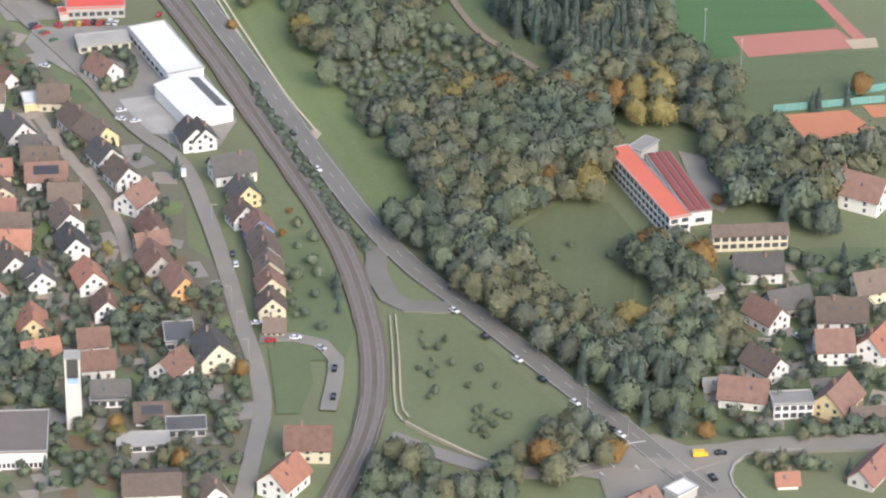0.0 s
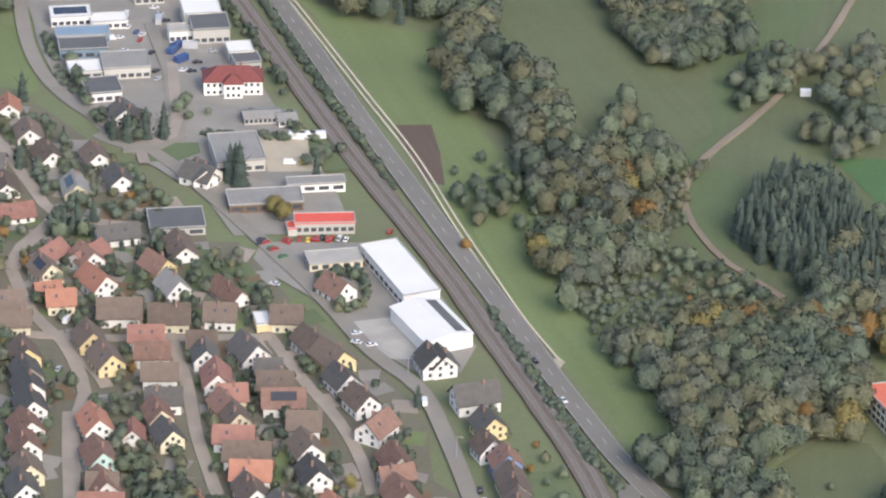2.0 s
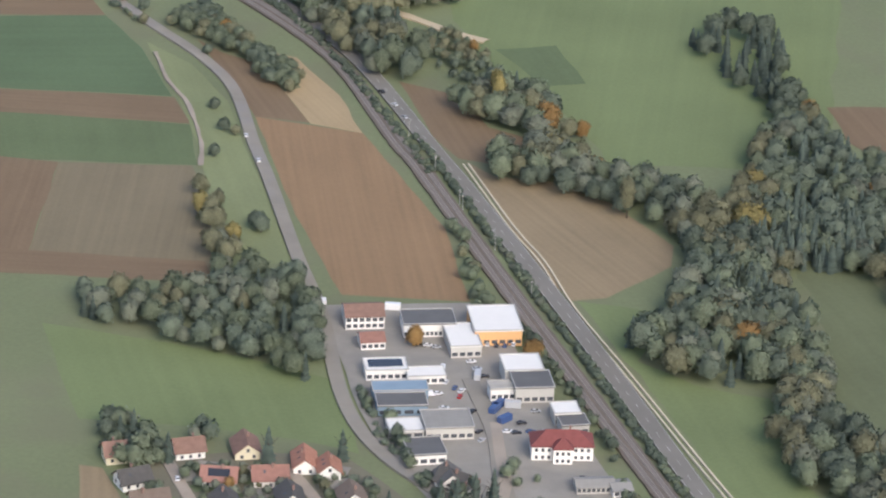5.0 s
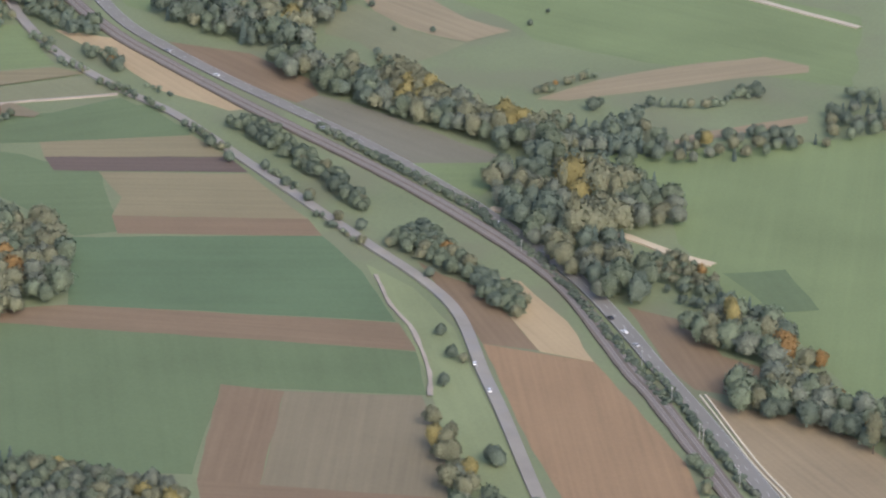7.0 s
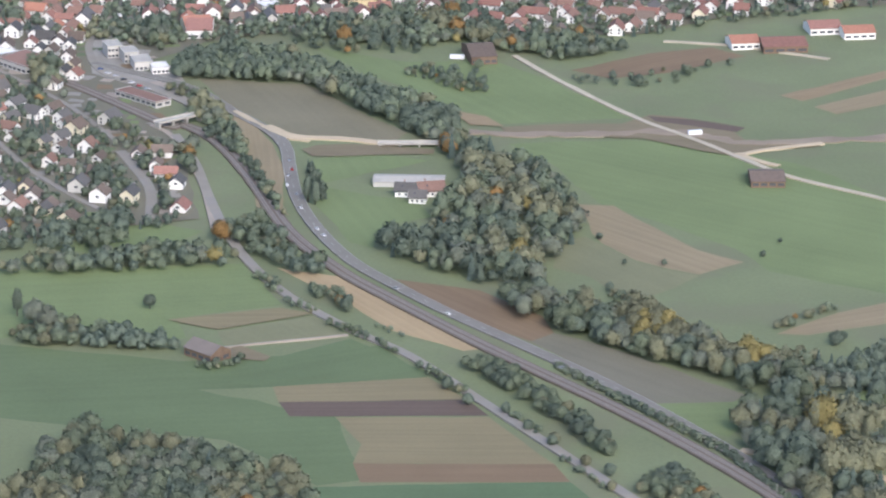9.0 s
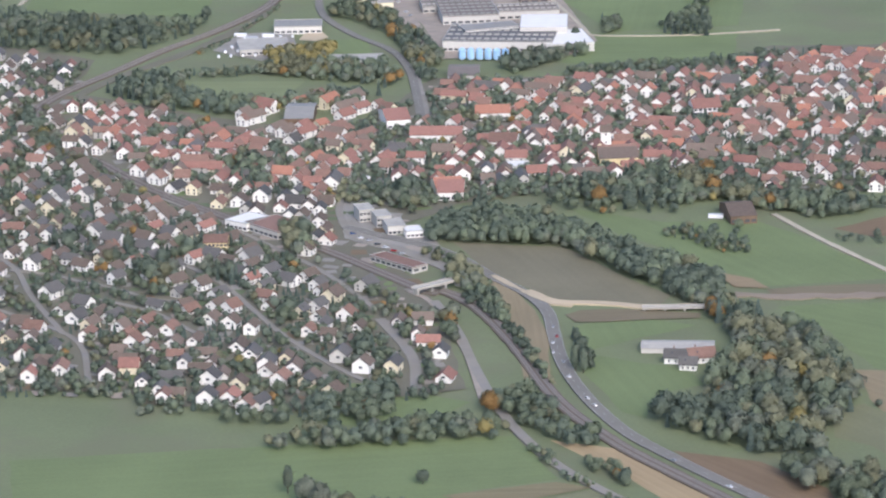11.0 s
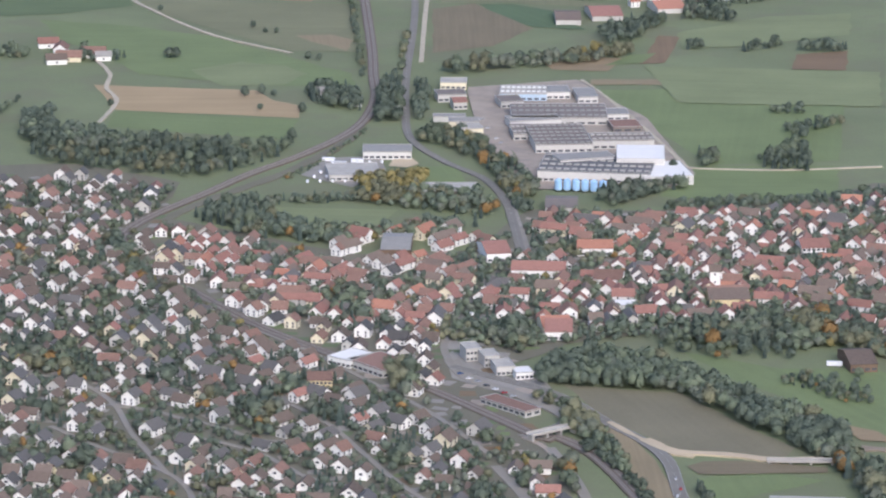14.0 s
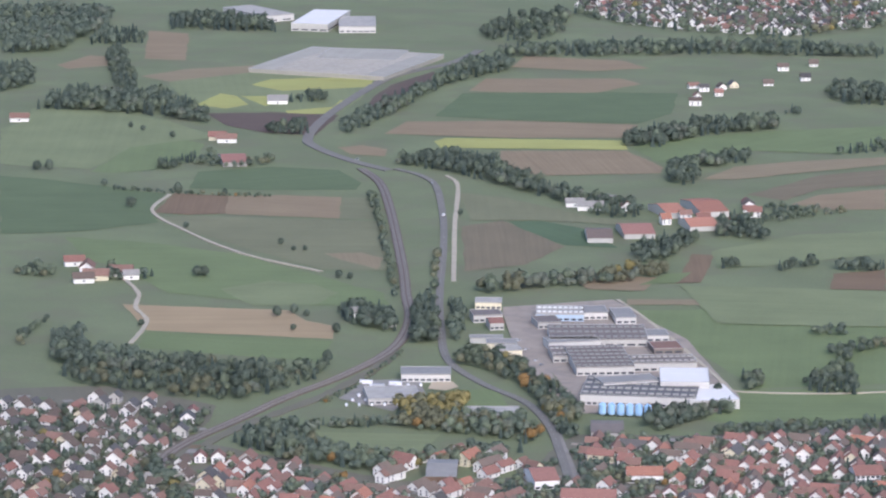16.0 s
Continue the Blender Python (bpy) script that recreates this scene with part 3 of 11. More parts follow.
def wheel_mesh():
    v, f = [], []
    for s in (-0.11, 0.11):
        v += [(0.32 * math.cos(k * 0.628), s, 0.32 + 0.32 * math.sin(k * 0.628)) for k in range(10)]
    f = [tuple(range(10)), tuple(range(19, 9, -1))] + [(k, k + 10, (k + 1) % 10 + 10, (k + 1) % 10) for k in range(10)]
    return mesh_of("wheel", v, f, RUBBER)


WHEEL = wheel_mesh()


def car(x, y, turn, colour="white", kind="car", where="on the road", z=0.91):
    key = (colour, kind)
    if key not in CAR_MESH:
        if kind == "van":
            body = prism([(-2.6, 0.35), (2.6, 0.35), (2.6, 1.1), (2.0, 1.35), (1.5, 2.2), (-2.6, 2.3)], 1.95)
            glass = prism([(1.55, 2.0), (1.98, 1.4), (2.06, 1.42), (1.63, 2.05)], 1.7)
        else:
            body = merge(prism([(-2.1, 0.3), (2.1, 0.3), (2.15, 0.7), (1.2, 0.92), (-1.9, 0.98), (-2.15, 0.8)], 1.75), prism([(-1.35, 1.38), (0.0, 1.42), (0.25, 1.36), (-1.1, 1.45)], 1.4))
            glass = prism([(-1.85, 0.97), (1.1, 0.92), (0.2, 1.38), (-1.35, 1.40)], 1.5)
        CAR_MESH[key] = (mesh_of("body", *body, CAR_PAINT[colour]), mesh_of("cabin", *glass, GLASS))
    b, gl = CAR_MESH[key]
    ob = thing(kind, pose(x, y, z, 0, 0, turn) @ Matrix.Scale(0.86, 4), colour + " " + {"car": "passenger car", "van": "delivery van"}[kind] + " standing " + where, kind, "vehicles")
    part("body", b, ob)
    part("cabin", gl, ob)
    for xx in (-1.3, 1.35):
        for yy in (-0.82, 0.82):
            part("wheel", WHEEL, ob, m=pose(xx, yy, 0))
    return ob


# ---- the ground ----
G = 14000
ground = structure("ground", mesh_of("ground", [(-G, -G, 0), (G, -G, 0), (G, G, 0), (-G, G, 0)], [(0, 1, 2, 3)], GRASS), "green autumn meadow land reaching to the horizon", "ground")
LAND_COLOUR = {
    "plough": (0.182, 0.13, 0.07728), "ploughdark": (0.118, 0.088, 0.068), "soil": (0.245, 0.19, 0.1141), "stubble": (0.24, 0.196, 0.118), "straw": (0.335, 0.255, 0.145),
    "maize": (0.245, 0.162, 0.08832), "crop": (0.1134, 0.1473, 0.06956), "cropdark": (0.09844, 0.1401, 0.06956), "meadow": (0.190, 0.215, 0.106), "lush": (0.1562, 0.1936, 0.08389),
    "dry": (0.178, 0.180, 0.100), "olive": (0.1241, 0.1421, 0.07366), "strip": (0.204, 0.174, 0.09752), "fallow": (0.180, 0.164, 0.106), "umber": (0.182, 0.152, 0.09384), "mustard": (0.34, 0.34, 0.11), "scrub": (0.160, 0.150, 0.106), "lawn": (0.1263, 0.1566, 0.07979), "rough": (0.146, 0.166, 0.086), "pitch": (0.082, 0.152, 0.0616)}
LAND_LOOK = {}


def land(kind, angle=0):
    key = (kind, round(angle / 6) * 6)
    if key not in LAND_LOOK:
        tilled = kind in ("plough", "ploughdark", "umber", "strip", "soil", "stubble", "straw", "maize", "mustard")
        LAND_LOOK[key] = shader(kind + "_land", LAND_COLOUR[kind], mottle=0.12 if tilled else 0.16, scale=0.02, fine=0.6, bump=0.5, dist=0.2,
                                furrow=(angle, 2.5 if tilled else 5.0, 0.13 if tilled else 0.07))
    return LAND_LOOK[key]



# ---- fields and meadows ----
field("valley_pasture", "dull green pasture round the river wood", land("olive", 85), [(-42.5, 1500.4), (129.9, 1547.9), (101.4, 1239.1), (34.5, 1234.8), (-3.0, 1257.3), (-31.8, 1345.0)], 2)
field("meadow_right", "light green meadow", land("lush", 87), [(-278.3, 1976.3), (-186.4, 2009.6), (-140.0, 2035.2), (-45.7, 2083.2), (-66.7, 1693.7), (-159.2, 1690.9), (-188.4, 1776.3), (-213.5, 1799.6), (-235.7, 1860.8), (-243.0, 1913.2), (-260.6, 1950.3)], 2)
field("meadow_nr", "large green meadow", land("lush", 149), [(-445.4, 2383.8), (-368.7, 2394.1), (-306.0, 2344.9), (-265.1, 2295.5), (-151.5, 2228.0), (-155.8, 2105.2), (-262.5, 2127.3), (-322.9, 2156.6), (-342.1, 2192.8), (-419.1, 2264.4), (-446.4, 2326.2), (-479.9, 2373.3)], 2)
field("meadow_nr_two", "light green fields", land("lush", 127), [(-621.0, 2571.9), (-560.9, 2545.6), (-506.1, 2552.9), (-482.8, 2529.2), (-413.9, 2436.1), (-497.3, 2412.8), (-517.8, 2447.0), (-584.6, 2515.5)], 1.5)
field("green_left", "green meadow on the rise", land("lush", 16), [(-836.2, 2069.9), (-712.8, 2105.1), (-591.8, 2133.5), (-560.8, 2069.7), (-609.7, 2040.9), (-598.7, 2012.0), (-606.9, 2010.9), (-657.6, 2025.8), (-688.4, 2000.2), (-805.8, 1967.7)])
field("green_left_low", "green meadow", land("crop", 15), [(-803.4, 1959.7), (-686.5, 1991.9), (-595.3, 1978.8), (-548.4, 1993.2), (-519.8, 2022.4), (-475.5, 1978.1), (-546.5, 1948.6), (-580.0, 1940.2), (-508.8, 1910.6), (-487.2, 1833.0), (-505.9, 1823.6), (-555.0, 1874.5), (-662.9, 1890.4), (-782.8, 1890.1)], 1.5)
field("village_meadow", "light green meadow behind the village", land("lush", 108), [(-369.2, 1493.8), (-332.7, 1485.1), (-287.5, 1472.3), (-255.8, 1458.2), (-242.9, 1414.5), (-238.9, 1395.6), (-245.5, 1399.6), (-262.6, 1404.7), (-296.4, 1410.1), (-342.5, 1411.6)], 0.8)
field("meadow_road", "fresh green meadow along the road", land("lush", 110), [(-166.4, 1542.9), (-132.3, 1535.1), (-141.6, 1489.5), (-119.1, 1470.4), (-91.0, 1462.8), (-84.0, 1398.1), (-65.5, 1357.5), (-52.1, 1305.7), (-46.9, 1264.5), (-45.6, 1229.1), (-58.5, 1231.8), (-83.2, 1302.7), (-106.3, 1381.4), (-136.2, 1463.3)], 1.5)
field("meadow_cows", "open pasture", land("olive", 111), [(-80.9, 1593.8), (-57.7, 1602.5), (-27.1, 1523.7), (-7.5, 1455.9), (23.4, 1443.7), (20.0, 1384.7), (-5.0, 1363.6), (-34.9, 1379.2), (-54.6, 1445.9), (-69.5, 1465.0), (-69.4, 1513.6)], 2)
field("meadow_south", "green meadow strip", land("lush", 105), [(-75.6, 1302.7), (-46.8, 1303.3), (-32.8, 1234.7), (-12.4, 1175.8), (-6.5, 1151.8), (-19.3, 1136.0), (-35.3, 1179.5), (-56.3, 1229.9)], 1.5)
field("path_meadow", "green meadow by the path", land("crop", 88), [(15.3, 1482.0), (36.0, 1500.3), (61.0, 1507.9), (45.1, 1456.6), (16.5, 1382.2), (-1.1, 1342.3), (19.5, 1348.5), (28.2, 1311.9), (23.2, 1284.9), (3.4, 1283.5), (-2.1, 1300.9), (-5.1, 1346.8), (12.1, 1377.0)], 1.5)
field("green_nr", "green field beyond the wood", land("lush", 6), [(-40.3, 1668.1), (36.8, 1676.8), (32.9, 1609.4), (-13.6, 1598.2), (-17.3, 1631.9)])
field("green_mid_right", "green meadow right of the works", land("lush", 93), [(-777.5, 3306.9), (-625.4, 3344.7), (-577.8, 3322.1), (-566.0, 3095.2), (-653.9, 3065.5), (-693.1, 3145.0)])
field("maize_field", "ripe brown maize field between two roads", land("maize", 100), [(-312.9, 1723.3), (-264.9, 1710.3), (-222.8, 1609.9), (-208.0, 1536.7), (-258.1, 1536.3), (-284.3, 1614.6)], 0.6)
field("soil_field", "freshly ploughed dark brown strip", land("plough", 112), [(-350.0, 1817.2), (-336.9, 1801.2), (-319.3, 1789.8), (-303.7, 1756.0), (-288.4, 1719.5), (-312.9, 1723.3), (-329.5, 1766.9)], 0.6)
field("straw_field", "pale straw stubble wedge", land("straw", 118), [(-315.7, 1804.8), (-302.6, 1799.9), (-279.0, 1754.7), (-264.9, 1710.3), (-288.3, 1718.2), (-303.7, 1756.0), (-296.9, 1762.0)], 0.8)
field("brown_field", "brown harvested field with a turning track", land("soil", 120), [(-218.8, 1683.8), (-205.7, 1669.1), (-179.1, 1666.3), (-156.8, 1646.9), (-129.6, 1604.0), (-130.2, 1582.9), (-155.0, 1547.6), (-168.3, 1543.0), (-178.2, 1561.7), (-194.8, 1610.3)], 0.8)
field("dark_plough", "small dark ploughed plot", land("ploughdark", 107), [(-106.2, 1377.7), (-91.6, 1379.1), (-87.6, 1355.3), (-85.0, 1327.7), (-91.3, 1330.2)], 0.5)
field("plough_north", "brown ploughed field beside the road", land("plough", 107), [(-254.5, 1776.1), (-227.9, 1763.3), (-211.6, 1725.7), (-187.1, 1710.2), (-204.0, 1682.1), (-221.9, 1686.7), (-235.0, 1712.0)], 0.8)
field("strip_green", "dark green crop field", land("cropdark", 10), [(-507.3, 1821.9), (-396.0, 1842.4), (-373.2, 1801.0), (-351.9, 1742.4), (-390.9, 1742.7), (-493.3, 1739.1)], 0.6)
field("strip_brown", "brown tilled strip", land("plough", 179), [(-579.7, 1707.9), (-493.3, 1739.1), (-390.8, 1741.3), (-350.6, 1741.3), (-339.5, 1710.4), (-387.0, 1711.6), (-517.7, 1713.6), (-576.0, 1692.1)], 0.6)
field("strip_green_two", "green crop field", land("crop", 103), [(-576.0, 1692.1), (-517.7, 1713.6), (-387.0, 1711.6), (-339.3, 1709.2), (-330.7, 1663.1), (-415.1, 1658.5), (-412.9, 1568.8), (-543.1, 1553.7)], 0.6)
field("plough_square", "red-brown ploughed strip", land("plough", 92), [(-415.5, 1661.1), (-388.6, 1658.0), (-385.5, 1558.5), (-410.2, 1563.0)], 0.6)
field("stubble_square", "olive brown stubble field", land("umber", 92), [(-388.6, 1658.0), (-332.8, 1662.2), (-317.9, 1609.2), (-311.5, 1548.3), (-385.3, 1557.5)], 0.6)
field("plough_low", "brown ploughed headland", land("plough", 1), [(-410.2, 1563.0), (-315.0, 1561.4), (-308.5, 1540.7), (-404.5, 1539.1)], 0.6)
field("verge_green", "rough green verge strip", land("meadow", 105), [(-372.1, 1809.7), (-348.9, 1784.7), (-326.8, 1739.8), (-307.3, 1665.1), (-280.0, 1564.2), (-306.1, 1560.1), (-323.2, 1638.0), (-333.1, 1686.1), (-349.1, 1742.8)], 0.6)
field("reddish_strip", "narrow reddish tilled strip", land("plough", 8), [(-494.0, 1852.8), (-405.1, 1863.5), (-396.0, 1842.4), (-487.4, 1829.8)], 0.5)
field("beige_strips", "beige stubble strips", land("strip", 7), [(-510.3, 1910.8), (-440.6, 1920.5), (-405.1, 1863.5), (-494.0, 1852.8), (-493.8, 1877.7)], 0.5)
field("dark_strip", "dark ploughed strip", land("ploughdark", 8), [(-539.7, 1927.9), (-453.3, 1943.0), (-440.8, 1922.1), (-531.6, 1909.5)], 0.5)
field("beige_two", "beige stubble strip", land("strip", 10), [(-545.9, 1948.6), (-475.4, 1971.3), (-453.3, 1943.0), (-539.7, 1927.9)], 0.5)
field("green_mid", "lush green strip", land("crop", 36), [(-569.0, 1967.7), (-504.7, 2014.5), (-475.4, 1971.3), (-545.9, 1948.6), (-565.6, 1951.1)], 0.5)
field("olive_far", "olive stubble strips", land("dry", 132), [(-585.5, 2024.8), (-542.9, 2055.4), (-522.3, 2027.7), (-553.2, 2013.3), (-579.3, 2004.5)], 0.5)
field("straw_long", "long pale straw field beside the railway", land("straw", 127), [(-573.3, 2128.3), (-539.6, 2118.5), (-506.2, 2085.9), (-452.7, 2015.9), (-463.2, 2011.2), (-502.5, 2037.6), (-527.3, 2074.1), (-548.2, 2098.7)], 0.6)
field("plough_road", "brown ploughed field along the main road", land("plough", 134), [(-510.4, 2117.7), (-465.6, 2105.0), (-430.6, 2069.0), (-422.5, 2043.8), (-432.2, 2029.6), (-456.8, 2052.3), (-486.0, 2084.1)], 0.8)
field("plough_road_two", "greyish brown field along the main road", land("scrub", 139), [(-432.2, 2029.6), (-422.5, 2043.8), (-390.4, 2022.4), (-325.0, 1965.8), (-332.2, 1953.1), (-366.1, 1948.7), (-398.4, 1988.2)], 0.8)
field("green_road", "green plot by the road", land("lush", 11), [(-366.1, 1948.7), (-329.8, 1955.8), (-318.0, 1957.3), (-320.9, 1935.3), (-329.8, 1907.7), (-346.0, 1920.6)], 0.8)
field("tan_wedge", "tan stubble slope", land("stubble", 137), [(-430.4, 2260.4), (-410.6, 2260.5), (-397.0, 2238.3), (-377.3, 2210.4), (-361.4, 2187.7), (-335.9, 2169.4), (-357.7, 2145.4), (-373.9, 2152.9), (-392.0, 2165.1), (-411.5, 2191.9), (-418.8, 2210.8), (-424.0, 2238.4)], 0.8)
field("meadow_dry", "dry meadow by the wood", land("dry", 132), [(-437.2, 2189.0), (-421.2, 2202.6), (-411.3, 2189.9), (-391.9, 2163.2), (-373.8, 2151.0), (-357.6, 2143.5), (-369.2, 2121.1), (-383.5, 2101.5), (-399.8, 2113.1), (-412.9, 2134.6), (-432.5, 2146.4)], 0.8)
field("tan_right", "tan field on the slope", land("stubble", 32), [(-314.5, 2056.6), (-305.3, 2069.0), (-286.7, 2092.3), (-264.6, 2110.9), (-233.5, 2132.2), (-201.9, 2148.1), (-178.6, 2136.6), (-178.6, 2125.2), (-218.6, 2106.4), (-252.2, 2084.1), (-279.9, 2068.6), (-299.0, 2056.5)], 0.8)
field("tan_right_low", "brown field on the slope", land("soil", 26), [(-247.8, 1999.4), (-230.7, 2019.2), (-200.7, 2039.7), (-178.6, 2053.9), (-178.6, 2043.3), (-200.6, 2028.4), (-241.0, 1998.8)], 0.8)
field("crop_patch", "small dark green crop", land("crop", 108), [(-214.2, 1824.2), (-186.7, 1833.9), (-171.4, 1786.0), (-190.9, 1779.3), (-201.1, 1801.7)], 0.8)
field("brown_nr", "brown ploughed field", land("plough", 46), [(-459.6, 2538.9), (-414.8, 2585.8), (-377.5, 2604.7), (-355.6, 2586.8), (-401.2, 2540.1), (-434.1, 2522.4)])
field("field_by_town", "grey-brown harvested field by the river trees", land("fallow", 117), [(-680.6, 2489.4), (-614.5, 2485.1), (-580.3, 2438.6), (-540.3, 2389.0), (-544.4, 2370.6), (-576.7, 2368.7), (-604.1, 2376.9), (-636.4, 2412.5), (-649.4, 2429.4)])
field("green_farm", "green field by the farm", land("lush", 109), [(-587.7, 2324.3), (-557.1, 2345.6), (-520.2, 2333.3), (-548.5, 2307.0), (-573.2, 2281.6)])
field("green_farm_two", "green field below the farm", land("lush", 114), [(-572.1, 2244.0), (-572.0, 2274.1), (-516.1, 2251.5), (-505.3, 2226.7), (-528.6, 2208.2), (-529.1, 2168.0), (-542.2, 2176.2)])
field("sd_strip", "dark ploughed strip far", land("soil", 47), [(-331.1, 2497.3), (-269.4, 2564.5), (-269.1, 2544.6), (-317.3, 2486.4)], 0.8)
field("tan_strip", "tan strip far", land("stubble", 46), [(-310.3, 2474.8), (-268.7, 2518.5), (-268.2, 2486.7), (-296.6, 2460.4)], 0.8)
field("town_green", "small green at the edge of town", land("lush", 57), [(-692.4, 2146.4), (-658.0, 2199.2), (-621.9, 2185.7), (-635.0, 2158.9), (-666.7, 2138.1)], 0.8)
field("village_soil", "dark brown field at the edge of the village", land("soil", 99), [(-336.4, 1373.8), (-328.0, 1372.5), (-309.6, 1331.5), (-284.4, 1270.8), (-318.2, 1262.7)], 0.4)
field("orchard", "rough green meadow with fruit trees", land("rough", 93), [(-15.2, 1074.6), (1.2, 1074.9), (8.0, 1065.9), (20.4, 1043.3), (34.6, 1020.8), (40.1, 1012.4), (34.3, 1004.0), (23.2, 993.6), (17.3, 985.4), (3.2, 994.6), (-7.0, 1006.5), (-11.8, 1013.5)])
field("glade", "overgrown meadow glade", land("olive", 85), [(25.0, 1132.9), (40.2, 1150.7), (55.0, 1149.0), (63.5, 1125.9), (60.1, 1085.1), (47.3, 1076.0), (35.3, 1095.6), (26.6, 1114.0)], 1.5)
field("sports_pitch", "mown green sports pitch", land("pitch", 1), [(55.6, 1359.8), (115.2, 1361.1), (134.4, 1306.9), (140.8, 1284.3), (103.7, 1275.2), (104.7, 1259.7), (94.2, 1257.2), (83.6, 1277.6), (76.7, 1305.8)], 0.3)
field("sports_lawn", "mown green lawn beside the courts", land("lawn", 8), [(94.1, 1255.8), (156.9, 1265.2), (152.9, 1223.0), (109.7, 1213.5), (104.2, 1219.9)], 0.4)
field("running_track", "red running track area", TARTAN, [(102.9, 1275.2), (140.7, 1282.4), (148.5, 1267.3), (107.7, 1258.4)], 0.3)
field("running_lane", "red running lane", TARTAN, [(115.2, 1361.1), (119.9, 1361.2), (139.0, 1307.0), (152.7, 1269.7), (148.5, 1267.3), (134.4, 1306.9)], 0.3)
field("sand_pit", "pale sand pit", SAND, [(142.9, 1273.2), (154.2, 1275.3), (154.5, 1267.5), (145.3, 1265.9)], 0.3)
field("clay_court_west", "orange clay tennis courts", CLAY, [(116.5, 1213.7), (139.2, 1218.0), (147.7, 1203.6), (123.7, 1194.0)], 0.3)
field("clay_court_east", "orange clay tennis courts", CLAY, [(144.4, 1221.5), (152.9, 1222.5), (152.0, 1213.1), (147.5, 1212.1)], 0.3)
field("strips_nr", "green and brown strips beyond the wood", land("plough", 14), [(-9.5, 1583.6), (32.0, 1594.1), (29.6, 1552.5), (10.2, 1562.0), (-8.1, 1557.1)], 0.8)
field("mustard_strip", "yellow mustard strip", land("mustard", 14), [(-1.0, 1595.3), (32.6, 1603.9), (32.0, 1592.9), (-2.6, 1584.3)], 0.5)
field("plough_top", "brown field beyond the wood", land("plough", 110), [(-64.4, 1772.0), (-35.3, 1776.2), (-8.1, 1700.3), (-28.9, 1692.7), (-37.0, 1706.2), (-56.2, 1730.8)])

# ---- fields beyond the town ----
field("tan_far", "pale harvested field behind the town", land("straw", 10), [(-1156.4, 3261.2), (-1026.9, 3262.1), (-1006.4, 3228.0), (-981.3, 3212.3), (-974.6, 3168.7), (-1116.6, 3174.0)])
field("green_tanfar", "deep green crop strip", land("lush", 177), [(-1115.6, 3170.1), (-973.5, 3162.9), (-972.1, 3094.4), (-1110.3, 3114.8)])
field("green_town_right", "green meadow beside the factory", land("lush", 10), [(-665.3, 3060.0), (-565.1, 3077.8), (-560.7, 2993.9), (-621.6, 2950.6), (-679.8, 2964.6)])
field("green_town_pitch", "sports meadow in the town", land("meadow", 5), [(-941.5, 2885.8), (-849.6, 2894.2), (-855.5, 2838.9), (-907.5, 2837.3)], 0.6)
field("green_town_road", "green wedge by the road", land("lush", 116), [(-870.7, 3023.3), (-832.0, 3030.2), (-816.9, 2981.6), (-847.4, 2976.2)], 0.6)
field("straw_verge", "tan dry verge between railway and road", land("stubble", 105), [(-648.0, 2410.9), (-635.6, 2390.1), (-617.5, 2348.9), (-600.4, 2299.0), (-592.1, 2250.2), (-581.4, 2218.1), (-598.5, 2249.3), (-616.4, 2317.4), (-638.7, 2378.6)], 0.8)

# ---- far fields ----
field("slope_light", "light meadow on the far slope", land("meadow", 100), [(-1455.9, 4083.4), (-1468.5, 4162.1), (-1397.8, 4157.3), (-1317.4, 4108.9), (-1249.7, 4020.2), (-1275.3, 3999.2), (-1313.8, 3953.4), (-1327.0, 3833.3), (-1386.6, 3837.4), (-1416.0, 3847.2), (-1466.8, 4030.2)], 2)
field("slope_patch", "fresh green patch on the far slope", land("lush", 100), [(-1323.4, 3819.0), (-1319.0, 3952.4), (-1276.0, 4002.3), (-1254.2, 3983.6), (-1241.9, 3888.3), (-1270.0, 3837.7), (-1301.8, 3817.0)], 1.2)
field("slope_dark", "deep green crop on the far slope", land("crop", 10), [(-1398.6, 3784.5), (-1342.6, 3771.3), (-1284.6, 3747.4), (-1227.0, 3721.2), (-1223.8, 3647.8), (-1206.3, 3590.3), (-1258.1, 3542.5), (-1324.5, 3517.8)], 2)
field("plough_far", "brown ploughed field on the far slope", land("plough", 99), [(-1220.8, 3635.0), (-1223.3, 3727.4), (-1173.8, 3722.5), (-1158.6, 3641.0), (-1190.8, 3629.8)], 1.2)
field("plough_far_two", "light brown field on the far slope", land("soil", 170), [(-1173.8, 3722.5), (-1128.5, 3736.3), (-1075.1, 3734.9), (-1058.8, 3635.4), (-1158.0, 3638.4)], 1.2)
field("stubble_far", "pale green stubble on the far slope", land("dry", 10), [(-1073.6, 3732.4), (-1045.8, 3740.3), (-1028.9, 3638.2), (-1057.8, 3635.5)], 1.2)
field("green_slope", "deep green crop field on the far slope", land("crop", 34), [(-1216.0, 3751.4), (-1227.6, 3836.5), (-1167.3, 3874.6), (-1102.9, 3868.3), (-1070.6, 3806.6), (-1069.5, 3772.4), (-1142.8, 3756.2)], 1.2)
field("track_meadow", "dry meadow below the track", land("dry", 10), [(-1210.0, 3610.5), (-1189.6, 3624.7), (-1057.8, 3630.3), (-1024.7, 3631.1), (-998.2, 3515.1), (-979.8, 3424.1), (-1030.8, 3419.5), (-1100.7, 3484.5), (-1162.2, 3547.2)], 1.2)
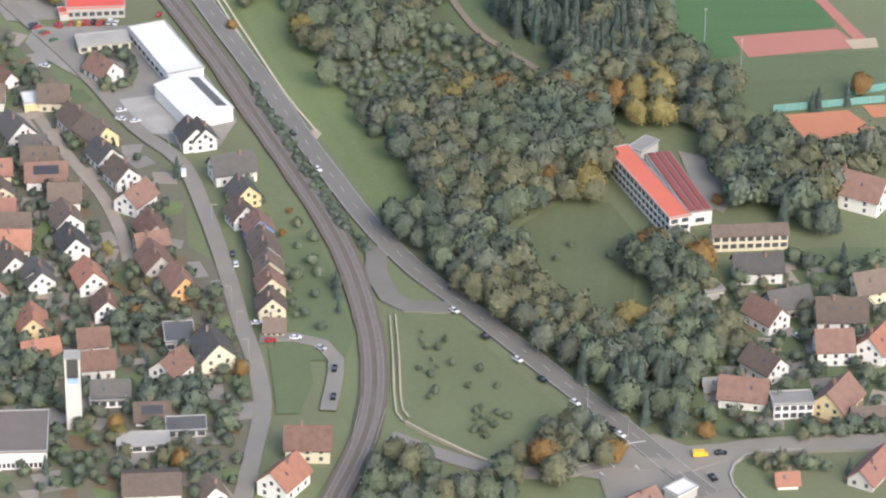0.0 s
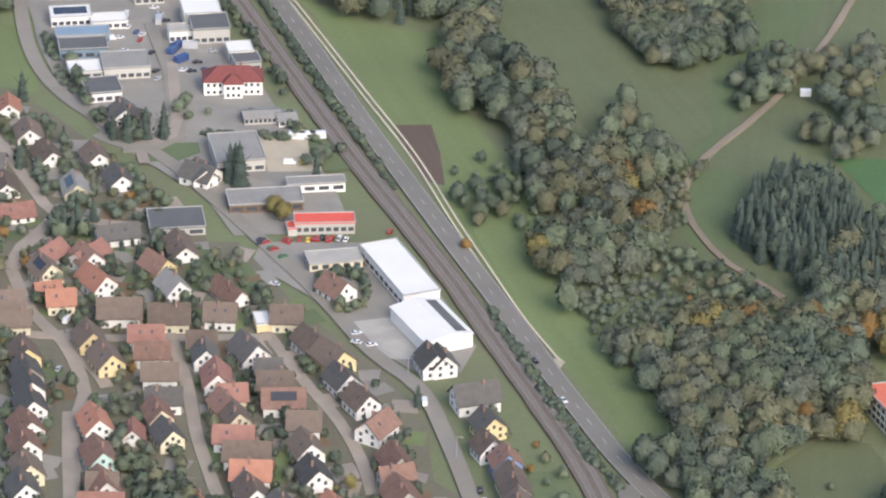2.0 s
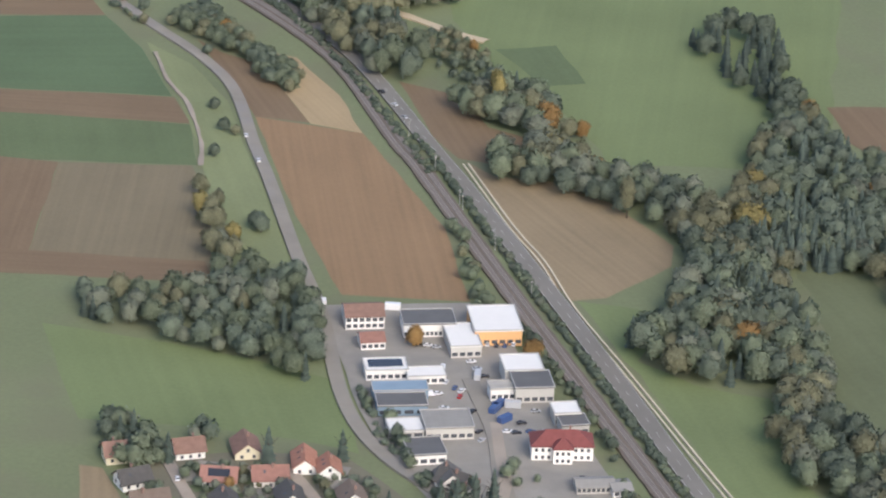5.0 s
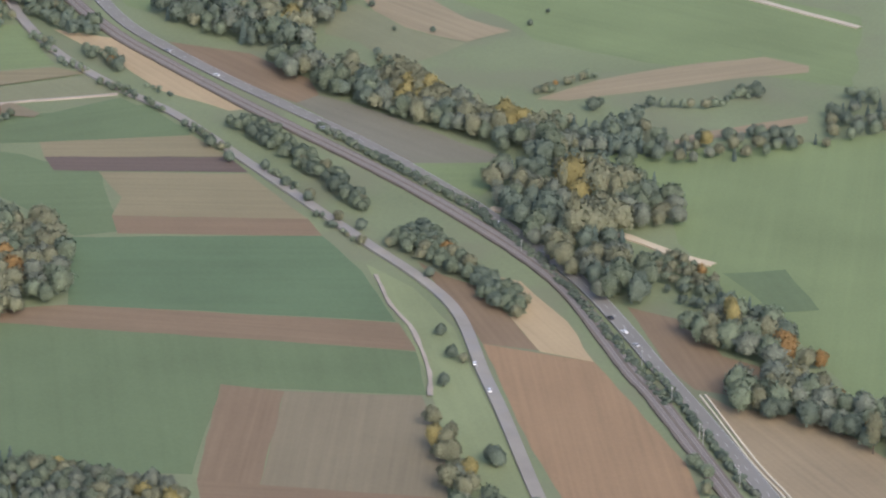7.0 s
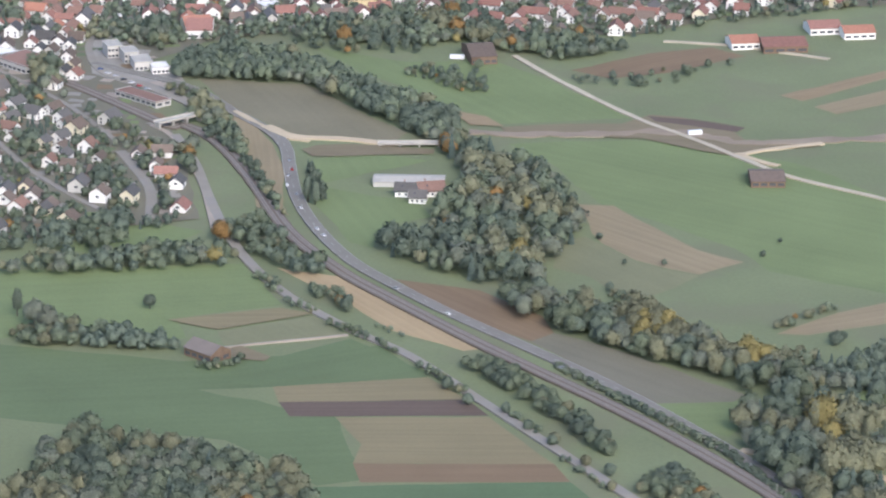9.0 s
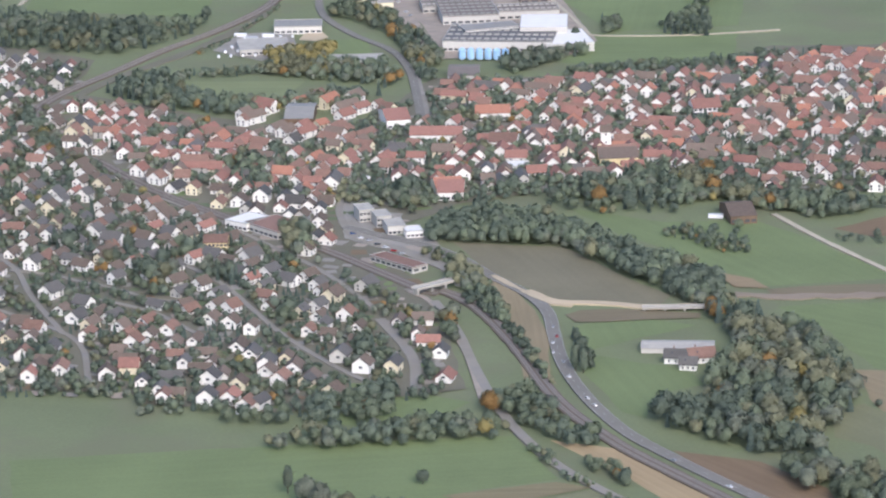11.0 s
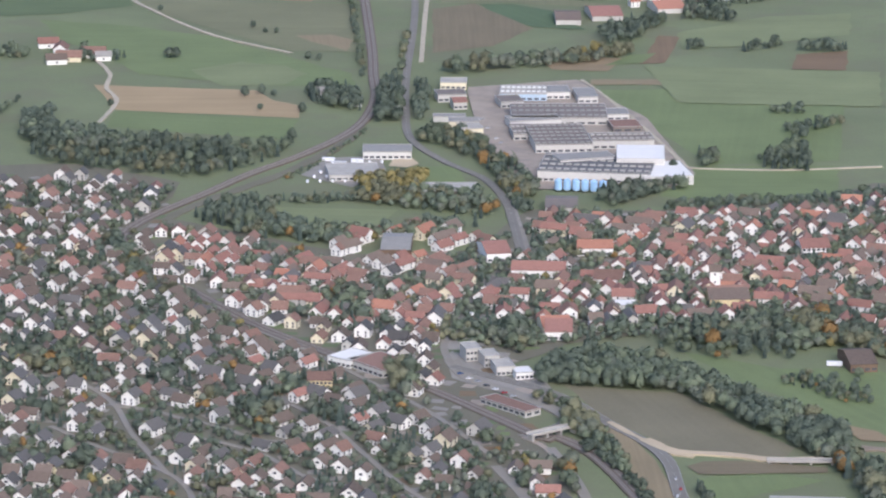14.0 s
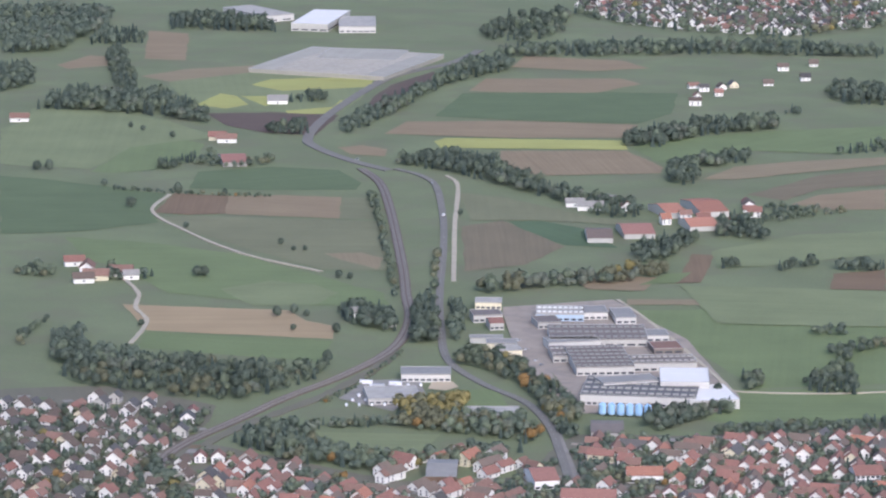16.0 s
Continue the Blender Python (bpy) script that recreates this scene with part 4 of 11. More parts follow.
field("farm_meadow", "green meadow below the farm track", land("lush", 10), [(-1268.1, 3515.5), (-1185.1, 3500.8), (-1111.9, 3470.5), (-1053.9, 3415.3), (-1026.5, 3392.9), (-966.6, 3337.2), (-953.2, 3286.3), (-1027.3, 3283.4), (-1130.5, 3307.7), (-1171.8, 3366.7), (-1231.1, 3437.0)], 2)
field("farm_meadow_light", "light oval meadow", land("meadow", 10), [(-1095.4, 3331.4), (-1063.0, 3370.5), (-1024.6, 3359.6), (-1001.1, 3331.0), (-1010.3, 3286.5), (-1056.3, 3274.0)], 2)
field("tan_small", "tan stubble patch by the railway", land("stubble", 109), [(-1041.7, 3483.2), (-1013.1, 3493.1), (-990.8, 3473.3), (-988.1, 3427.2), (-1026.0, 3462.2)], 1.2)
field("mustard_ground", "light green field with yellow strips", land("meadow", 108), [(-1370.7, 4337.3), (-1380.7, 4406.4), (-1284.4, 4440.5), (-1167.2, 4414.3), (-1157.9, 4281.8), (-1162.5, 4183.1), (-1306.3, 4185.0)], 1.2)
field("mustard_strip_far", "yellow mustard strip", land("mustard", 1), [(-1286.4, 4349.1), (-1274.0, 4390.5), (-1169.3, 4425.9), (-1162.7, 4356.6), (-1246.4, 4314.3)], 1.2)
field("mustard_patch_far", "yellow mustard patch", land("mustard", 8), [(-1313.4, 4208.9), (-1305.9, 4288.1), (-1285.0, 4273.2), (-1262.4, 4222.0), (-1279.3, 4193.6)], 1.2)
field("mustard_patch_far", "yellow mustard patch", land("mustard", 8), [(-1282.2, 4273.7), (-1253.9, 4278.9), (-1232.5, 4245.9), (-1243.4, 4214.6)], 1.2)
field("mustard_patch_far", "yellow mustard patch", land("mustard", 8), [(-1218.3, 4190.5), (-1176.0, 4223.5), (-1177.3, 4267.1), (-1168.1, 4261.5), (-1166.9, 4182.2), (-1211.4, 4170.5)], 1.2)
field("plough_dark_far", "dark ploughed field", land("ploughdark", 30), [(-1291.8, 4159.1), (-1230.0, 4177.7), (-1160.6, 4172.8), (-1160.0, 4053.3), (-1210.6, 4057.3), (-1257.3, 4092.5)], 1.2)
field("plough_road_far", "dark ploughed field beside the far road", land("ploughdark", 60), [(-1147.5, 4295.0), (-1143.5, 4371.8), (-1114.4, 4476.3), (-1104.3, 4379.1), (-1119.7, 4263.1), (-1139.4, 4187.3)], 1.2)
field("tan_top_far", "pale tan strip", land("stubble", 10), [(-1412.1, 4384.6), (-1377.0, 4443.6), (-1272.8, 4504.2), (-1278.2, 4470.2), (-1311.3, 4423.4), (-1374.1, 4352.2)], 1.2)
field("soil_top_far", "brown patch between the woods", land("soil", 10), [(-1519.8, 4445.7), (-1501.5, 4520.5), (-1472.4, 4517.4), (-1454.5, 4457.8), (-1500.8, 4420.5)], 1.2)
field("soil_wood_far", "reddish field by the far wood", land("soil", 10), [(-1438.4, 4506.8), (-1483.0, 4720.1), (-1433.8, 4706.2), (-1390.6, 4503.1)], 1.2)
field("plough_line", "brown field strip", land("soil", 5), [(-1097.2, 4071.5), (-1088.3, 4147.8), (-990.7, 4169.3), (-862.5, 4168.8), (-864.5, 4091.2), (-976.3, 4070.6)], 1.2)
field("mustard_line", "yellow mustard strip", land("mustard", 2), [(-1043.3, 4038.6), (-1034.8, 4059.8), (-865.3, 4074.6), (-855.8, 4024.8), (-967.5, 4010.6), (-1031.3, 4005.3)], 1.2)
field("tan_line", "tan stubble field", land("soil", 108), [(-973.5, 3996.8), (-856.1, 4018.4), (-812.4, 3933.6), (-811.8, 3903.7), (-916.3, 3872.7), (-956.7, 3901.1)], 1.2)
field("tan_line_small", "tan field beside the far road", land("soil", 20), [(-1126.6, 3987.8), (-1106.9, 4004.2), (-1079.4, 3986.9), (-1074.0, 3946.9), (-1108.3, 3953.1)], 1.2)
field("green_line", "green crop field", land("crop", 20), [(-1066.1, 4183.3), (-1061.5, 4333.5), (-960.5, 4363.6), (-845.0, 4373.7), (-837.1, 4243.2), (-863.3, 4175.5), (-991.7, 4176.0)], 1.2)
field("tan_line_two", "brown field", land("soil", 11), [(-1058.1, 4349.2), (-1053.6, 4435.5), (-913.6, 4461.6), (-888.8, 4426.9), (-925.3, 4362.5), (-1016.5, 4345.6)], 1.2)
field("tan_line_three", "pale brown field", land("soil", 18), [(-1038.8, 4519.0), (-1035.5, 4603.4), (-928.7, 4589.5), (-892.3, 4538.1), (-949.1, 4507.1)], 1.2)
field("green_wood_far", "green slope beyond the wood", land("lush", 60), [(-852.7, 4034.9), (-846.1, 4071.6), (-724.0, 4160.4), (-623.8, 4202.6), (-617.5, 4081.3), (-661.6, 4038.3), (-741.1, 4039.5), (-801.8, 3956.8), (-817.8, 3959.9)], 2)
field("tan_right_far", "pale brown field on the slope", land("stubble", 36), [(-771.0, 3881.7), (-749.1, 3951.2), (-690.0, 3992.6), (-614.7, 4028.1), (-612.5, 3985.3), (-680.5, 3933.7), (-743.1, 3883.9)], 1.2)
field("dry_right_far", "dry green field on the slope", land("umber", 36), [(-725.5, 3809.8), (-669.2, 3917.9), (-611.3, 3961.3), (-607.2, 3882.6), (-664.5, 3849.2), (-690.0, 3788.5)], 1.2)
field("soil_right_far", "brown field by the hamlet", land("soil", 20), [(-683.7, 3770.5), (-662.6, 3821.3), (-606.0, 3859.9), (-600.8, 3761.2), (-643.1, 3750.8)], 1.2)
field("crop_right_far", "dark green crop field", land("cropdark", 127), [(-914.6, 3648.5), (-886.2, 3653.7), (-849.2, 3629.4), (-808.6, 3549.5), (-853.6, 3553.5), (-892.6, 3596.1)], 1.2)
field("dry_road_far", "dry meadow beside the far road", land("dry", 100), [(-977.5, 3775.1), (-930.3, 3755.8), (-845.8, 3679.3), (-775.9, 3660.7), (-818.1, 3650.5), (-891.6, 3657.9), (-947.5, 3647.7)], 1.2)
field("dry_road_low", "brown-green field beside the path", land("umber", 100), [(-950.3, 3618.7), (-919.7, 3650.2), (-852.6, 3546.4), (-874.2, 3466.2), (-918.2, 3430.6)], 1.2)
field("plough_right_two", "dark brown strip", land("plough", 98), [(-747.8, 3413.9), (-746.4, 3534.2), (-727.8, 3532.8), (-728.5, 3421.9)], 1.2)
field("soil_right_two", "brown field beyond the factory", land("soil", 5), [(-826.4, 3415.4), (-793.3, 3439.5), (-761.1, 3433.9), (-768.7, 3381.5), (-812.9, 3380.1)], 1.2)
field("lush_right_two", "fresh green patch", land("lush", 5), [(-775.5, 3402.3), (-758.4, 3450.3), (-739.1, 3460.6), (-746.1, 3418.7)], 1.2)
field("strip_tan_line", "tan strip beyond the factory", land("stubble", 2), [(-778.0, 3347.4), (-627.6, 3374.5), (-626.2, 3353.4), (-775.6, 3326.6)], 1.2)
field("plough_right_three", "brown ploughed field", land("plough", 3), [(-627.6, 3473.9), (-587.1, 3497.2), (-582.9, 3417.2), (-625.8, 3413.8)], 1.2)
field("meadow_right_far", "light meadow", land("meadow", 10), [(-731.7, 3548.9), (-664.0, 3635.1), (-595.6, 3660.1), (-590.6, 3564.8), (-672.5, 3502.7), (-720.6, 3480.1)], 2)

# ---- paved yards and built-up ground ----
field("works_yard", "grey paved yard of the works", PAVING, [(-265.0, 1524.4), (-208.0, 1534.8), (-193.1, 1511.7), (-179.6, 1468.1), (-162.5, 1424.8), (-141.5, 1365.9), (-124.4, 1323.8), (-115.8, 1287.1), (-157.3, 1282.1), (-170.6, 1313.9), (-191.7, 1337.3), (-211.5, 1361.7), (-230.8, 1396.7), (-242.8, 1434.4)], 0.5)
field("hall_yard", "grey paved yard round the white halls", PAVING, [(-149.7, 1261.5), (-147.3, 1277.7), (-98.9, 1281.0), (-70.8, 1205.9), (-75.6, 1186.9), (-86.8, 1182.6), (-103.4, 1201.1), (-127.6, 1237.3)], 0.5)
field("hall_apron", "pale concrete apron", CONCRETE, [(-114.5, 1220.1), (-99.2, 1224.7), (-87.0, 1201.4), (-91.4, 1195.0), (-103.9, 1195.6)], 0.3)
field("village_ground", "gardens and paving between the village houses", land("scrub", 97), [(-237.1, 1267.7), (-188.9, 1275.2), (-155.7, 1277.4), (-133.1, 1232.1), (-100.6, 1186.3), (-84.5, 1149.6), (-81.6, 1114.0), (-75.9, 1100.6), (-214.1, 1092.2)])
field("village_ground_two", "gardens and paving between the village houses", land("scrub", 7), [(-318.2, 1368.5), (-308.2, 1384.0), (-278.5, 1392.4), (-243.4, 1391.9), (-229.4, 1374.7), (-211.0, 1349.3), (-180.3, 1309.0), (-167.0, 1281.2), (-161.8, 1257.6), (-272.9, 1244.8), (-287.2, 1279.6)])
field("village_ground_low", "gardens between the old houses", land("scrub", 96), [(-143.5, 1122.3), (-110.6, 1122.8), (-88.7, 1123.2), (-71.2, 1104.8), (-61.7, 1058.3), (-55.0, 1024.5), (-56.9, 992.2), (-58.8, 964.4), (-127.3, 963.3)])
field("row_gardens", "lawns and gardens behind the row of houses", land("lawn", 100), [(-63.1, 1123.7), (-41.1, 1124.1), (-32.9, 1094.4), (-27.6, 1058.9), (-29.9, 1045.1), (-50.7, 1044.7), (-53.6, 1072.5)])
field("slip_lawn", "green bank by the slip road", land("lawn", 96), [(-53.6, 1051.5), (-41.5, 1055.2), (-39.0, 1031.5), (-42.6, 1013.3), (-49.4, 1013.2)], 0.6)
field("villa_ground", "gardens of the houses by the junction", land("lawn", 85), [(71.6, 1026.6), (84.7, 1047.0), (93.3, 1104.0), (119.8, 1119.4), (143.3, 1119.8), (132.5, 1004.8), (83.8, 1002.5)], 0.8)
field("town_ground", "gardens between the town houses", land("scrub", 109), [(-1283.6, 2895.8), (-1161.9, 2974.0), (-1099.4, 2990.9), (-1013.3, 2946.9), (-1004.2, 2844.8), (-950.8, 2818.7), (-855.3, 2767.5), (-776.9, 2793.0), (-772.3, 2857.4), (-761.1, 2908.6), (-684.3, 2918.2), (-591.8, 2963.8), (-528.8, 2997.7), (-393.7, 3076.9), (-387.0, 2781.9), (-508.4, 2708.4), (-557.2, 2593.2), (-644.5, 2608.1), (-691.8, 2575.5), (-729.8, 2494.4), (-674.3, 2373.8), (-648.0, 2282.3), (-628.0, 2206.9), (-652.3, 2194.1), (-715.6, 2157.6), (-790.2, 2165.6), (-804.0, 2187.1), (-925.5, 2170.2), (-1033.6, 2174.4)], 2)
field("town_ground_north", "gardens between the town houses", land("scrub", 89), [(-592.3, 2932.2), (-537.6, 3027.8), (-389.2, 3040.9), (-208.1, 3057.0), (-214.3, 2755.9), (-374.7, 2681.8), (-424.4, 2631.6), (-500.0, 2613.1), (-554.1, 2657.3)], 2)

# ---- roads and railway ----
MAIN_LINE = [(77.8, 969.6), (69.4, 982.4), (55.4, 1005.2), (37.5, 1032.1), (17.1, 1063.8), (3.0, 1085.2), (-7.0, 1099.3), (-17.2, 1118.1), (-26.7, 1138.6), (-36.7, 1164.0), (-47.1, 1190.8), (-57.9, 1221.1), (-71.3, 1256.3), (-81.8, 1283.7), (-113.5, 1369.4), (-139.1, 1442.7), (-169.8, 1528.7), (-207.9, 1630.2), (-219.5, 1660.6), (-234.2, 1697.3), (-260.0, 1764.8), (-280.7, 1810.9), (-310.6, 1861.8), (-341.3, 1907.7), (-389.1, 1970.3), (-434.5, 2020.8), (-475.1, 2064.9), (-508.8, 2105.8), (-537.7, 2145.5), (-563.5, 2198.5), (-582.8, 2253.3), (-595.1, 2306.4), (-604.4, 2348.6), (-619.7, 2381.9), (-647.7, 2419.7), (-666.3, 2448.8), (-690.0, 2475.4), (-719.9, 2495.7), (-750.5, 2516.5)]
OLD_LINE = [(-750.5, 2516.5), (-762.8, 2566.2), (-763.0, 2647.3), (-760.8, 2719.3), (-749.8, 2788.6)]
NORTH_LINE = [(-749.8, 2788.6), (-764.8, 2858.3), (-782.5, 2931.6), (-806.8, 2993.7), (-844.2, 3044.3), (-879.8, 3112.8), (-901.2, 3211.8), (-923.3, 3340.2), (-950.1, 3523.3), (-972.5, 3658.4), (-1001.4, 3798.5), (-1024.3, 3852.4), (-1053.0, 3882.8)]
road("main_road", "grey asphalt main road with worn markings", "road", 7.6, ASPHALT, MAIN_LINE, 0.900, 0)
road("old_street", "narrow grey street through the old town", "street", 4.6, STREET, OLD_LINE, 0.900, 0)
road("north_road", "grey asphalt main road leaving the town", "road", 6.0, ASPHALT, NORTH_LINE, 0.898, 0)
dashes("road_centre_line", NORTH_LINE, 0, 4, 8, 0.16, 0.930)
dashes("road_centre_line", MAIN_LINE, 0, 4, 8, 0.16, 0.930)
dashes("road_edge_line", MAIN_LINE, 3.5, 4, 0, 0.14, 0.930)
dashes("road_edge_line", MAIN_LINE, -3.5, 4, 0, 0.14, 0.930)
RAIL_LINE = spline([(-31.8, 961.8), (-23.6, 995.9), (-20.5, 1025.1), (-21.3, 1052.1), (-24.5, 1076.5), (-29.6, 1103.7), (-36.7, 1129.9), (-48.0, 1163.0), (-67.4, 1216.6), (-83.5, 1260.6), (-121.2, 1354.0), (-143.3, 1412.6), (-169.7, 1484.1), (-198.7, 1563.6), (-228.0, 1646.5), (-240.4, 1680.8), (-248.7, 1700.1), (-278.7, 1784.0), (-302.6, 1829.2), (-338.7, 1881.8), (-385.5, 1941.0), (-452.5, 2017.0), (-505.6, 2081.5), (-541.0, 2127.8), (-577.6, 2191.6), (-615.6, 2290.3), (-646.5, 2357.0), (-671.8, 2387.0), (-675.1, 2379.2)] + [(-706.4, 2414.4), (-754.9, 2466.7), (-820.6, 2526.2), (-882.9, 2587.7), (-944.9, 2666.4), (-980.8, 2698.4), (-1008.9, 2763.6), (-1015.1, 2802.5), (-1008.9, 2847.5), (-989.2, 2914.6), (-971.5, 2979.0), (-945.7, 3050.8), (-925.9, 3141.1), (-930.0, 3240.2), (-949.6, 3338.5), (-971.4, 3448.2), (-1024.0, 3688.9), (-1054.4, 3808.9), (-1083.4, 3877.2)], 6.0)
road("side_road", "pale grey country road", "road", 5.5, STREET, [(-57.8, 959.9), (-55.2, 992.3), (-53.8, 1018.0), (-57.6, 1044.6), (-63.1, 1068.8), (-69.2, 1101.1), (-78.8, 1142.7), (-88.2, 1174.4), (-105.1, 1198.9), (-126.0, 1240.9), (-154.7, 1290.7), (-185.0, 1339.3), (-208.4, 1366.7), (-233.2, 1400.2), (-249.0, 1441.1), (-264.1, 1516.1), (-279.2, 1571.5), (-298.7, 1649.5), (-309.7, 1690.0), (-325.7, 1753.7), (-344.8, 1792.6), (-372.3, 1832.0), (-407.7, 1883.8), (-445.2, 1938.7), (-488.4, 2000.6), (-521.6, 2035.1), (-560.2, 2083.4), (-589.2, 2135.7), (-610.1, 2187.2), (-630.0, 2247.0)] + [(-649.4, 2310.4), (-671.0, 2365.5)], 0.900, 0)
road("cross_road", "asphalt side road at the junction", "road", 8.5, STREET, [(66.2, 983.3), (86.7, 994.6), (103.7, 998.0), (132.0, 1000.1)], 0.902, 0)
road("cross_road_west", "asphalt underpass road", "road", 5.5, STREET, [(-15.3, 1000.8), (-0.1, 990.6), (16.5, 982.5), (36.3, 981.9), (53.1, 987.7), (66.3, 986.4)], 0.904, 0)
road("bypass_lane", "asphalt slip road at the crossing", "road", 7, ASPHALT, [(-21.2, 1116.9), (-21.4, 1102.0), (-16.6, 1083.8), (-11.2, 1078.5), (3.0, 1077.7)], 0.906, 0)
CYCLE_LINE = [(-44.2, 1196.7), (-56.1, 1225.5), (-69.7, 1265.4), (-80.5, 1297.8), (-97.3, 1351.2), (-118.4, 1406.2), (-145.7, 1477.8), (-167.9, 1534.5), (-181.5, 1578.9), (-195.5, 1613.2), (-218.6, 1680.5)]
field("path_apron", "pale gravel apron at the path end", GRAVEL, [(-47.2, 1193.7), (-44.3, 1200.9), (-41.5, 1196.7), (-42.9, 1192.5), (-45.5, 1190.8)], 0.3)
road("village_street", "worn grey-brown village street", "road", 4.5, LANE, [(-210.3, 1206.8), (-202.5, 1187.6), (-196.2, 1165.0), (-197.3, 1142.6), (-192.5, 1100.3)], 0.860, 0)
road("village_street_two", "worn grey-brown village street", "road", 4.5, LANE, [(-231.0, 1250.9), (-219.3, 1218.3), (-196.5, 1184.1), (-189.4, 1169.2)], 0.862, 0)
road("village_street_three", "worn grey-brown village street", "road", 4.2, LANE, [(-173.0, 1209.2), (-164.2, 1174.6), (-157.4, 1137.8), (-148.3, 1103.0)], 0.864, 0)
road("village_street_four", "worn grey-brown village street", "road", 4.2, LANE, [(-141.1, 1211.3), (-125.9, 1177.0), (-113.4, 1151.5), (-105.0, 1126.7), (-100.5, 1105.9)], 0.866, 0)
road("village_street_five", "worn grey-brown village street", "road", 4.2, LANE, [(-227.1, 1205.7), (-206.1, 1203.1), (-172.5, 1204.5), (-139.0, 1207.4)], 0.868, 0)
road("village_lane", "worn grey-brown village lane", "road", 4.5, LANE, [(-305.5, 1379.5), (-293.0, 1348.5), (-279.6, 1323.2), (-268.0, 1294.4), (-253.2, 1267.1), (-243.8, 1252.1)], 0.860, 0)
road("village_lane_two", "worn grey-brown village lane", "road", 4.5, LANE, [(-262.6, 1380.0), (-249.5, 1353.7), (-234.0, 1319.9), (-221.8, 1295.6), (-205.8, 1289.1), (-190.3, 1286.8)], 0.862, 0)
road("works_street", "grey service street through the works", "road", 6, STREET, [(-203.7, 1464.4), (-191.9, 1417.7), (-187.2, 1379.8), (-183.9, 1361.7), (-191.2, 1351.7), (-203.1, 1350.2)], 0.870, 0)
road("works_street_two", "grey loop street", "road", 6, STREET, [(-184.3, 1360.6), (-189.0, 1355.5), (-200.7, 1351.8), (-213.5, 1361.5)], 0.872, 0)
road("meadow_path", "worn brown gravel path through the meadow", "road", 2.6, EARTH, [(75.4, 1520.2), (66.9, 1491.0), (56.1, 1457.2), (43.6, 1424.5), (29.6, 1395.4), (20.6, 1378.4), (14.0, 1367.1), (5.2, 1347.3), (1.0, 1328.3), (1.2, 1310.0), (5.7, 1292.3), (14.9, 1271.1), (24.1, 1258.9), (32.3, 1246.9)], 0.800, 0.3)
road("field_track", "worn field track", "road", 1.8, LANE, [(-366.6, 1796.1), (-356.3, 1762.3), (-342.8, 1730.4), (-331.9, 1686.3), (-329.3, 1661.5)], 0.780, 0.4)
road("white_track", "white gravel construction track", "road", 5, SAND, [(-323.7, 1890.8), (-296.6, 1882.2), (-258.6, 1863.2), (-236.9, 1844.3), (-218.5, 1834.1)], 0.800, 0.8)
road("orchard_rut", "pale wheel rut of the orchard track", "road", 0.55, GRAVEL, [(-16.4, 1072.5), (-15.7, 1059.2), (-15.0, 1045.4), (-14.3, 1025.3), (-13.5, 1014.5), (-11.7, 1009.6)], 0.780, 0.1)
road("orchard_rut_two", "pale wheel rut of the orchard track", "road", 0.55, GRAVEL, [(-14.7, 1073.2), (-13.8, 1059.2), (-13.1, 1045.5), (-12.4, 1025.3), (-11.6, 1016.1), (-9.7, 1011.6)], 0.782, 0.1)
road("orchard_wall", "pale stone kerb along the underpass road", "road", 0.7, GRAVEL, [(-10.7, 1008.4), (-3.5, 1001.1), (6.5, 992.4), (16.5, 984.7), (24.7, 982.4)], 1.3, 0.1)
road("bridge_track", "pale sandy construction road", "road", 7, SAND, [(-622.7, 2390.0), (-603.2, 2371.0), (-576.9, 2369.8), (-546.8, 2364.4), (-523.4, 2371.1)], 0.940, 0.8)
road("field_way", "pale farm track", "road", 4, GRAVEL, [(-497.2, 2567.8), (-460.0, 2505.9), (-410.4, 2434.1), (-378.6, 2398.7), (-344.3, 2356.8), (-317.8, 2326.6), (-265.1, 2290.2), (-152.2, 2208.2)], 0.800, 0.3)
road("construction_site", "bare earth of a road building site", "road", 10, EARTH, [(-504.9, 2393.7), (-449.7, 2395.1), (-401.9, 2407.4), (-372.6, 2405.4), (-342.8, 2391.6), (-267.0, 2413.6), (-143.9, 2441.9)], 0.760, 3)
road("hill_track", "pale track on the far slope", "road", 3.5, GRAVEL, [(-1226.7, 3720.6), (-1222.7, 3639.3), (-1174.0, 3557.1), (-1107.1, 3470.8), (-1029.7, 3410.0)], 0.800, 0.4)
road("hill_track_two", "pale track to the farm", "road", 3.5, GRAVEL, [(-1182.5, 3364.2), (-1154.0, 3302.9), (-1143.8, 3251.5), (-1123.5, 3203.6), (-1117.5, 3125.7)], 0.800, 0.4)
road("far_road", "main road towards the glasshouses", "road", 10, ASPHALT, [(-1056.5, 3873.2), (-1101.8, 3919.5), (-1146.2, 3983.5), (-1164.6, 4035.2), (-1170.8, 4152.7), (-1164.2, 4317.4), (-1149.9, 4436.7), (-1106.0, 4538.8), (-1090.1, 4635.5)], 0.900, 0)
road("far_path", "pale path beside the road", "road", 4, GRAVEL, [(-920.1, 3389.1), (-956.5, 3622.2), (-983.5, 3807.5), (-1001.7, 3856.5)], 0.800, 0.3)
road("works_road", "grey works road beside the factory", "road", 12, LANE, [(-775.1, 2989.0), (-797.5, 3053.9), (-830.3, 3158.0), (-857.2, 3271.9), (-861.6, 3302.2)], 0.870, 0)
road("town_street", "grey town street", "road", 9, STREET, [(-752.7, 2528.9), (-736.3, 2493.6), (-701.1, 2461.9), (-668.5, 2419.5), (-688.4, 2382.9)], 0.880, 0)
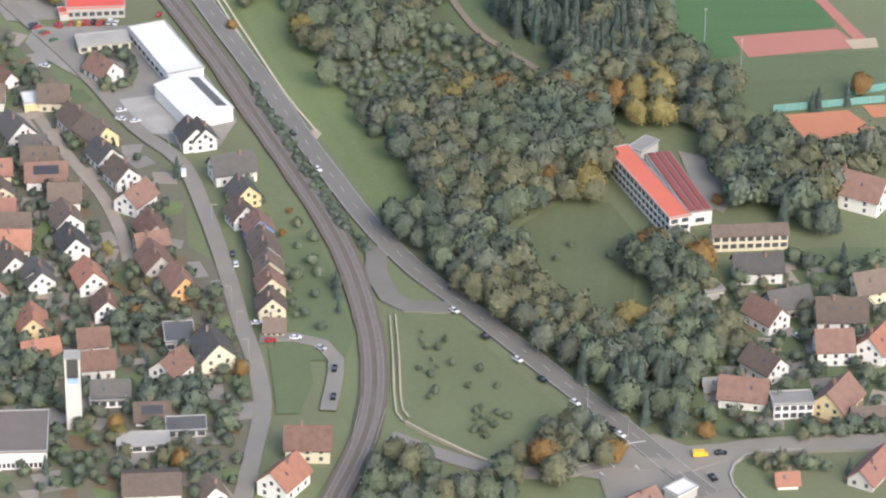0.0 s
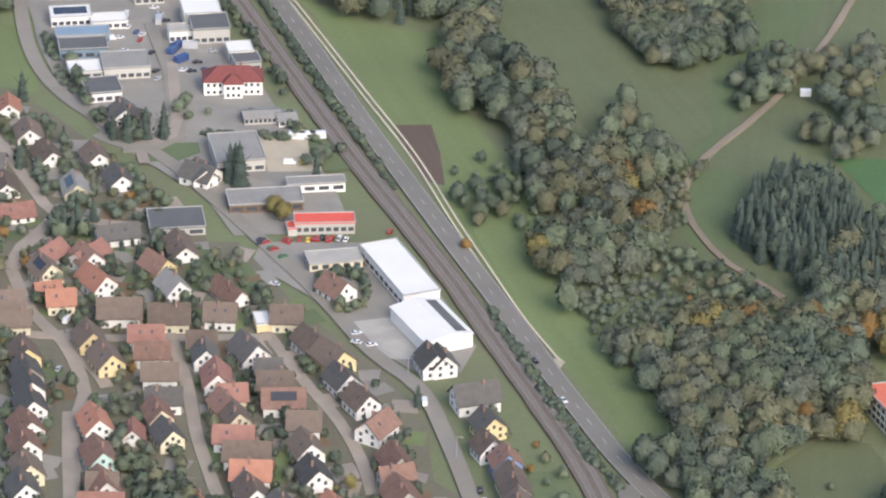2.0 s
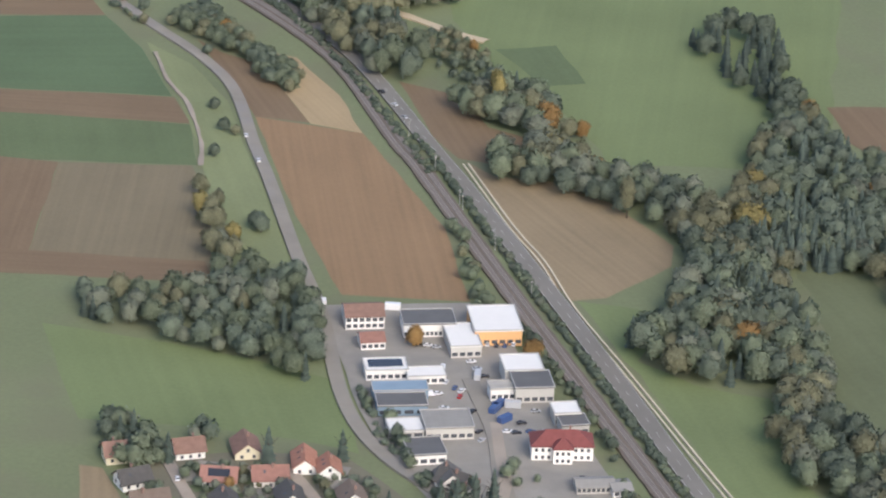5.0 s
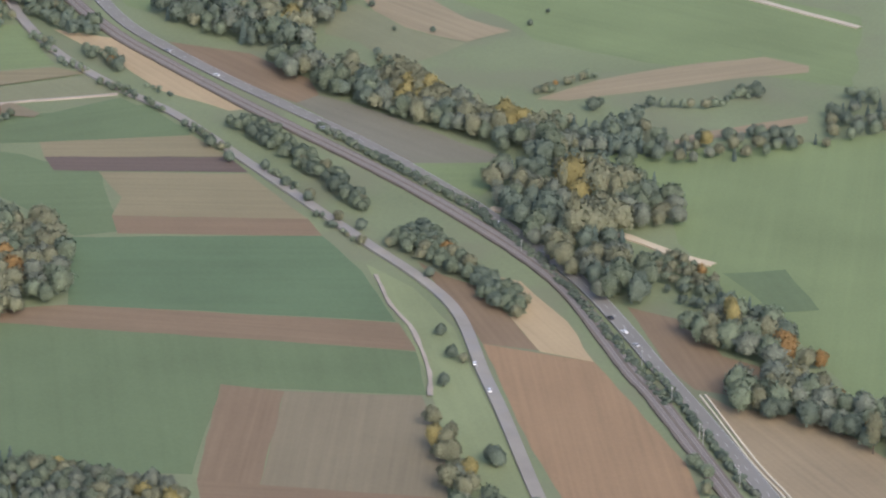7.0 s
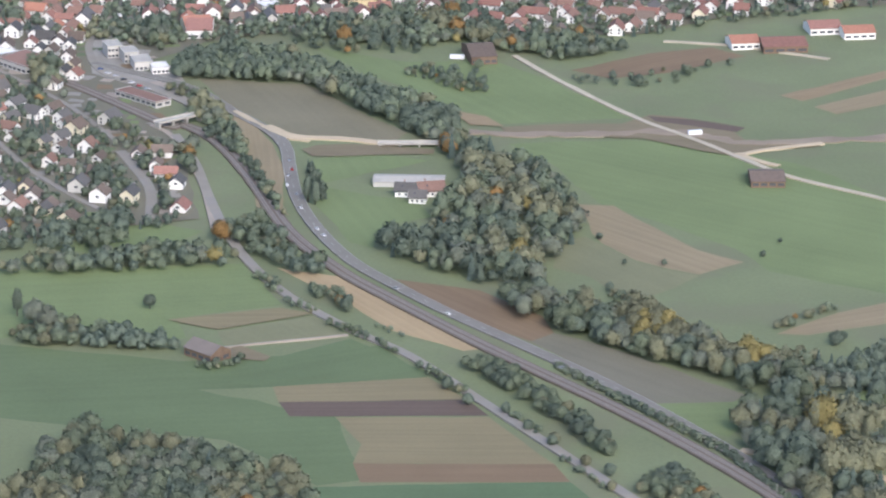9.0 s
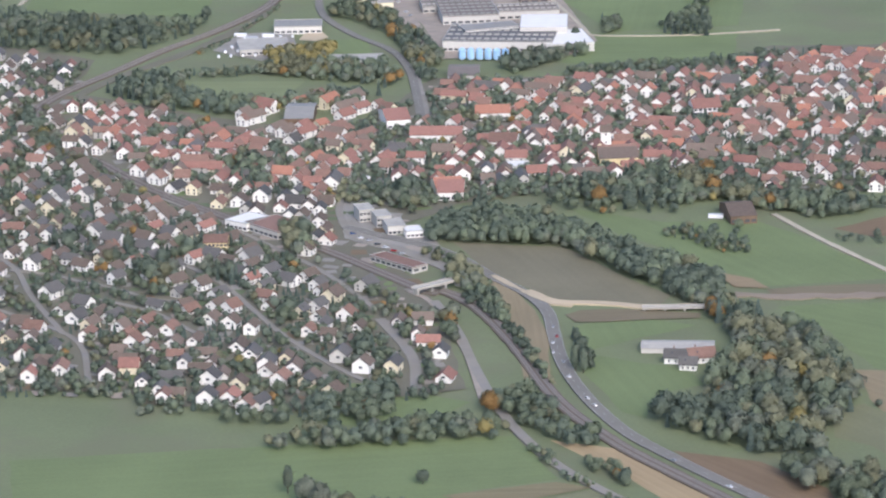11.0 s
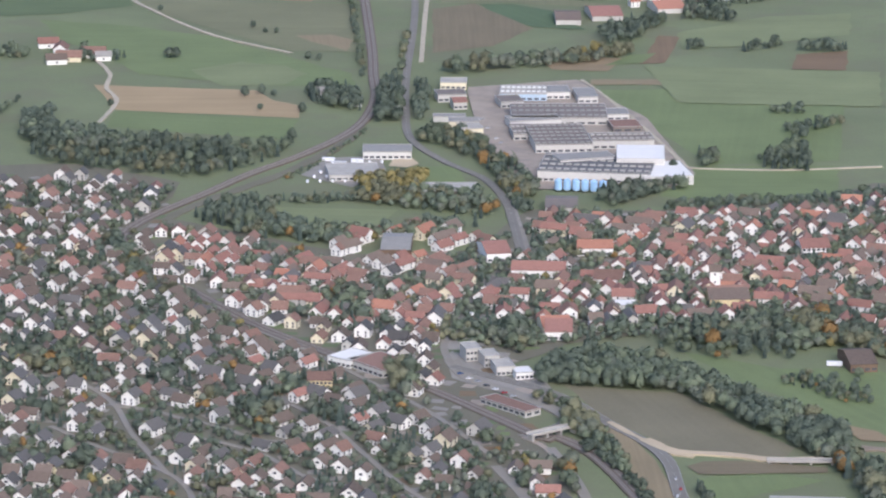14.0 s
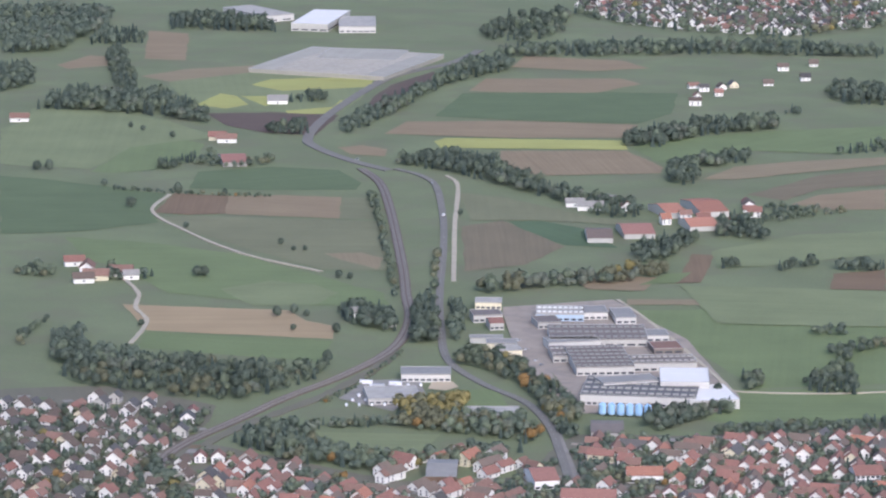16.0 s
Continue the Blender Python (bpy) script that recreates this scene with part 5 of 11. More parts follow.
road("town_street_two", "grey town street", "road", 6, STREET, [(-695.1, 2327.7), (-665.6, 2259.8), (-653.7, 2203.3)], 0.880, 0)
road("town_street_three", "worn grey town street", "road", 3.4, STREET, [(-948.2, 2359.0), (-917.4, 2329.8), (-855.4, 2274.2), (-827.6, 2198.2)], 0.882, 0)
road("town_street_four", "worn grey town street", "road", 3.4, STREET, [(-880.5, 2577.2), (-835.4, 2530.7), (-798.7, 2485.3), (-746.4, 2420.5), (-701.7, 2348.2)], 0.884, 0)
road("town_edge_lane", "pale lane along the town", "road", 3.6, LANE, [(-616.8, 2189.8), (-636.2, 2263.8), (-652.5, 2312.5), (-672.6, 2363.0), (-688.4, 2382.9)], 0.886, 0)

# ---- woods and trees ----
wood(10.0, 0.98, MIXED, "in the river wood", [(-45.4, 1260.2), (-30.0, 1286.0), (-12.8, 1288.7), (-9.4, 1256.3), (2.6, 1225.4), (14.4, 1230.0), (30.0, 1221.6), (40.1, 1239.3), (53.1, 1213.4), (58.9, 1184.0), (51.1, 1147.5), (32.5, 1145.2), (24.8, 1123.8), (15.6, 1116.0), (2.8, 1131.0), (-7.4, 1146.4), (-12.3, 1170.3), (-28.0, 1196.9), (-36.5, 1224.6)], 11)
far_wood("woodland", "dense autumn trees in the river wood", 6.8, 0.86, MIXED, [(-45.4, 1260.2), (-30.0, 1286.0), (-12.8, 1288.7), (-9.4, 1256.3), (2.6, 1225.4), (14.4, 1230.0), (30.0, 1221.6), (40.1, 1239.3), (53.1, 1213.4), (58.9, 1184.0), (51.1, 1147.5), (32.5, 1145.2), (24.8, 1123.8), (15.6, 1116.0), (2.8, 1131.0), (-7.4, 1146.4), (-12.3, 1170.3), (-28.0, 1196.9), (-36.5, 1224.6)], 9, True)
wood(10.0, 0.98, MIXED, "in the river wood", [(-17.3, 1126.8), (2.8, 1142.7), (15.6, 1112.2), (24.8, 1123.8), (31.5, 1090.3), (38.2, 1068.9), (55.7, 1065.7), (73.9, 1080.2), (83.8, 1066.2), (92.0, 1055.8), (73.0, 1025.0), (70.2, 1002.1), (58.7, 1008.4), (37.5, 1037.8), (15.3, 1072.1), (-4.3, 1100.7)], 12)
far_wood("woodland", "dense autumn trees in the river wood", 6.8, 0.86, MIXED, [(-17.3, 1126.8), (2.8, 1142.7), (15.6, 1112.2), (24.8, 1123.8), (31.5, 1090.3), (38.2, 1068.9), (55.7, 1065.7), (73.9, 1080.2), (83.8, 1066.2), (92.0, 1055.8), (73.0, 1025.0), (70.2, 1002.1), (58.7, 1008.4), (37.5, 1037.8), (15.3, 1072.1), (-4.3, 1100.7)], 10, True)
far_wood("woodland", "dense dark conifers on the rise", 4.1, 1.2, [(9, "conifer", "needle"), (1, "round", "dark")], [(17.3, 1292.1), (24.4, 1324.3), (39.2, 1339.4), (56.7, 1326.5), (62.8, 1295.1), (75.7, 1282.8), (72.9, 1244.2), (53.7, 1242.9), (39.5, 1263.1), (24.5, 1275.0)], 13, True)
far_wood("woodland", "dense autumn trees at the wood edge", 6.8, 0.92, MIXED, [(38.8, 1250.3), (56.8, 1294.7), (70.9, 1304.6), (83.9, 1287.7), (76.8, 1196.1), (51.7, 1210.2), (41.4, 1225.7)], 103, True)
far_wood("woodland", "dense autumn trees in the river wood", 6.8, 0.94, MIXED, [(68.6, 1262.4), (88.2, 1253.7), (102.0, 1218.6), (102.3, 1193.1), (112.2, 1197.5), (116.5, 1176.8), (127.9, 1177.0), (129.3, 1148.9), (113.0, 1129.2), (94.2, 1152.2), (84.9, 1188.6), (74.9, 1222.4)], 14, True)
far_wood("woodland", "dense autumn trees beside the school", 6.8, 0.85, MIXED, [(57.5, 1116.7), (72.2, 1120.8), (82.6, 1109.7), (85.0, 1087.6), (72.5, 1087.4), (62.2, 1098.2)], 15, True)
far_wood("woodland", "dense autumn trees beside the road", 6.8, 0.75, MIXED, [(24.8, 991.8), (36.8, 1008.0), (49.9, 995.4), (52.9, 986.0), (39.4, 976.4), (26.0, 964.0), (19.5, 960.9), (16.3, 973.0)], 16, True)
far_wood("woodland", "dense autumn trees beside the underpass road", 6.8, 0.75, MIXED, [(-20.0, 984.8), (-13.5, 991.2), (3.2, 975.9), (16.3, 969.9), (16.2, 954.8), (-21.0, 954.2)], 17, True)
far_wood("woodland", "dense autumn trees in the river wood", 7.2, 0.94, MIXED, [(-94.8, 1420.7), (-84.8, 1473.4), (-69.7, 1475.0), (-69.7, 1438.5), (-55.0, 1434.9), (-41.1, 1387.1), (-39.6, 1359.1), (-25.8, 1351.3), (-8.5, 1335.0), (0.1, 1349.3), (3.7, 1340.6), (-7.6, 1308.8), (-15.4, 1258.1), (-12.9, 1226.8), (-38.7, 1224.4), (-51.0, 1262.8), (-48.7, 1292.0), (-58.0, 1330.1), (-65.7, 1375.1), (-84.1, 1387.5)], 18, True)
far_wood("woodland", "dense autumn trees in the dark wood", 7.2, 0.99, DARKWOOD+MIXED, [(-146.7, 1498.3), (-130.2, 1533.6), (-122.4, 1580.9), (-101.9, 1577.8), (-81.5, 1557.2), (-68.6, 1492.5), (-70.9, 1473.8), (-94.4, 1465.6), (-126.4, 1471.8), (-144.1, 1487.9)], 19, True)
far_wood("woodland", "dense autumn trees in the river wood", 7.6, 0.94, MIXED, [(-205.5, 1663.0), (-185.9, 1699.2), (-155.5, 1670.0), (-128.9, 1660.7), (-107.1, 1631.8), (-95.3, 1621.0), (-92.8, 1573.1), (-115.5, 1575.9), (-129.4, 1585.9), (-130.1, 1616.2), (-154.1, 1634.7)], 20, True)
far_wood("woodland", "dense autumn trees in the river wood", 7.6, 0.94, DARKWOOD+MIXED, [(-95.9, 1725.8), (-71.1, 1757.6), (-59.1, 1717.3), (-32.9, 1694.0), (-39.0, 1641.3), (-23.6, 1612.4), (-13.4, 1578.0), (-16.9, 1494.0), (-33.5, 1513.3), (-45.2, 1573.7), (-72.3, 1587.7), (-92.8, 1573.1), (-107.1, 1631.8)], 21, True)
far_wood("woodland", "dense autumn trees by the meadow road", 7.6, 0.94, MIXED, [(-329.1, 1916.9), (-323.7, 1933.7), (-303.4, 1949.0), (-279.8, 1956.9), (-255.1, 1940.6), (-237.9, 1896.6), (-234.6, 1874.5), (-257.7, 1874.6), (-276.0, 1882.9), (-261.9, 1855.4), (-250.5, 1821.3), (-241.8, 1788.0), (-253.4, 1772.7), (-268.2, 1777.1), (-290.2, 1818.6), (-313.6, 1865.8)], 22, True)
far_wood("woodland", "dense autumn trees by the plough field", 7.6, 0.94, MIXED, [(-229.5, 1743.5), (-216.9, 1765.1), (-202.6, 1773.9), (-176.6, 1738.8), (-176.7, 1659.6), (-192.0, 1663.1), (-205.8, 1672.8), (-203.7, 1688.1), (-187.8, 1705.8), (-194.8, 1717.1), (-211.4, 1727.1)], 23, True)
far_wood("woodland", "dense autumn trees along the brook", 8.3, 0.94, MIXED, [(-462.1, 2088.7), (-430.7, 2094.7), (-392.9, 2072.7), (-357.9, 2041.5), (-326.6, 2010.7), (-299.7, 1989.0), (-284.5, 1970.1), (-302.5, 1954.0), (-337.7, 1979.5), (-380.4, 2014.3), (-427.8, 2051.8)], 24, True)
far_wood("woodland", "low trees along the brook", 8.3, 0.6, SHRUBS+MIXED, [(-284.5, 2009.6), (-262.9, 2022.5), (-230.8, 1992.9), (-214.9, 2013.5), (-176.0, 2020.6), (-157.0, 2088.5), (-111.1, 2078.3), (-111.3, 2064.3), (-175.6, 1998.6), (-237.6, 1961.5), (-277.0, 1980.1)], 25, True)
far_wood("woodland", "dense autumn trees at the wood edge", 7.6, 0.94, DARKWOOD, [(-129.6, 1853.0), (-93.3, 1870.6), (-86.6, 1852.9), (-72.3, 1742.8), (-89.4, 1753.3), (-109.9, 1805.2)], 26, True)
far_wood("woodland", "dense autumn trees behind the works", 6.8, 0.8, MIXED, [(-361.0, 1525.2), (-337.5, 1517.0), (-306.2, 1532.6), (-318.3, 1590.1), (-328.4, 1639.1), (-319.8, 1627.4), (-298.0, 1556.9), (-276.6, 1548.1), (-265.8, 1521.0), (-256.8, 1457.3), (-268.4, 1455.8), (-298.4, 1472.9), (-333.4, 1489.8), (-356.5, 1497.7)], 27, True)
far_wood("woodland", "dense autumn trees along the field road", 5.5, 0.7, SHRUBS, [(-461.5, 1989.2), (-447.9, 1991.7), (-411.2, 1942.5), (-383.6, 1890.5), (-376.7, 1876.0), (-381.4, 1871.3), (-414.4, 1925.4), (-454.8, 1981.7)], 28, True)
far_wood("woodland", "dense autumn trees along the field road", 5.5, 0.7, SHRUBS, [(-364.2, 1832.6), (-349.2, 1861.5), (-327.1, 1816.9), (-298.6, 1772.3), (-296.8, 1748.8), (-309.6, 1756.7), (-333.3, 1801.5)], 29, True)
far_wood("woodland", "dense autumn trees in the small wood", 7.6, 0.94, MIXED, [(-624.4, 1767.8), (-636.3, 1843.0), (-612.3, 1875.7), (-579.5, 1854.0), (-534.7, 1831.1), (-499.8, 1784.0)], 30, True)
far_wood("woodland", "dense autumn trees by the river", 8.3, 0.99, MIXED, [(-516.8, 2356.7), (-505.4, 2370.0), (-440.3, 2293.3), (-420.7, 2211.4), (-434.2, 2164.7), (-438.2, 2116.4), (-463.7, 2113.0), (-524.0, 2152.8), (-524.4, 2177.4), (-496.3, 2191.2), (-503.7, 2226.1), (-493.1, 2291.8)], 31)
far_wood("river_trees", "dark trees along the river by the town", 6.4, 0.84, [(5, "tall", "dark"), (3, "tall", "green"), (2, "round", "grey"), (0.6, "tall", "olive")], [(-699.8, 2518.5), (-673.8, 2549.4), (-630.3, 2541.5), (-579.7, 2481.4), (-518.7, 2426.2), (-500.6, 2356.6), (-521.1, 2365.5), (-568.5, 2425.7), (-614.2, 2483.3), (-693.7, 2485.8)], 32)
far_wood("railway_shrubs", "dark shrubs along the railway cutting", 7, 0.75, SHRUBS, [(-618.4, 2183.3), (-592.2, 2207.2), (-567.9, 2150.1), (-546.2, 2124.1), (-556.2, 2113.3), (-588.2, 2147.5), (-600.2, 2165.6)], 33)
far_wood("town_edge_trees", "dark trees at the edge of town", 8, 0.8, GARDEN, [(-715.3, 2116.1), (-687.5, 2124.6), (-633.5, 2151.3), (-596.9, 2146.3), (-599.4, 2126.6), (-681.4, 2096.7), (-711.0, 2097.5)], 34)
far_wood("meadow_thicket", "thicket across the meadow", 5.8, 0.69, SHRUBS, [(-684.1, 2006.1), (-664.1, 2017.4), (-606.2, 2007.7), (-596.9, 1987.7), (-616.5, 1989.4), (-677.5, 1989.8)], 35)
far_wood("brook_trees", "olive trees along the brook", 6.5, 0.73, MIXED, [(-436.6, 2101.1), (-406.2, 2077.9), (-358.9, 2040.3), (-322.4, 2019.7), (-278.9, 2008.8), (-261.1, 2027.8), (-260.3, 1978.8), (-291.2, 1974.8), (-347.8, 1991.6), (-390.2, 2019.2), (-423.9, 2057.8)], 36)
far_wood("orchard_trees", "scattered fruit trees on the slope", 13, 0.6, SHRUBS, [(-558.1, 2524.0), (-514.7, 2536.6), (-501.4, 2479.0), (-525.4, 2482.2), (-555.5, 2504.4)], 37)
far_wood("orchard_trees", "scattered fruit trees on the slope", 13, 0.55, SHRUBS, [(-457.7, 2517.5), (-414.8, 2536.6), (-358.4, 2571.2), (-360.8, 2550.5), (-408.6, 2497.9), (-449.8, 2505.4)], 38)
far_wood("town_park", "tall trees at the edge of the town", 6.5, 0.77, GARDEN+MIXED, [(-568.3, 2657.0), (-529.0, 2662.4), (-504.9, 2607.3), (-469.9, 2612.0), (-429.2, 2589.3), (-464.8, 2556.9), (-501.2, 2572.6), (-539.9, 2602.6), (-607.9, 2579.3), (-626.1, 2605.3)], 39)
far_wood("works_trees", "dark trees beside the works", 7.2, 0.68, FARMIX, [(-911.9, 3307.4), (-899.8, 3314.3), (-882.0, 3201.7), (-883.1, 3151.4)], 41)
far_wood("park_trees", "trees round the sports meadow", 7.2, 0.76, GARDEN+MIXED, [(-976.2, 2879.4), (-939.2, 2870.3), (-896.5, 2830.5), (-842.6, 2825.5), (-818.6, 2862.2), (-786.7, 2852.6), (-791.6, 2883.8), (-880.5, 2907.1), (-888.2, 2948.1), (-839.7, 2940.8), (-791.6, 2933.6), (-782.9, 2902.0), (-803.7, 2817.7), (-873.1, 2788.3), (-944.2, 2805.1)], 42)
far_wood("yellow_poplars", "yellowing poplars in the town", 7.2, 0.8, [(3, "round", "yellow"), (2, "round", "olive")], [(-896.5, 2981.4), (-848.3, 2991.2), (-838.3, 2932.6), (-879.8, 2924.2)], 43)
far_wood("avenue_trees", "trees along the avenue", 7.2, 0.76, GARDEN, [(-802.1, 3054.8), (-768.6, 2989.9), (-758.3, 2890.6), (-771.7, 2904.2), (-804.6, 3018.0)], 44)
far_wood("copse", "dark copse in the meadow", 7.2, 0.72, DARKWOOD, [(-623.9, 3085.2), (-596.0, 3144.5), (-582.8, 3057.4), (-613.7, 3051.9)], 57)
far_wood("railway_trees", "trees along the railway", 8, 0.8, FARMIX, [(-987.6, 3260.5), (-949.7, 3267.4), (-933.4, 3199.0), (-949.9, 3196.1), (-977.8, 3231.4)], 58)
far_wood("railway_trees", "trees between railway and road", 8, 0.9, FARMIX, [(-938.0, 3301.1), (-924.4, 3324.9), (-896.2, 3166.4), (-914.5, 3163.1)], 60)

# ---- works and large halls ----
hall("school_building", "long white school block with a bright red flat roof", 67.3, 1148.4, -69.0, 51.7, 7.4, 8.4, BRIGHTRED, WHITE, windows=16, rows=3)
school_hall = hall("school_hall", "low school wing with dark red striped sheet roof", 77.7, 1154.9, -73.4, 42.4, 8.2, 4.9, GREYROOF, WHITE, windows=10, parapet=False)
for y in (-2.6, 0.1, 2.8):
    part("roof_band", mesh_of("roof_band", *box(-21.0, 21.0, y - 0.95, y + 0.95, 5.3, 5.75), DARKRED), school_hall, "dark red sheet band on the roof")
hall("school_gym", "school gym with a pale grey roof", 67.0, 1179.0, -37.1, 5.3, 10.1, 6.3, GREYROOF, GREYWALL, windows=4)
hall("school_annex", "cream school annex with a brown roof", 98.8, 1120.5, 5.4, 24.5, 6.4, 5.6, BROWN, CREAM, 2.5, 9, 2)
white_hall = hall("white_hall", "large white hall with a low gable roof and solar panels", -86.1, 1213.7, -62.9, 27.7, 17.1, 5.4, WHITEROOF, WHITE, 1.7, 0)
part("solar_panel", mesh_of("solar_panel", *box(-11.5, 12.5, -1.9, 1.9, 0, 0.12), SLATE), white_hall, "dark grey solar panels on the roof", pose(0, 5.0, 6.5, -11.2, 0, 0))
hall("white_shop", "long white flat-roofed shop", -98.2, 1252.4, -66.3, 40.5, 13.3, 4.9, WHITEROOF, WHITE, windows=9)
hall("canopy_building", "low beige flat-roofed garage", -121.3, 1262.7, -76.5, 9.3, 18.4, 3.1, CONCRETE, CREAM, windows=3)
hall("scarlet_shop", "grey shop with a scarlet sheet roof", -126.1, 1289.7, 6.2, 20.9, 7.6, 4.2, SCARLET, GREYWALL, windows=8)
hall("scarlet_wing", "low shop wing with a scarlet roof", -137.3, 1286.2, 11.8, 3.2, 4.9, 2.8, SCARLET, GREYWALL)
hall("orange_hall", "white-roofed hall with orange walls", -197.0, 1507.6, 11.0, 18.2, 23.6, 6.3, WHITEROOF, ORANGE, windows=6)
hall("white_works", "white flat-roofed works by the yard", -208.5, 1493.4, 12.8, 11.6, 21.1, 4.9, WHITEROOF, GREYWALL, windows=4)
hall("white_office", "white office wing with a dark roof", -222.5, 1506.8, 10.7, 19.9, 13.7, 5.6, SLATE, WHITE, windows=12)
hall("red_office", "white office with a weathered red roof", -247.6, 1510.3, 11.8, 14.9, 13.2, 5.6, RUST, WHITE, 2.5, 6, 2)
hall("red_office_low", "small office with a red roof", -242.7, 1490.1, 14.2, 9.2, 9.6, 3.5, RED, WHITE, 2.0, 4)
hall("solar_workshop", "white workshop with roof panels", -235.3, 1464.3, 11.2, 15.6, 10.9, 4.2, WHITEROOF, WHITE, windows=6, parts=[("solar_panel", SOLAR, (-6.5, 6.5, -2.5, 4.0, 4.62, 4.8))])
hall("white_workshop", "low white workshop on the yard", -220.1, 1461.3, 11.6, 14.1, 8.3, 3.5, WHITEROOF, WHITE, windows=5)
hall("blue_hall", "hall with a blue-grey sheet roof", -228.5, 1446.0, 10.3, 20.3, 8.6, 4.2, BLUEROOF, BLUEROOF, windows=5)
hall("slate_hall", "hall with a dark slate sheet roof", -227.0, 1434.3, 10.5, 18.2, 11.0, 4.2, SLATE, BLUEROOF, windows=4)
hall("grey_works", "grey flat-roofed works building with windows", -209.2, 1418.6, 12.1, 17.5, 15.2, 4.9, GREYROOF, GREYWALL, windows=6)
hall("white_works_low", "low white works wing with flat roof", -224.2, 1414.5, 14.1, 12.3, 10.7, 3.5, WHITEROOF, GREYWALL, windows=3)
hall("panel_works", "works with rows of dark roof panels", -215.7, 1396.3, 15.4, 13.2, 14.0, 4.2, SLATE, WHITE, windows=4)
hall("black_hall", "grey hall with a black roof", -180.1, 1453.7, 11.5, 14.3, 14.5, 6.3, SLATE, GREYWALL, windows=5)
hall("white_roof_hall", "hall with a white roof", -184.7, 1467.7, 11.6, 14.4, 14.2, 6.6, WHITEROOF, GREYWALL, windows=3)
hall("white_annex", "small white office annex", -191.2, 1450.4, 13.7, 9.2, 6.7, 4.9, CONCRETE, WHITE, windows=4)
hall("corner_works", "small works with a white roof", -167.0, 1433.8, 13.3, 9.5, 9.6, 4.9, WHITEROOF, GREYWALL, windows=3)
hall("corner_works_dark", "small works with a slate roof", -163.8, 1425.3, 15.7, 10.0, 9.1, 4.2, SLATE, GREYWALL, windows=3)
hall("nursery_glasshouse", "low glasshouse with pale roof panes", -154.5, 1378.4, 11.0, 13.6, 8.4, 2.8, GREYROOF, GREYWALL, 1.2, 8)
hall("nursery_shed", "low shed with a grey roof", -145.3, 1377.2, 14.7, 7.0, 9.2, 2.8, GREYROOF, WHITE, 1.0, 3)
hall("grey_hall", "large hall with a grey sheet roof", -161.1, 1344.4, 12.8, 17.5, 23.6, 4.9, GREYROOF, GREYWALL, windows=4)
hall("timber_shed", "long low shed with a grey roof", -148.3, 1307.4, 10.6, 26.1, 12.2, 3.5, GREYROOF, WOOD, windows=5)
hall("flat_store", "long low white store building", -131.0, 1321.5, 10.6, 20.6, 6.0, 3.5, GREYROOF, WHITE, windows=4)
hall("grey_flat_house", "grey flat-roofed building by the street", -177.9, 1287.8, 10.4, 19.1, 15.5, 3.5, SLATE, GREYWALL, windows=3)
hall("church_hall", "modern church with a dark roof and white fins", -125.2, 991.9, 3.8, 18.4, 22.8, 6.3, RUSTROOF, WHITE, windows=14, group="church")
hall("flat_house", "flat-roofed grey house with windows", -81.3, 1056.0, 7.5, 9.0, 11.9, 3.5, SLATE, GREYWALL, windows=3)
hall("modern_house", "white modern house with a flat grey roof", 105.0, 1016.1, 5.6, 12.0, 7.2, 5.6, GREYROOF, WHITE, windows=5, rows=2)
hall("garage", "small grey garage with flat roof", 85.2, 1087.7, 18.2, 6.1, 5.3, 2.8, GREYROOF, GREYWALL)
hall("petrol_station", "petrol station with a white canopy", 69.5, 968.7, -48.3, 5.6, 7.8, 3.5, WHITEROOF, GREYWALL)
hall("white_flat_house", "low white house with a flat roof", -100.4, 1018.9, 4.5, 10.5, 6.6, 2.8, SLATE, WHITE, windows=4)
hall("white_flat_house", "low white house with a flat roof", -88.0, 994.0, 5.7, 15.3, 7.3, 2.8, CONCRETE, WHITE, windows=4)
hall("white_flat_house", "low white house with a flat roof", -75.9, 1002.9, 5.6, 11.7, 7.8, 2.8, SLATE, GREYWALL, windows=4)
hall("yellow_villa", "cream flat garage building", -142.6, 1214.8, 13.4, 4.7, 8.6, 3.5, WHITEROOF, YELLOW)
hall("terrace_block", "white house block with a brown roof", -83.8, 968.2, 5.1, 16.6, 14.2, 4.2, BROWN, WHITE, 3.0, 5)

# ---- works and halls of the town ----
hall("factory_hall", "long white factory front with dark skylight roof", -730.5, 3023.3, 1.7, 78.8, 57.6, 7.7, SLATE, AGED_WHITE, windows=20, lights=(14, 4, CONCRETE), group="town halls")
hall("factory_east", "white factory hall with flat roof", -684.6, 3018.3, 18.8, 34.8, 46.5, 6.3, WHITEROOF, AGED_WHITE, windows=0, group="town halls")
hall("factory_block", "tall white factory block with windows", -703.7, 3051.6, 6.9, 33.7, 44.8, 10.5, WHITEROOF, AGED_WHITE, windows=8, group="town halls")
hall("factory_wing", "white factory wing with window row", -742.7, 3039.6, 25.7, 40.1, 20.8, 9.1, GREYROOF, AGED_WHITE, windows=8, group="town halls")
hall("factory_hall_grey", "grey factory hall with rows of rooflights", -771.7, 3118.9, 14.8, 41.4, 69.3, 6.3, RUSTROOF, GREYWALL, windows=8, lights=(9, 6, GREYROOF), group="town halls")
hall("factory_hall_long", "long grey factory hall with flat roof", -725.6, 3118.1, 14.2, 44.9, 25.7, 6.3, RUSTROOF, GREYWALL, windows=8, lights=(10, 2, CONCRETE), group="town halls")
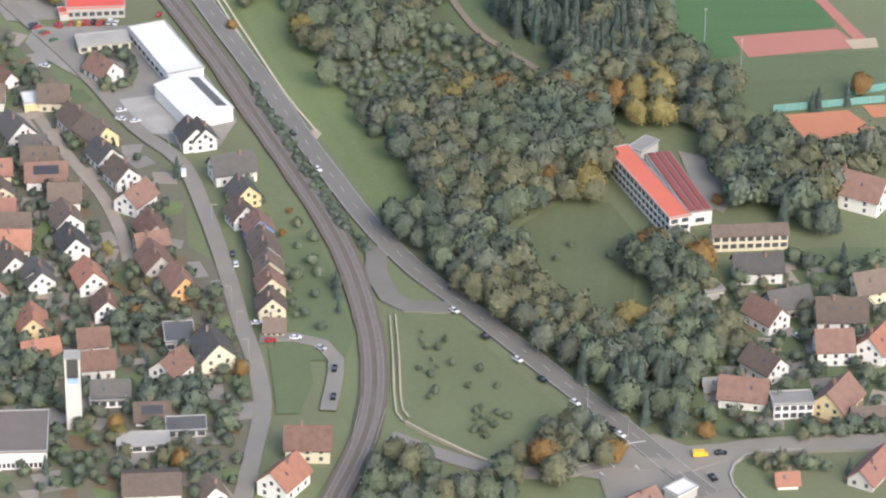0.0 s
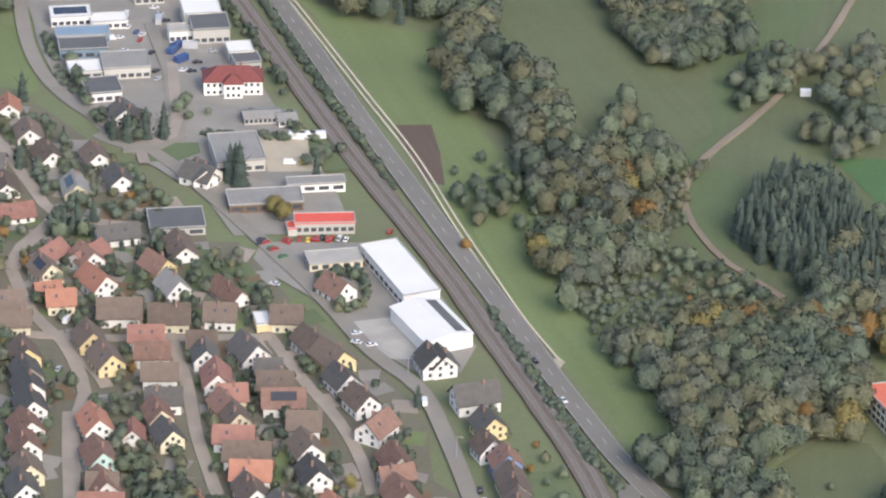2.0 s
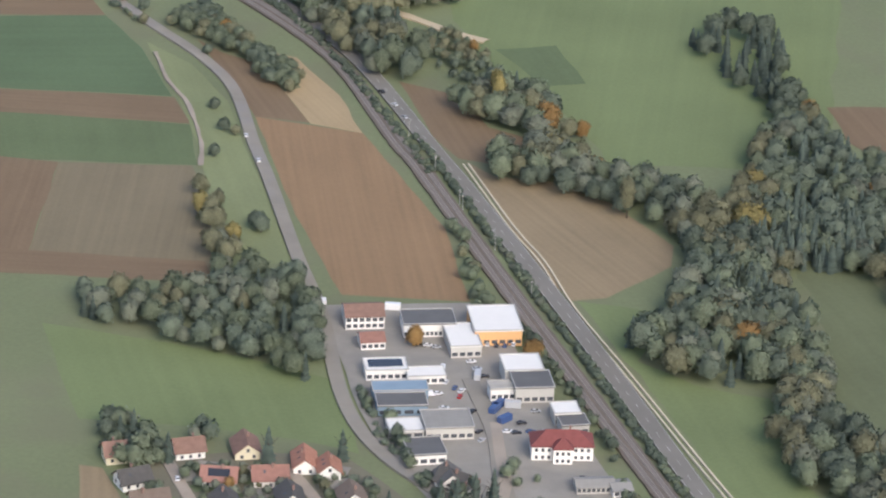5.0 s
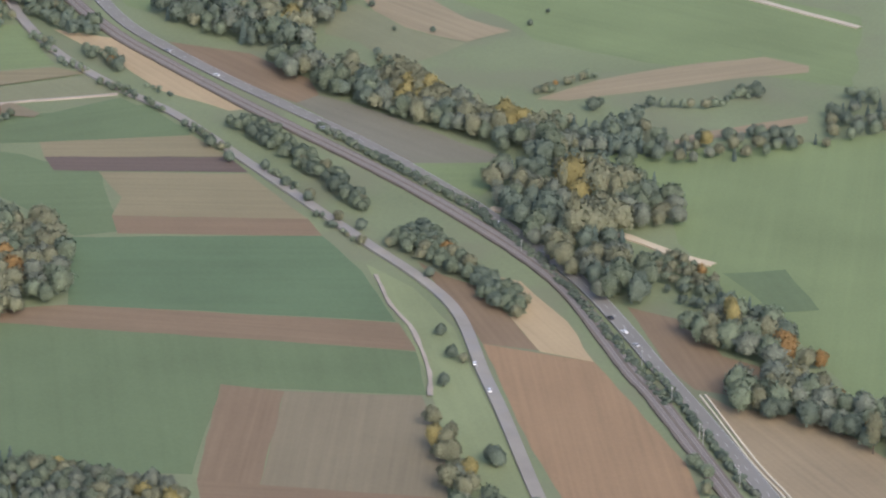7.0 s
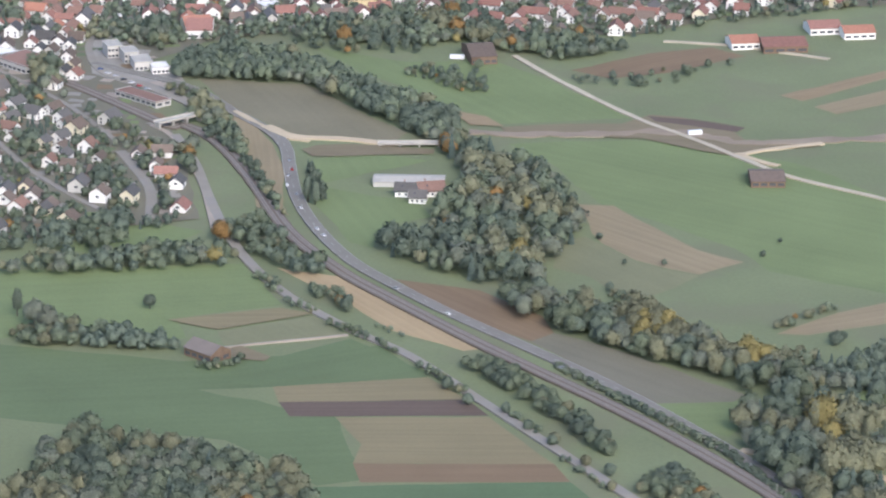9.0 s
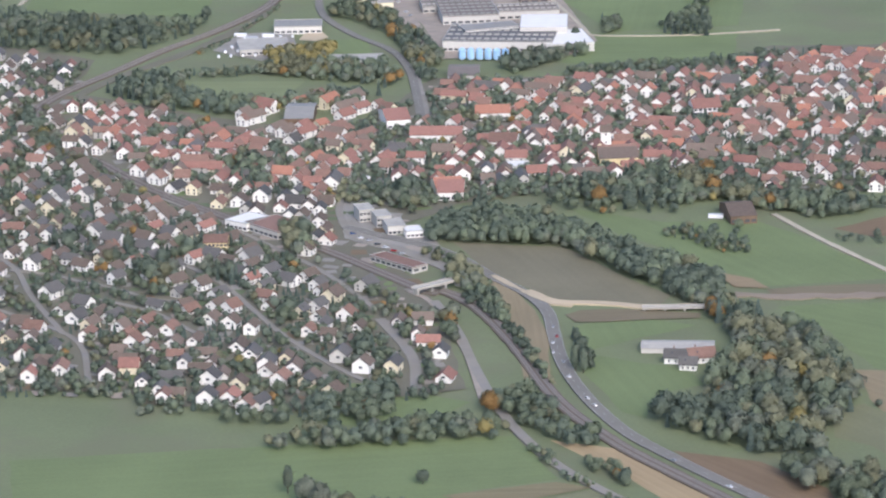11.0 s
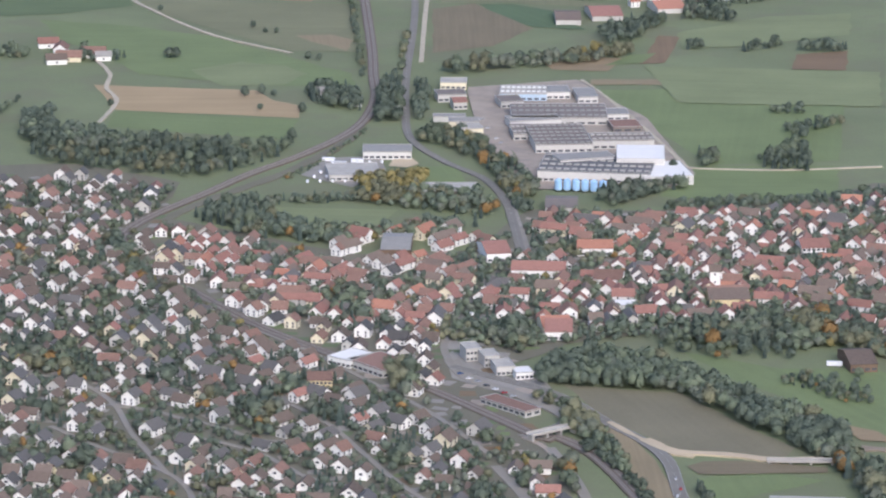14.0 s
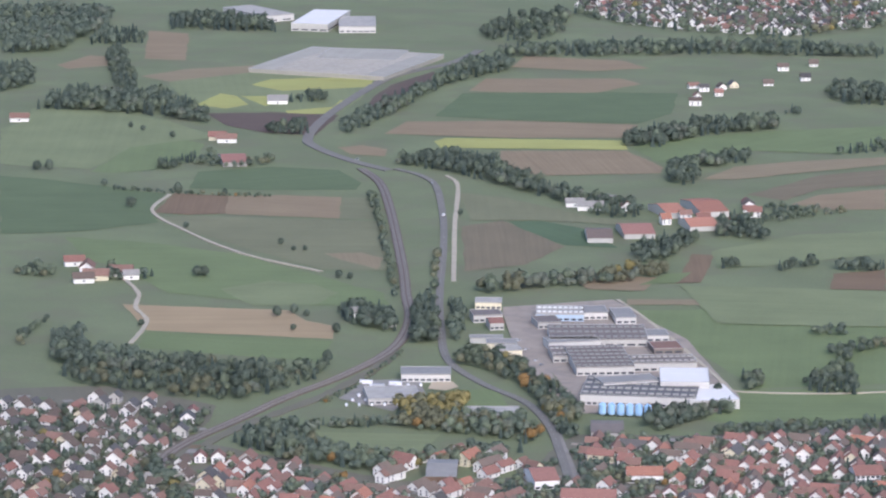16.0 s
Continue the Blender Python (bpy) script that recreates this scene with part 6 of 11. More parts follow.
hall("factory_hall_brown", "factory hall with a brown-grey roof", -783.3, 3201.7, 10.0, 71.2, 50.2, 5.6, RUSTROOF, GREYWALL, windows=9, lights=(14, 3, GREYROOF), group="town halls")
hall("factory_hall_white", "low white factory hall with windows", -798.2, 3174.4, 21.7, 39.1, 18.4, 5.6, GREYROOF, AGED_WHITE, windows=7, group="town halls")
hall("factory_hall_blue", "factory hall with a light blue roof", -820.2, 3273.5, 6.6, 35.8, 30.3, 5.6, CONCRETE, BLUEPALE, windows=7, lights=(9, 2, WHITEROOF), group="town halls")
hall("factory_shed", "white factory shed row by the yard", -772.8, 3275.0, 14.7, 15.3, 35.2, 4.9, GREYROOF, AGED_WHITE, windows=3, group="town halls")
hall("factory_shed", "grey factory shed by the yard", -740.7, 3210.8, 14.0, 16.3, 21.2, 4.9, GREYROOF, AGED_WHITE, windows=3, group="town halls")
hall("factory_shed", "rusty red factory shed by the yard", -729.8, 3173.1, 17.6, 21.3, 24.6, 4.2, RUST, RUSTROOF, windows=3, group="town halls")
hall("factory_shed", "grey factory shed by the yard", -801.7, 3137.3, 14.5, 14.7, 34.1, 4.9, RUSTROOF, GREYWALL, windows=3, lights=(4, 2, CONCRETE), group="town halls")
hall("factory_hall_north", "white factory hall with flat roof", -795.5, 3280.9, 13.4, 18.4, 24.4, 5.6, GREYROOF, AGED_WHITE, windows=4, group="town halls")
hall("factory_store", "grey factory store with flat roof", -826.6, 3242.4, 20.5, 17.7, 23.7, 4.9, RUSTROOF, GREYWALL, windows=4, group="town halls")
hall("factory_office", "row of grey factory offices", -878.9, 3299.7, 6.6, 19.9, 17.7, 5.6, CONCRETE, CREAM, windows=5, group="town halls")
hall("factory_office", "row of grey factory offices", -874.1, 3255.2, 17.9, 22.0, 19.7, 5.6, RUSTROOF, GREYWALL, windows=5, group="town halls")
hall("factory_office", "small office with a red roof", -863.5, 3229.4, 18.3, 10.5, 19.1, 5.6, RED, GREYWALL, 2.0, 3, group="town halls")
hall("factory_office", "beige office block with flat roof", -839.6, 3135.8, 21.3, 15.8, 20.0, 6.3, CONCRETE, CREAM, windows=4, group="town halls")
hall("depot", "grey depot building in the town", -886.5, 3054.7, 10.0, 34.7, 23.0, 5.6, GREYROOF, AGED_WHITE, windows=8, group="town halls")
hall("depot", "low depot hall with pale roof", -899.2, 2990.4, 15.5, 36.0, 36.9, 4.2, CONCRETE, GREYWALL, windows=8, group="town halls")
hall("school_in_town", "long school building with a flat roof", -822.0, 2942.6, 12.5, 36.5, 24.7, 5.6, CONCRETE, RUSTROOF, windows=9, group="town halls")
hall("town_barn", "brown barn with a grey roof", -830.4, 2782.6, 7.2, 18.8, 43.6, 6.3, GREYROOF, WOOD, 3.0, 4, group="town halls")
hall("station_hall", "long hall with a weathered red roof", -789.3, 2504.1, -41.4, 32.9, 24.0, 4.9, RUST, GREYWALL, windows=7, group="town halls")
hall("market_hall", "white market hall with flat roof", -809.6, 2514.8, -28.5, 17.0, 21.6, 4.9, WHITEROOF, WHITE, windows=5, group="town halls")
hall("yellow_flats", "yellow block of flats with a brown roof", -817.1, 2462.1, 7.6, 13.8, 15.7, 6.3, RUST, YELLOW, 3.0, 6, 2, group="town halls")
hall("grey_block", "grey commercial block with window rows", -742.4, 2536.2, 23.9, 9.0, 15.3, 7.7, CONCRETE, GREYWALL, windows=4, rows=2, group="town halls")
hall("grey_block", "grey commercial block with window rows", -729.7, 2525.0, 23.8, 8.9, 15.1, 7.0, CONCRETE, GREYWALL, windows=4, rows=2, group="town halls")
hall("grey_block", "grey commercial block with window rows", -719.3, 2510.2, 20.8, 10.8, 17.5, 5.6, CONCRETE, GREYWALL, windows=4, group="town halls")
hall("grey_block", "low white commercial block", -706.6, 2502.1, 21.5, 10.1, 12.5, 4.2, WHITEROOF, WHITE, windows=4, group="town halls")
hall("supermarket", "long low market with a red-brown roof", -703.6, 2436.7, -39.8, 37.8, 11.5, 3.5, RUST, GREYWALL, windows=8, group="town halls")
hall("red_barn", "barn with a wide red roof", -698.9, 2598.8, 7.5, 16.0, 32.0, 5.6, RED, WHITE, 4.0, 4, group="town halls")
hall("church_nave", "yellow church nave with a brown roof", -606.4, 2685.4, 13.8, 24.7, 25.5, 6.3, BROWN, YELLOW, 4.0, 6, group="church")
hall("white_house_row", "long white house with red roof", -564.2, 2824.2, 16.7, 18.8, 20.2, 5.6, RED, WHITE, 4.0, 6, 2, group="town halls")
hall("farm_greenhouse", "farm hall with a pale grey roof", -525.7, 2287.9, 4.4, 38.7, 15.0, 2.6, CONCRETE, GREYWALL, 1.2, 0, group="farm")
hall("farm_barn", "old farm barn with a weathered grey-brown roof", -583.8, 1987.4, -38, 19.0, 13.0, 4.2, RUSTROOF, WOOD, 3.5, 4, group="farm")
hall("field_shed", "field shed with a brown roof", -331.1, 2317.4, 7.6, 18.6, 24.1, 3.5, BROWN, WOOD, 2.5, 4, group="farm")
hall("glasshouse", "huge pale range of glasshouses", -1213.3, 4500.3, -11.9, 154.7, 172.9, 4.2, GLASSROOF, GLASSROOF, windows=0, lights=(1, 16, CONCRETE), group="glasshouses")
hall("glasshouse", "pale glasshouse range with glass roof", -1205.9, 4550.4, -0.4, 86.4, 77.3, 4.9, GLASSROOF, GLASSROOF, windows=0, group="glasshouses")
hall("far_hall", "large far hall with white roof", -1301.8, 4807.9, -1.8, 42.7, 119.2, 8.4, WHITEROOF, GREYWALL, windows=4, group="far halls")
hall("far_hall", "long far hall with pale roof", -1255.5, 4787.0, 10.7, 41.6, 84.2, 7.0, CONCRETE, AGED_WHITE, windows=6, group="far halls")
hall("far_hall", "long far hall with pale roof", -1385.2, 4855.7, -45.9, 92.7, 39.2, 7.0, CONCRETE, AGED_WHITE, windows=6, group="far halls")
hall("far_barn", "barn with a bright red roof", -755.3, 3728.8, 22.3, 25.2, 61.9, 4.9, ORRED, GREYWALL, 4.0, 0, group="far farm")
hall("far_barn", "barn with a bright red roof", -785.4, 3709.3, 27.1, 18.1, 45.2, 4.9, ORRED, GREYWALL, 4.0, 0, group="far farm")
hall("far_barn", "barn with a bright red roof", -753.0, 3652.9, 22.0, 24.7, 37.1, 4.2, ORRED, GREYWALL, 4.0, 0, group="far farm")
hall("far_barn", "barn with a weathered red roof", -802.2, 3615.2, 15.7, 26.2, 47.3, 4.2, RED, GREYWALL, 4.0, 0, group="far farm")
hall("far_barn", "white barn with a brown roof", -829.9, 3590.2, 10.3, 21.1, 44.5, 4.2, BROWN, GREYWALL, 3.0, 0, group="far farm")
hall("far_barn", "barn with a red roof", -1206.7, 3891.2, 18.1, 22.3, 45.5, 4.2, RED, GREYWALL, 3.5, 0, group="far farm")

# ---- houses of the village ----
house(-218.4, 1244.7, 120, BROWN, CREAM, 10.5, 8.8, 4.6, 4.1)
house(-216.4, 1233.5, 20, ORRED, CREAM, 8, 6, 2.6, 2.8)
house(-205.2, 1254.1, 120, RUST, WHITE, 10.5, 8.8, 4.6, 4.1)
house(-210.6, 1222.7, 10, ORRED, CREAM, 9, 8, 4.6, 3.8)
house(-200.1, 1237.4, 125, ORRED, WHITE, 13, 9, 4.6, 4.2)
house(-190.1, 1215.8, 5, BROWN, WHITE, 14, 10, 4.6, 4.7)
house(-180.7, 1250.0, 130, RUST, YELLOW, 10.5, 8.8, 4.6, 4.1)
house(-174.1, 1234.9, 120, GREYROOF, WHITE, 10.5, 8.8, 4.6, 4.1)
house(-173.3, 1212.8, 5, BROWN, CREAM, 13, 10, 4.6, 4.7)
house(-154.8, 1234.7, 125, RUST, WHITE, 15, 8, 2.6, 3.8)
house(-156.4, 1215.3, 0, BROWN, WHITE, 10, 9, 4.6, 4.2)
house(-134.2, 1215.3, 0, BROWN, CREAM, 10, 9, 4.6, 4.2)
house(-228.2, 1220.2, 10, BROWN, WHITE, 10.5, 8.8, 4.6, 4.1)
house(-223.9, 1206.8, 5, BROWN, CREAM, 10, 8, 4.6, 3.8)
house(-198.1, 1196.4, 110, BROWN, YELLOW, 10.5, 8.8, 4.6, 4.1)
house(-191.0, 1182.3, 115, BROWN, YELLOW, 12, 9, 4.6, 4.2)
house(-179.6, 1198.9, 5, RED, WHITE, 11, 8, 4.6, 3.8)
house(-176.5, 1187.2, 5, RUST, WHITE, 11, 8, 4.6, 3.8)
house(-172.7, 1173.1, 5, BROWN, WHITE, 11, 8, 4.6, 3.8)
house(-169.9, 1156.7, 5, DARK, WHITE, 11, 8, 4.6, 3.8)
house(-170.8, 1146.7, 110, RUST, CREAM, 10, 8, 4.6, 3.8)
house(-166.5, 1133.4, 115, DARK, CREAM, 10, 8, 4.6, 3.8)
house(-161.1, 1196.1, 5, BROWN, WHITE, 9, 8, 4.6, 3.8)
house(-159.1, 1187.0, 100, DARK, WHITE, 9, 8, 4.6, 3.8)
house(-145.0, 1190.5, 120, DARK, WHITE, 12, 10, 4.6, 4.7)
house(-138.0, 1179.2, 5, DARK, WHITE, 8, 7, 4.6, 3.3)
house(-154.1, 1171.7, 100, RED, WHITE, 12, 9, 4.6, 4.2)
house(-148.3, 1160.6, 8, RED, CREAM, 9, 8, 4.6, 3.8)
house(-150.2, 1154.2, 115, RUST, YELLOW, 9, 8, 4.6, 3.8)
house(-145.9, 1145.7, 110, BROWN, CREAM, 9, 8, 4.6, 3.8)
house(-145.6, 1133.5, 0, RED, WHITE, 12, 8, 4.6, 3.8)
house(-140.6, 1122.9, 0, BROWN, WHITE, 14, 9, 4.6, 4.2)
house(-138.5, 1111.2, 0, ORRED, WHITE, 12, 9, 4.6, 4.2)
house(-138.3, 1100.7, 110, DARK, WHITE, 9, 8, 4.6, 3.8)
house(-134.8, 1169.1, 0, BROWN, WHITE, 11, 9, 4.6, 4.2)
house(-131.6, 1157.9, 5, RUST, WHITE, 13, 9, 4.6, 4.2)
house(-124.0, 1143.4, 0, BROWN, WHITE, 10, 9, 4.6, 4.2)
house(-122.4, 1127.7, 110, BROWN, WHITE, 11, 9, 4.6, 4.2)
house(-119.1, 1111.2, 110, DARK, WHITE, 11, 9, 4.6, 4.2)
house(-125.5, 1198.4, 120, BROWN, WHITE, 10.5, 8.8, 4.6, 4.1)
house(-117.5, 1188.3, 125, BROWN, YELLOW, 13, 10, 4.6, 4.7)
house(-113.5, 1173.0, 120, DARK, WHITE, 10.5, 8.8, 4.6, 4.1)
house(-106.7, 1159.4, 120, BROWN, WHITE, 10.5, 8.8, 4.6, 4.1)
house(-101.0, 1142.4, 60, RUST, WHITE, 12, 9, 4.6, 4.2)
house(-94.1, 1121.0, 110, RUST, GREYWALL, 11, 9, 4.6, 4.2)
house(-93.7, 1111.6, 20, RUST, GREYWALL, 10, 8, 4.6, 3.8)
house(-190.0, 1139.3, 110, ORRED, WHITE, 12, 9, 4.6, 4.2)
house(-186.6, 1118.9, 110, RUST, MINT, 12, 9, 4.6, 4.2)
house(-183.4, 1100.3, 110, RUST, WHITE, 11, 9, 4.6, 4.2)
house(-218.0, 1184.5, 110, BROWN, YELLOW, 10.5, 8.8, 4.6, 4.1)
house(-215.7, 1171.7, 110, DARK, GREYWALL, 10.5, 8.8, 4.6, 4.1)
house(-214.0, 1162.3, 110, DARK, WHITE, 10.5, 8.8, 4.6, 4.1)
house(-211.8, 1149.8, 110, DARK, WHITE, 10.5, 8.8, 4.6, 4.1)
house(-211.3, 1136.0, 115, RUST, WHITE, 10.5, 8.8, 4.6, 4.1)
house(-210.5, 1124.6, 110, RUST, WHITE, 10.5, 8.8, 4.6, 4.1)
house(-207.9, 1109.3, 110, BROWN, CREAM, 10.5, 8.8, 4.6, 4.1)
house(-207.6, 1097.6, 110, DARK, WHITE, 10.5, 8.8, 4.6, 4.1)
house(-119.0, 1238.5, 130, RUST, WHITE, 11, 9, 3.8, 4.2)
house(-85.1, 1187.8, 110, DARK, WHITE, 10, 9, 4.6, 4.2)
house(-323.4, 1380.6, 20, RUST, CREAM)
house(-299.4, 1386.8, 20, RUST, WHITE)
house(-279.2, 1390.9, 104, RUST, CREAM, 12, 9, 3.2)
house(-257.4, 1382.3, 98, ORRED, WHITE, 13, 8, 3.2)
house(-248.2, 1377.0, 100, ORRED, WHITE, 10, 8)
house(-315.5, 1360.9, 30, DARK, WHITE, 11, 9, 3.2)
house(-307.6, 1344.8, 20, BROWN, CREAM, 13, 9, 3.2)
house(-285.6, 1366.1, 0, RED, WHITE, 12, 9, 3.2)
house(-268.1, 1368.3, 10, RED, WHITE, 12, 9)
house(-280.9, 1346.5, 112, DARK, WHITE, 11, 9, 3.2)
house(-259.4, 1352.2, 104, DARK, WHITE, 12, 9)
house(-301.0, 1327.4, 104, DARK, WHITE, 14, 9, 3.2)
house(-271.8, 1327.9, 104, RED, WHITE, 11, 9)
house(-249.4, 1329.1, 0, DARK, WHITE, 12, 9)
house(-238.2, 1356.3, 104, BROWN, WHITE, 11, 9, 3.2)
house(-229.0, 1337.5, 116, BROWN, WHITE, 12, 9, 3.2)
house(-293.3, 1310.5, 104, BROWN, WHITE, 11, 9, 3.2)
house(-286.2, 1292.5, 104, BROWN, WHITE, 12, 9, 3.2)
house(-263.4, 1308.2, 98, DARK, WHITE, 12, 9)
house(-240.8, 1310.9, 104, BROWN, WHITE, 12, 9, 3.2)
house(-215.8, 1311.0, 104, GREYROOF, CREAM, 12, 9)
house(-211.5, 1336.6, 112, BROWN, WHITE, 11, 9)
house(-201.4, 1318.5, 112, DARK, WHITE, 11, 9)
house(-254.6, 1289.2, 104, DARK, WHITE, 10, 9)
house(-234.6, 1290.1, 20, RED, WHITE, 12, 9, 3.2)
house(-277.9, 1275.2, 104, BROWN, WHITE, 14, 9, 3.2)
house(-270.2, 1255.4, 104, ORRED, CREAM, 11, 9)
house(-248.0, 1260.7, 108, BROWN, WHITE, 13, 8, 3.2)
house(-255.3, 1247.7, 112, ORRED, CREAM, 11, 9)
house(-218.7, 1258.7, 60, RED, WHITE, 11, 9)
house(-205.3, 1257.6, 60, RED, WHITE, 14, 9)
house(-197.2, 1274.9, 20, DARK, WHITE, 14, 9)
house(-174.3, 1266.6, 108, BROWN, WHITE, 15, 9, 3.2)
house(-172.2, 1325.0, 112, DARK, WHITE, 11, 9)
house(-205.3, 1374.4, 104, DARK, WHITE, 11, 9)
house(-198.6, 1367.3, 104, GREYROOF, WHITE, 8, 7, 2.5)
house(-137.3, 1098.5, 110, BROWN, WHITE, 10.5, 8.8, 4.6, 4.1)
house(-127.9, 1088.8, 110, DARK, WHITE, 10.5, 8.8, 4.6, 4.1)
house(-111.7, 1089.0, 110, ORRED, WHITE, 11, 9, 4.6, 4.2)
house(-104.9, 1071.0, 100, RUST, WHITE, 9, 8, 4.6, 3.8)
house(-91.3, 1099.3, 110, RUST, GREYWALL, 12, 10, 4.6, 4.7)
house(-83.2, 1085.9, 115, RUST, ORANGE, 11, 9, 4.6, 4.2)
house(-127.0, 1060.0, 100, ORRED, YELLOW, 10.5, 8.8, 4.6, 4.1)
house(-123.3, 1046.0, 20, ORRED, WHITE, 11, 8, 2.6, 3.8)
house(-105.0, 1036.1, 10, RUST, WHITE, 10, 8, 4.6, 3.8)
house(-107.3, 1049.8, 10, RUST, WHITE, 9, 8, 4.6, 3.8)
house(-99.8, 1021.5, 5, DARK, WHITE, 11, 9, 2.6, 4.2)
house(-82.3, 1034.2, 60, RUST, WHITE, 11, 9, 4.6, 4.2)
house(-70.1, 1043.5, 110, DARK, CREAM, 13, 11, 5.2, 5.2)
house(-56.5, 1106.1, 100, BROWN, WHITE, 7.5, 8.5, 4.7, 4.0)
house(-55.3, 1096.2, 100, BROWN, CREAM, 7.5, 8.5, 4.7, 4.0)
house(-54.2, 1085.2, 100, RUST, CREAM, 7.5, 8.5, 4.7, 4.0)
house(-53.6, 1072.4, 100, BROWN, CREAM, 7.5, 8.5, 4.7, 4.0)
house(-52.0, 1062.0, 0, BROWN, CREAM, 6, 6, 2.6, 2.8)
house(-39.2, 991.0, 0, RUST, CREAM, 13, 10, 5.2, 4.7)
house(-45.7, 972.0, 60, ORRED, WHITE, 13, 10, 4.6, 4.7)
house(-66.4, 967.2, 110, BROWN, WHITE, 8, 7, 2.6, 3.3)
house(-86.4, 1009.6, 5, BROWN, WHITE, 10, 8, 2.6, 3.8)
house(-70.4, 1164.6, 20, DARK, WHITE, 14, 10, 4.6, 4.7)
house(-65.8, 1147.2, 115, DARK, YELLOW, 9, 9, 4.3, 4.2)
house(-65.7, 1132.8, 115, BROWN, WHITE, 8, 8.5, 4.3, 4.0)
house(-59.9, 1123.0, 105, RUST, BLUE, 7.5, 9, 4.7, 4.2)
house(-58.0, 1112.4, 105, BROWN, CREAM, 7.5, 8.5, 4.7, 4.0)
house(-81.9, 1187.8, 110, DARK, WHITE, 9, 8, 4.6, 3.8)
house(100.0, 1098.9, 5, DARK, WHITE, 15, 9, 5.2, 4.2)
house(101.0, 1069.3, 130, RUST, WHITE, 12, 9, 4.6, 4.2)
house(108.1, 1077.6, 20, DARK, GREYWALL, 13, 9, 4.6, 4.2)
house(124.0, 1067.8, 0, BROWN, WHITE, 15, 11, 6.0, 5.2)
house(135.9, 1087.7, 20, BROWN, CREAM, 14, 10, 5.2, 4.7)
house(120.1, 1049.0, 5, RUST, WHITE, 11, 10, 6.0, 4.7)
house(133.8, 1051.6, 60, ORRED, WHITE, 12, 10, 4.6, 4.7)
house(98.4, 1039.0, 130, BROWN, WHITE, 12, 9, 4.6, 4.2)
house(91.0, 1022.5, 170, RUST, WHITE, 14, 10, 4.3, 4.7)
house(118.7, 1018.5, 60, RUST, YELLOW, 14, 11, 4.6, 5.2)
house(127.2, 1010.5, 5, BROWN, WHITE, 9, 8, 2.6, 3.8)
house(126.3, 982.1, 60, RED, GREYWALL, 17, 8, 2.6, 3.8)
house(100.8, 976.5, 5, ORRED, WHITE, 6, 5, 2.1, 2.3)
house(83.4, 1030.2, 10, GREYROOF, WHITE, 8, 5, 2.1, 2.3)
house(135.4, 1150.9, 150, RUST, WHITE, 22, 12, 6.0, 5.6)
house(-203.4, 1372.9, 150, DARK, WHITE, 11, 9)
house(-172.3, 1324.3, 150, DARK, WHITE, 12, 10)
house(-196.0, 1368.3, 150, GREYROOF, GREYWALL, 8, 7, 2.5)
house(-524.1, 2265.9, 0, DARK, WHITE, 12, 9)
house(-511.5, 2268.7, 20, RUST, WHITE, 14, 10)
house(-516.4, 2254.1, 0, DARK, WHITE, 9, 8)

# ---- vehicles ----
car(-51.6, 1195.0, -58, "black", "car", "on the road", 0.91)
car(-42.0, 1168.9, -58, "white", "car", "on the road", 0.91)
car(3.7, 1074.9, -50, "white", "car", "on the road", 0.91)
car(13.2, 1058.9, -50, "black", "car", "on the road", 0.91)
car(23.2, 1045.0, -50, "white", "car", "on the road", 0.91)
car(30.6, 1033.3, -50, "black", "car", "on the road", 0.91)
car(40.2, 1019.9, -50, "white", "car", "on the road", 0.91)
car(46.7, 1010.2, -50, "silver", "car", "on the road", 0.91)
car(49.5, 1006.4, -50, "black", "car", "on the road", 0.91)
car(51.6, 1003.8, -50, "black", "car", "on the road", 0.91)
car(53.2, 1001.6, -50, "white", "car", "on the road", 0.91)
car(82.4, 991.9, 5, "black", "car", "on the road", 0.91)
car(79.4, 978.2, -60, "black", "car", "on the road", 0.91)
car(-66.1, 1103.4, 95, "white", "car", "on the road", 0.91)
car(-67.5, 1110.1, 95, "black", "car", "on the road", 0.91)
car(-57.7, 1066.1, 10, "white", "car", "on the road", 0.91)
car(-53.2, 1055.4, 10, "red", "car", "on the road", 0.91)
car(-45.4, 1057.2, 5, "white", "car", "on the road", 0.91)
car(-37.3, 1051.1, -30, "silver", "car", "on the road", 0.91)
car(-32.8, 1038.6, -95, "black", "car", "on the road", 0.91)
car(-32.7, 1021.9, -95, "black", "car", "on the road", 0.91)
car(119.8, 1107.8, 20, "white", "van", "beside the houses", 0.91)
car(125.4, 1103.1, 60, "black", "car", "beside the houses", 0.91)
car(110.0, 1060.6, -60, "white", "car", "beside the houses", 0.91)
car(-86.6, 1164.8, 95, "white", "van", "beside the houses", 0.91)
car(-207.7, 1213.5, 80, "white", "van", "beside the houses", 0.91)
car(-206.4, 1180.0, 80, "silver", "car", "beside the houses", 0.91)
car(-110.7, 1204.5, 160, "white", "car", "beside the houses", 0.91)
car(-140.4, 1244.7, 160, "white", "car", "beside the houses", 0.91)
car(-300.4, 1365.3, 100, "white", "car", "beside the houses", 0.91)
car(-262.1, 1281.0, 60, "white", "car", "beside the houses", 0.91)
car(-288.2, 1266.4, 5, "white", "car", "beside the houses", 0.91)
car(-264.1, 1525.5, 100, "white", "van", "beside the houses", 0.91)
car(-305.5, 1669.7, 100, "white", "car", "on the road", 0.91)
car(-260.9, 1759.1, 130, "black", "car", "on the road", 0.91)
car(-254.0, 1743.9, 130, "white", "car", "on the road", 0.91)
car(-248.5, 1729.4, 130, "silver", "car", "on the road", 0.91)
car(-318.6, 1869.8, 135, "white", "car", "on the road", 0.91)
car(-477.2, 2063.4, 140, "white", "car", "on the road", 0.91)
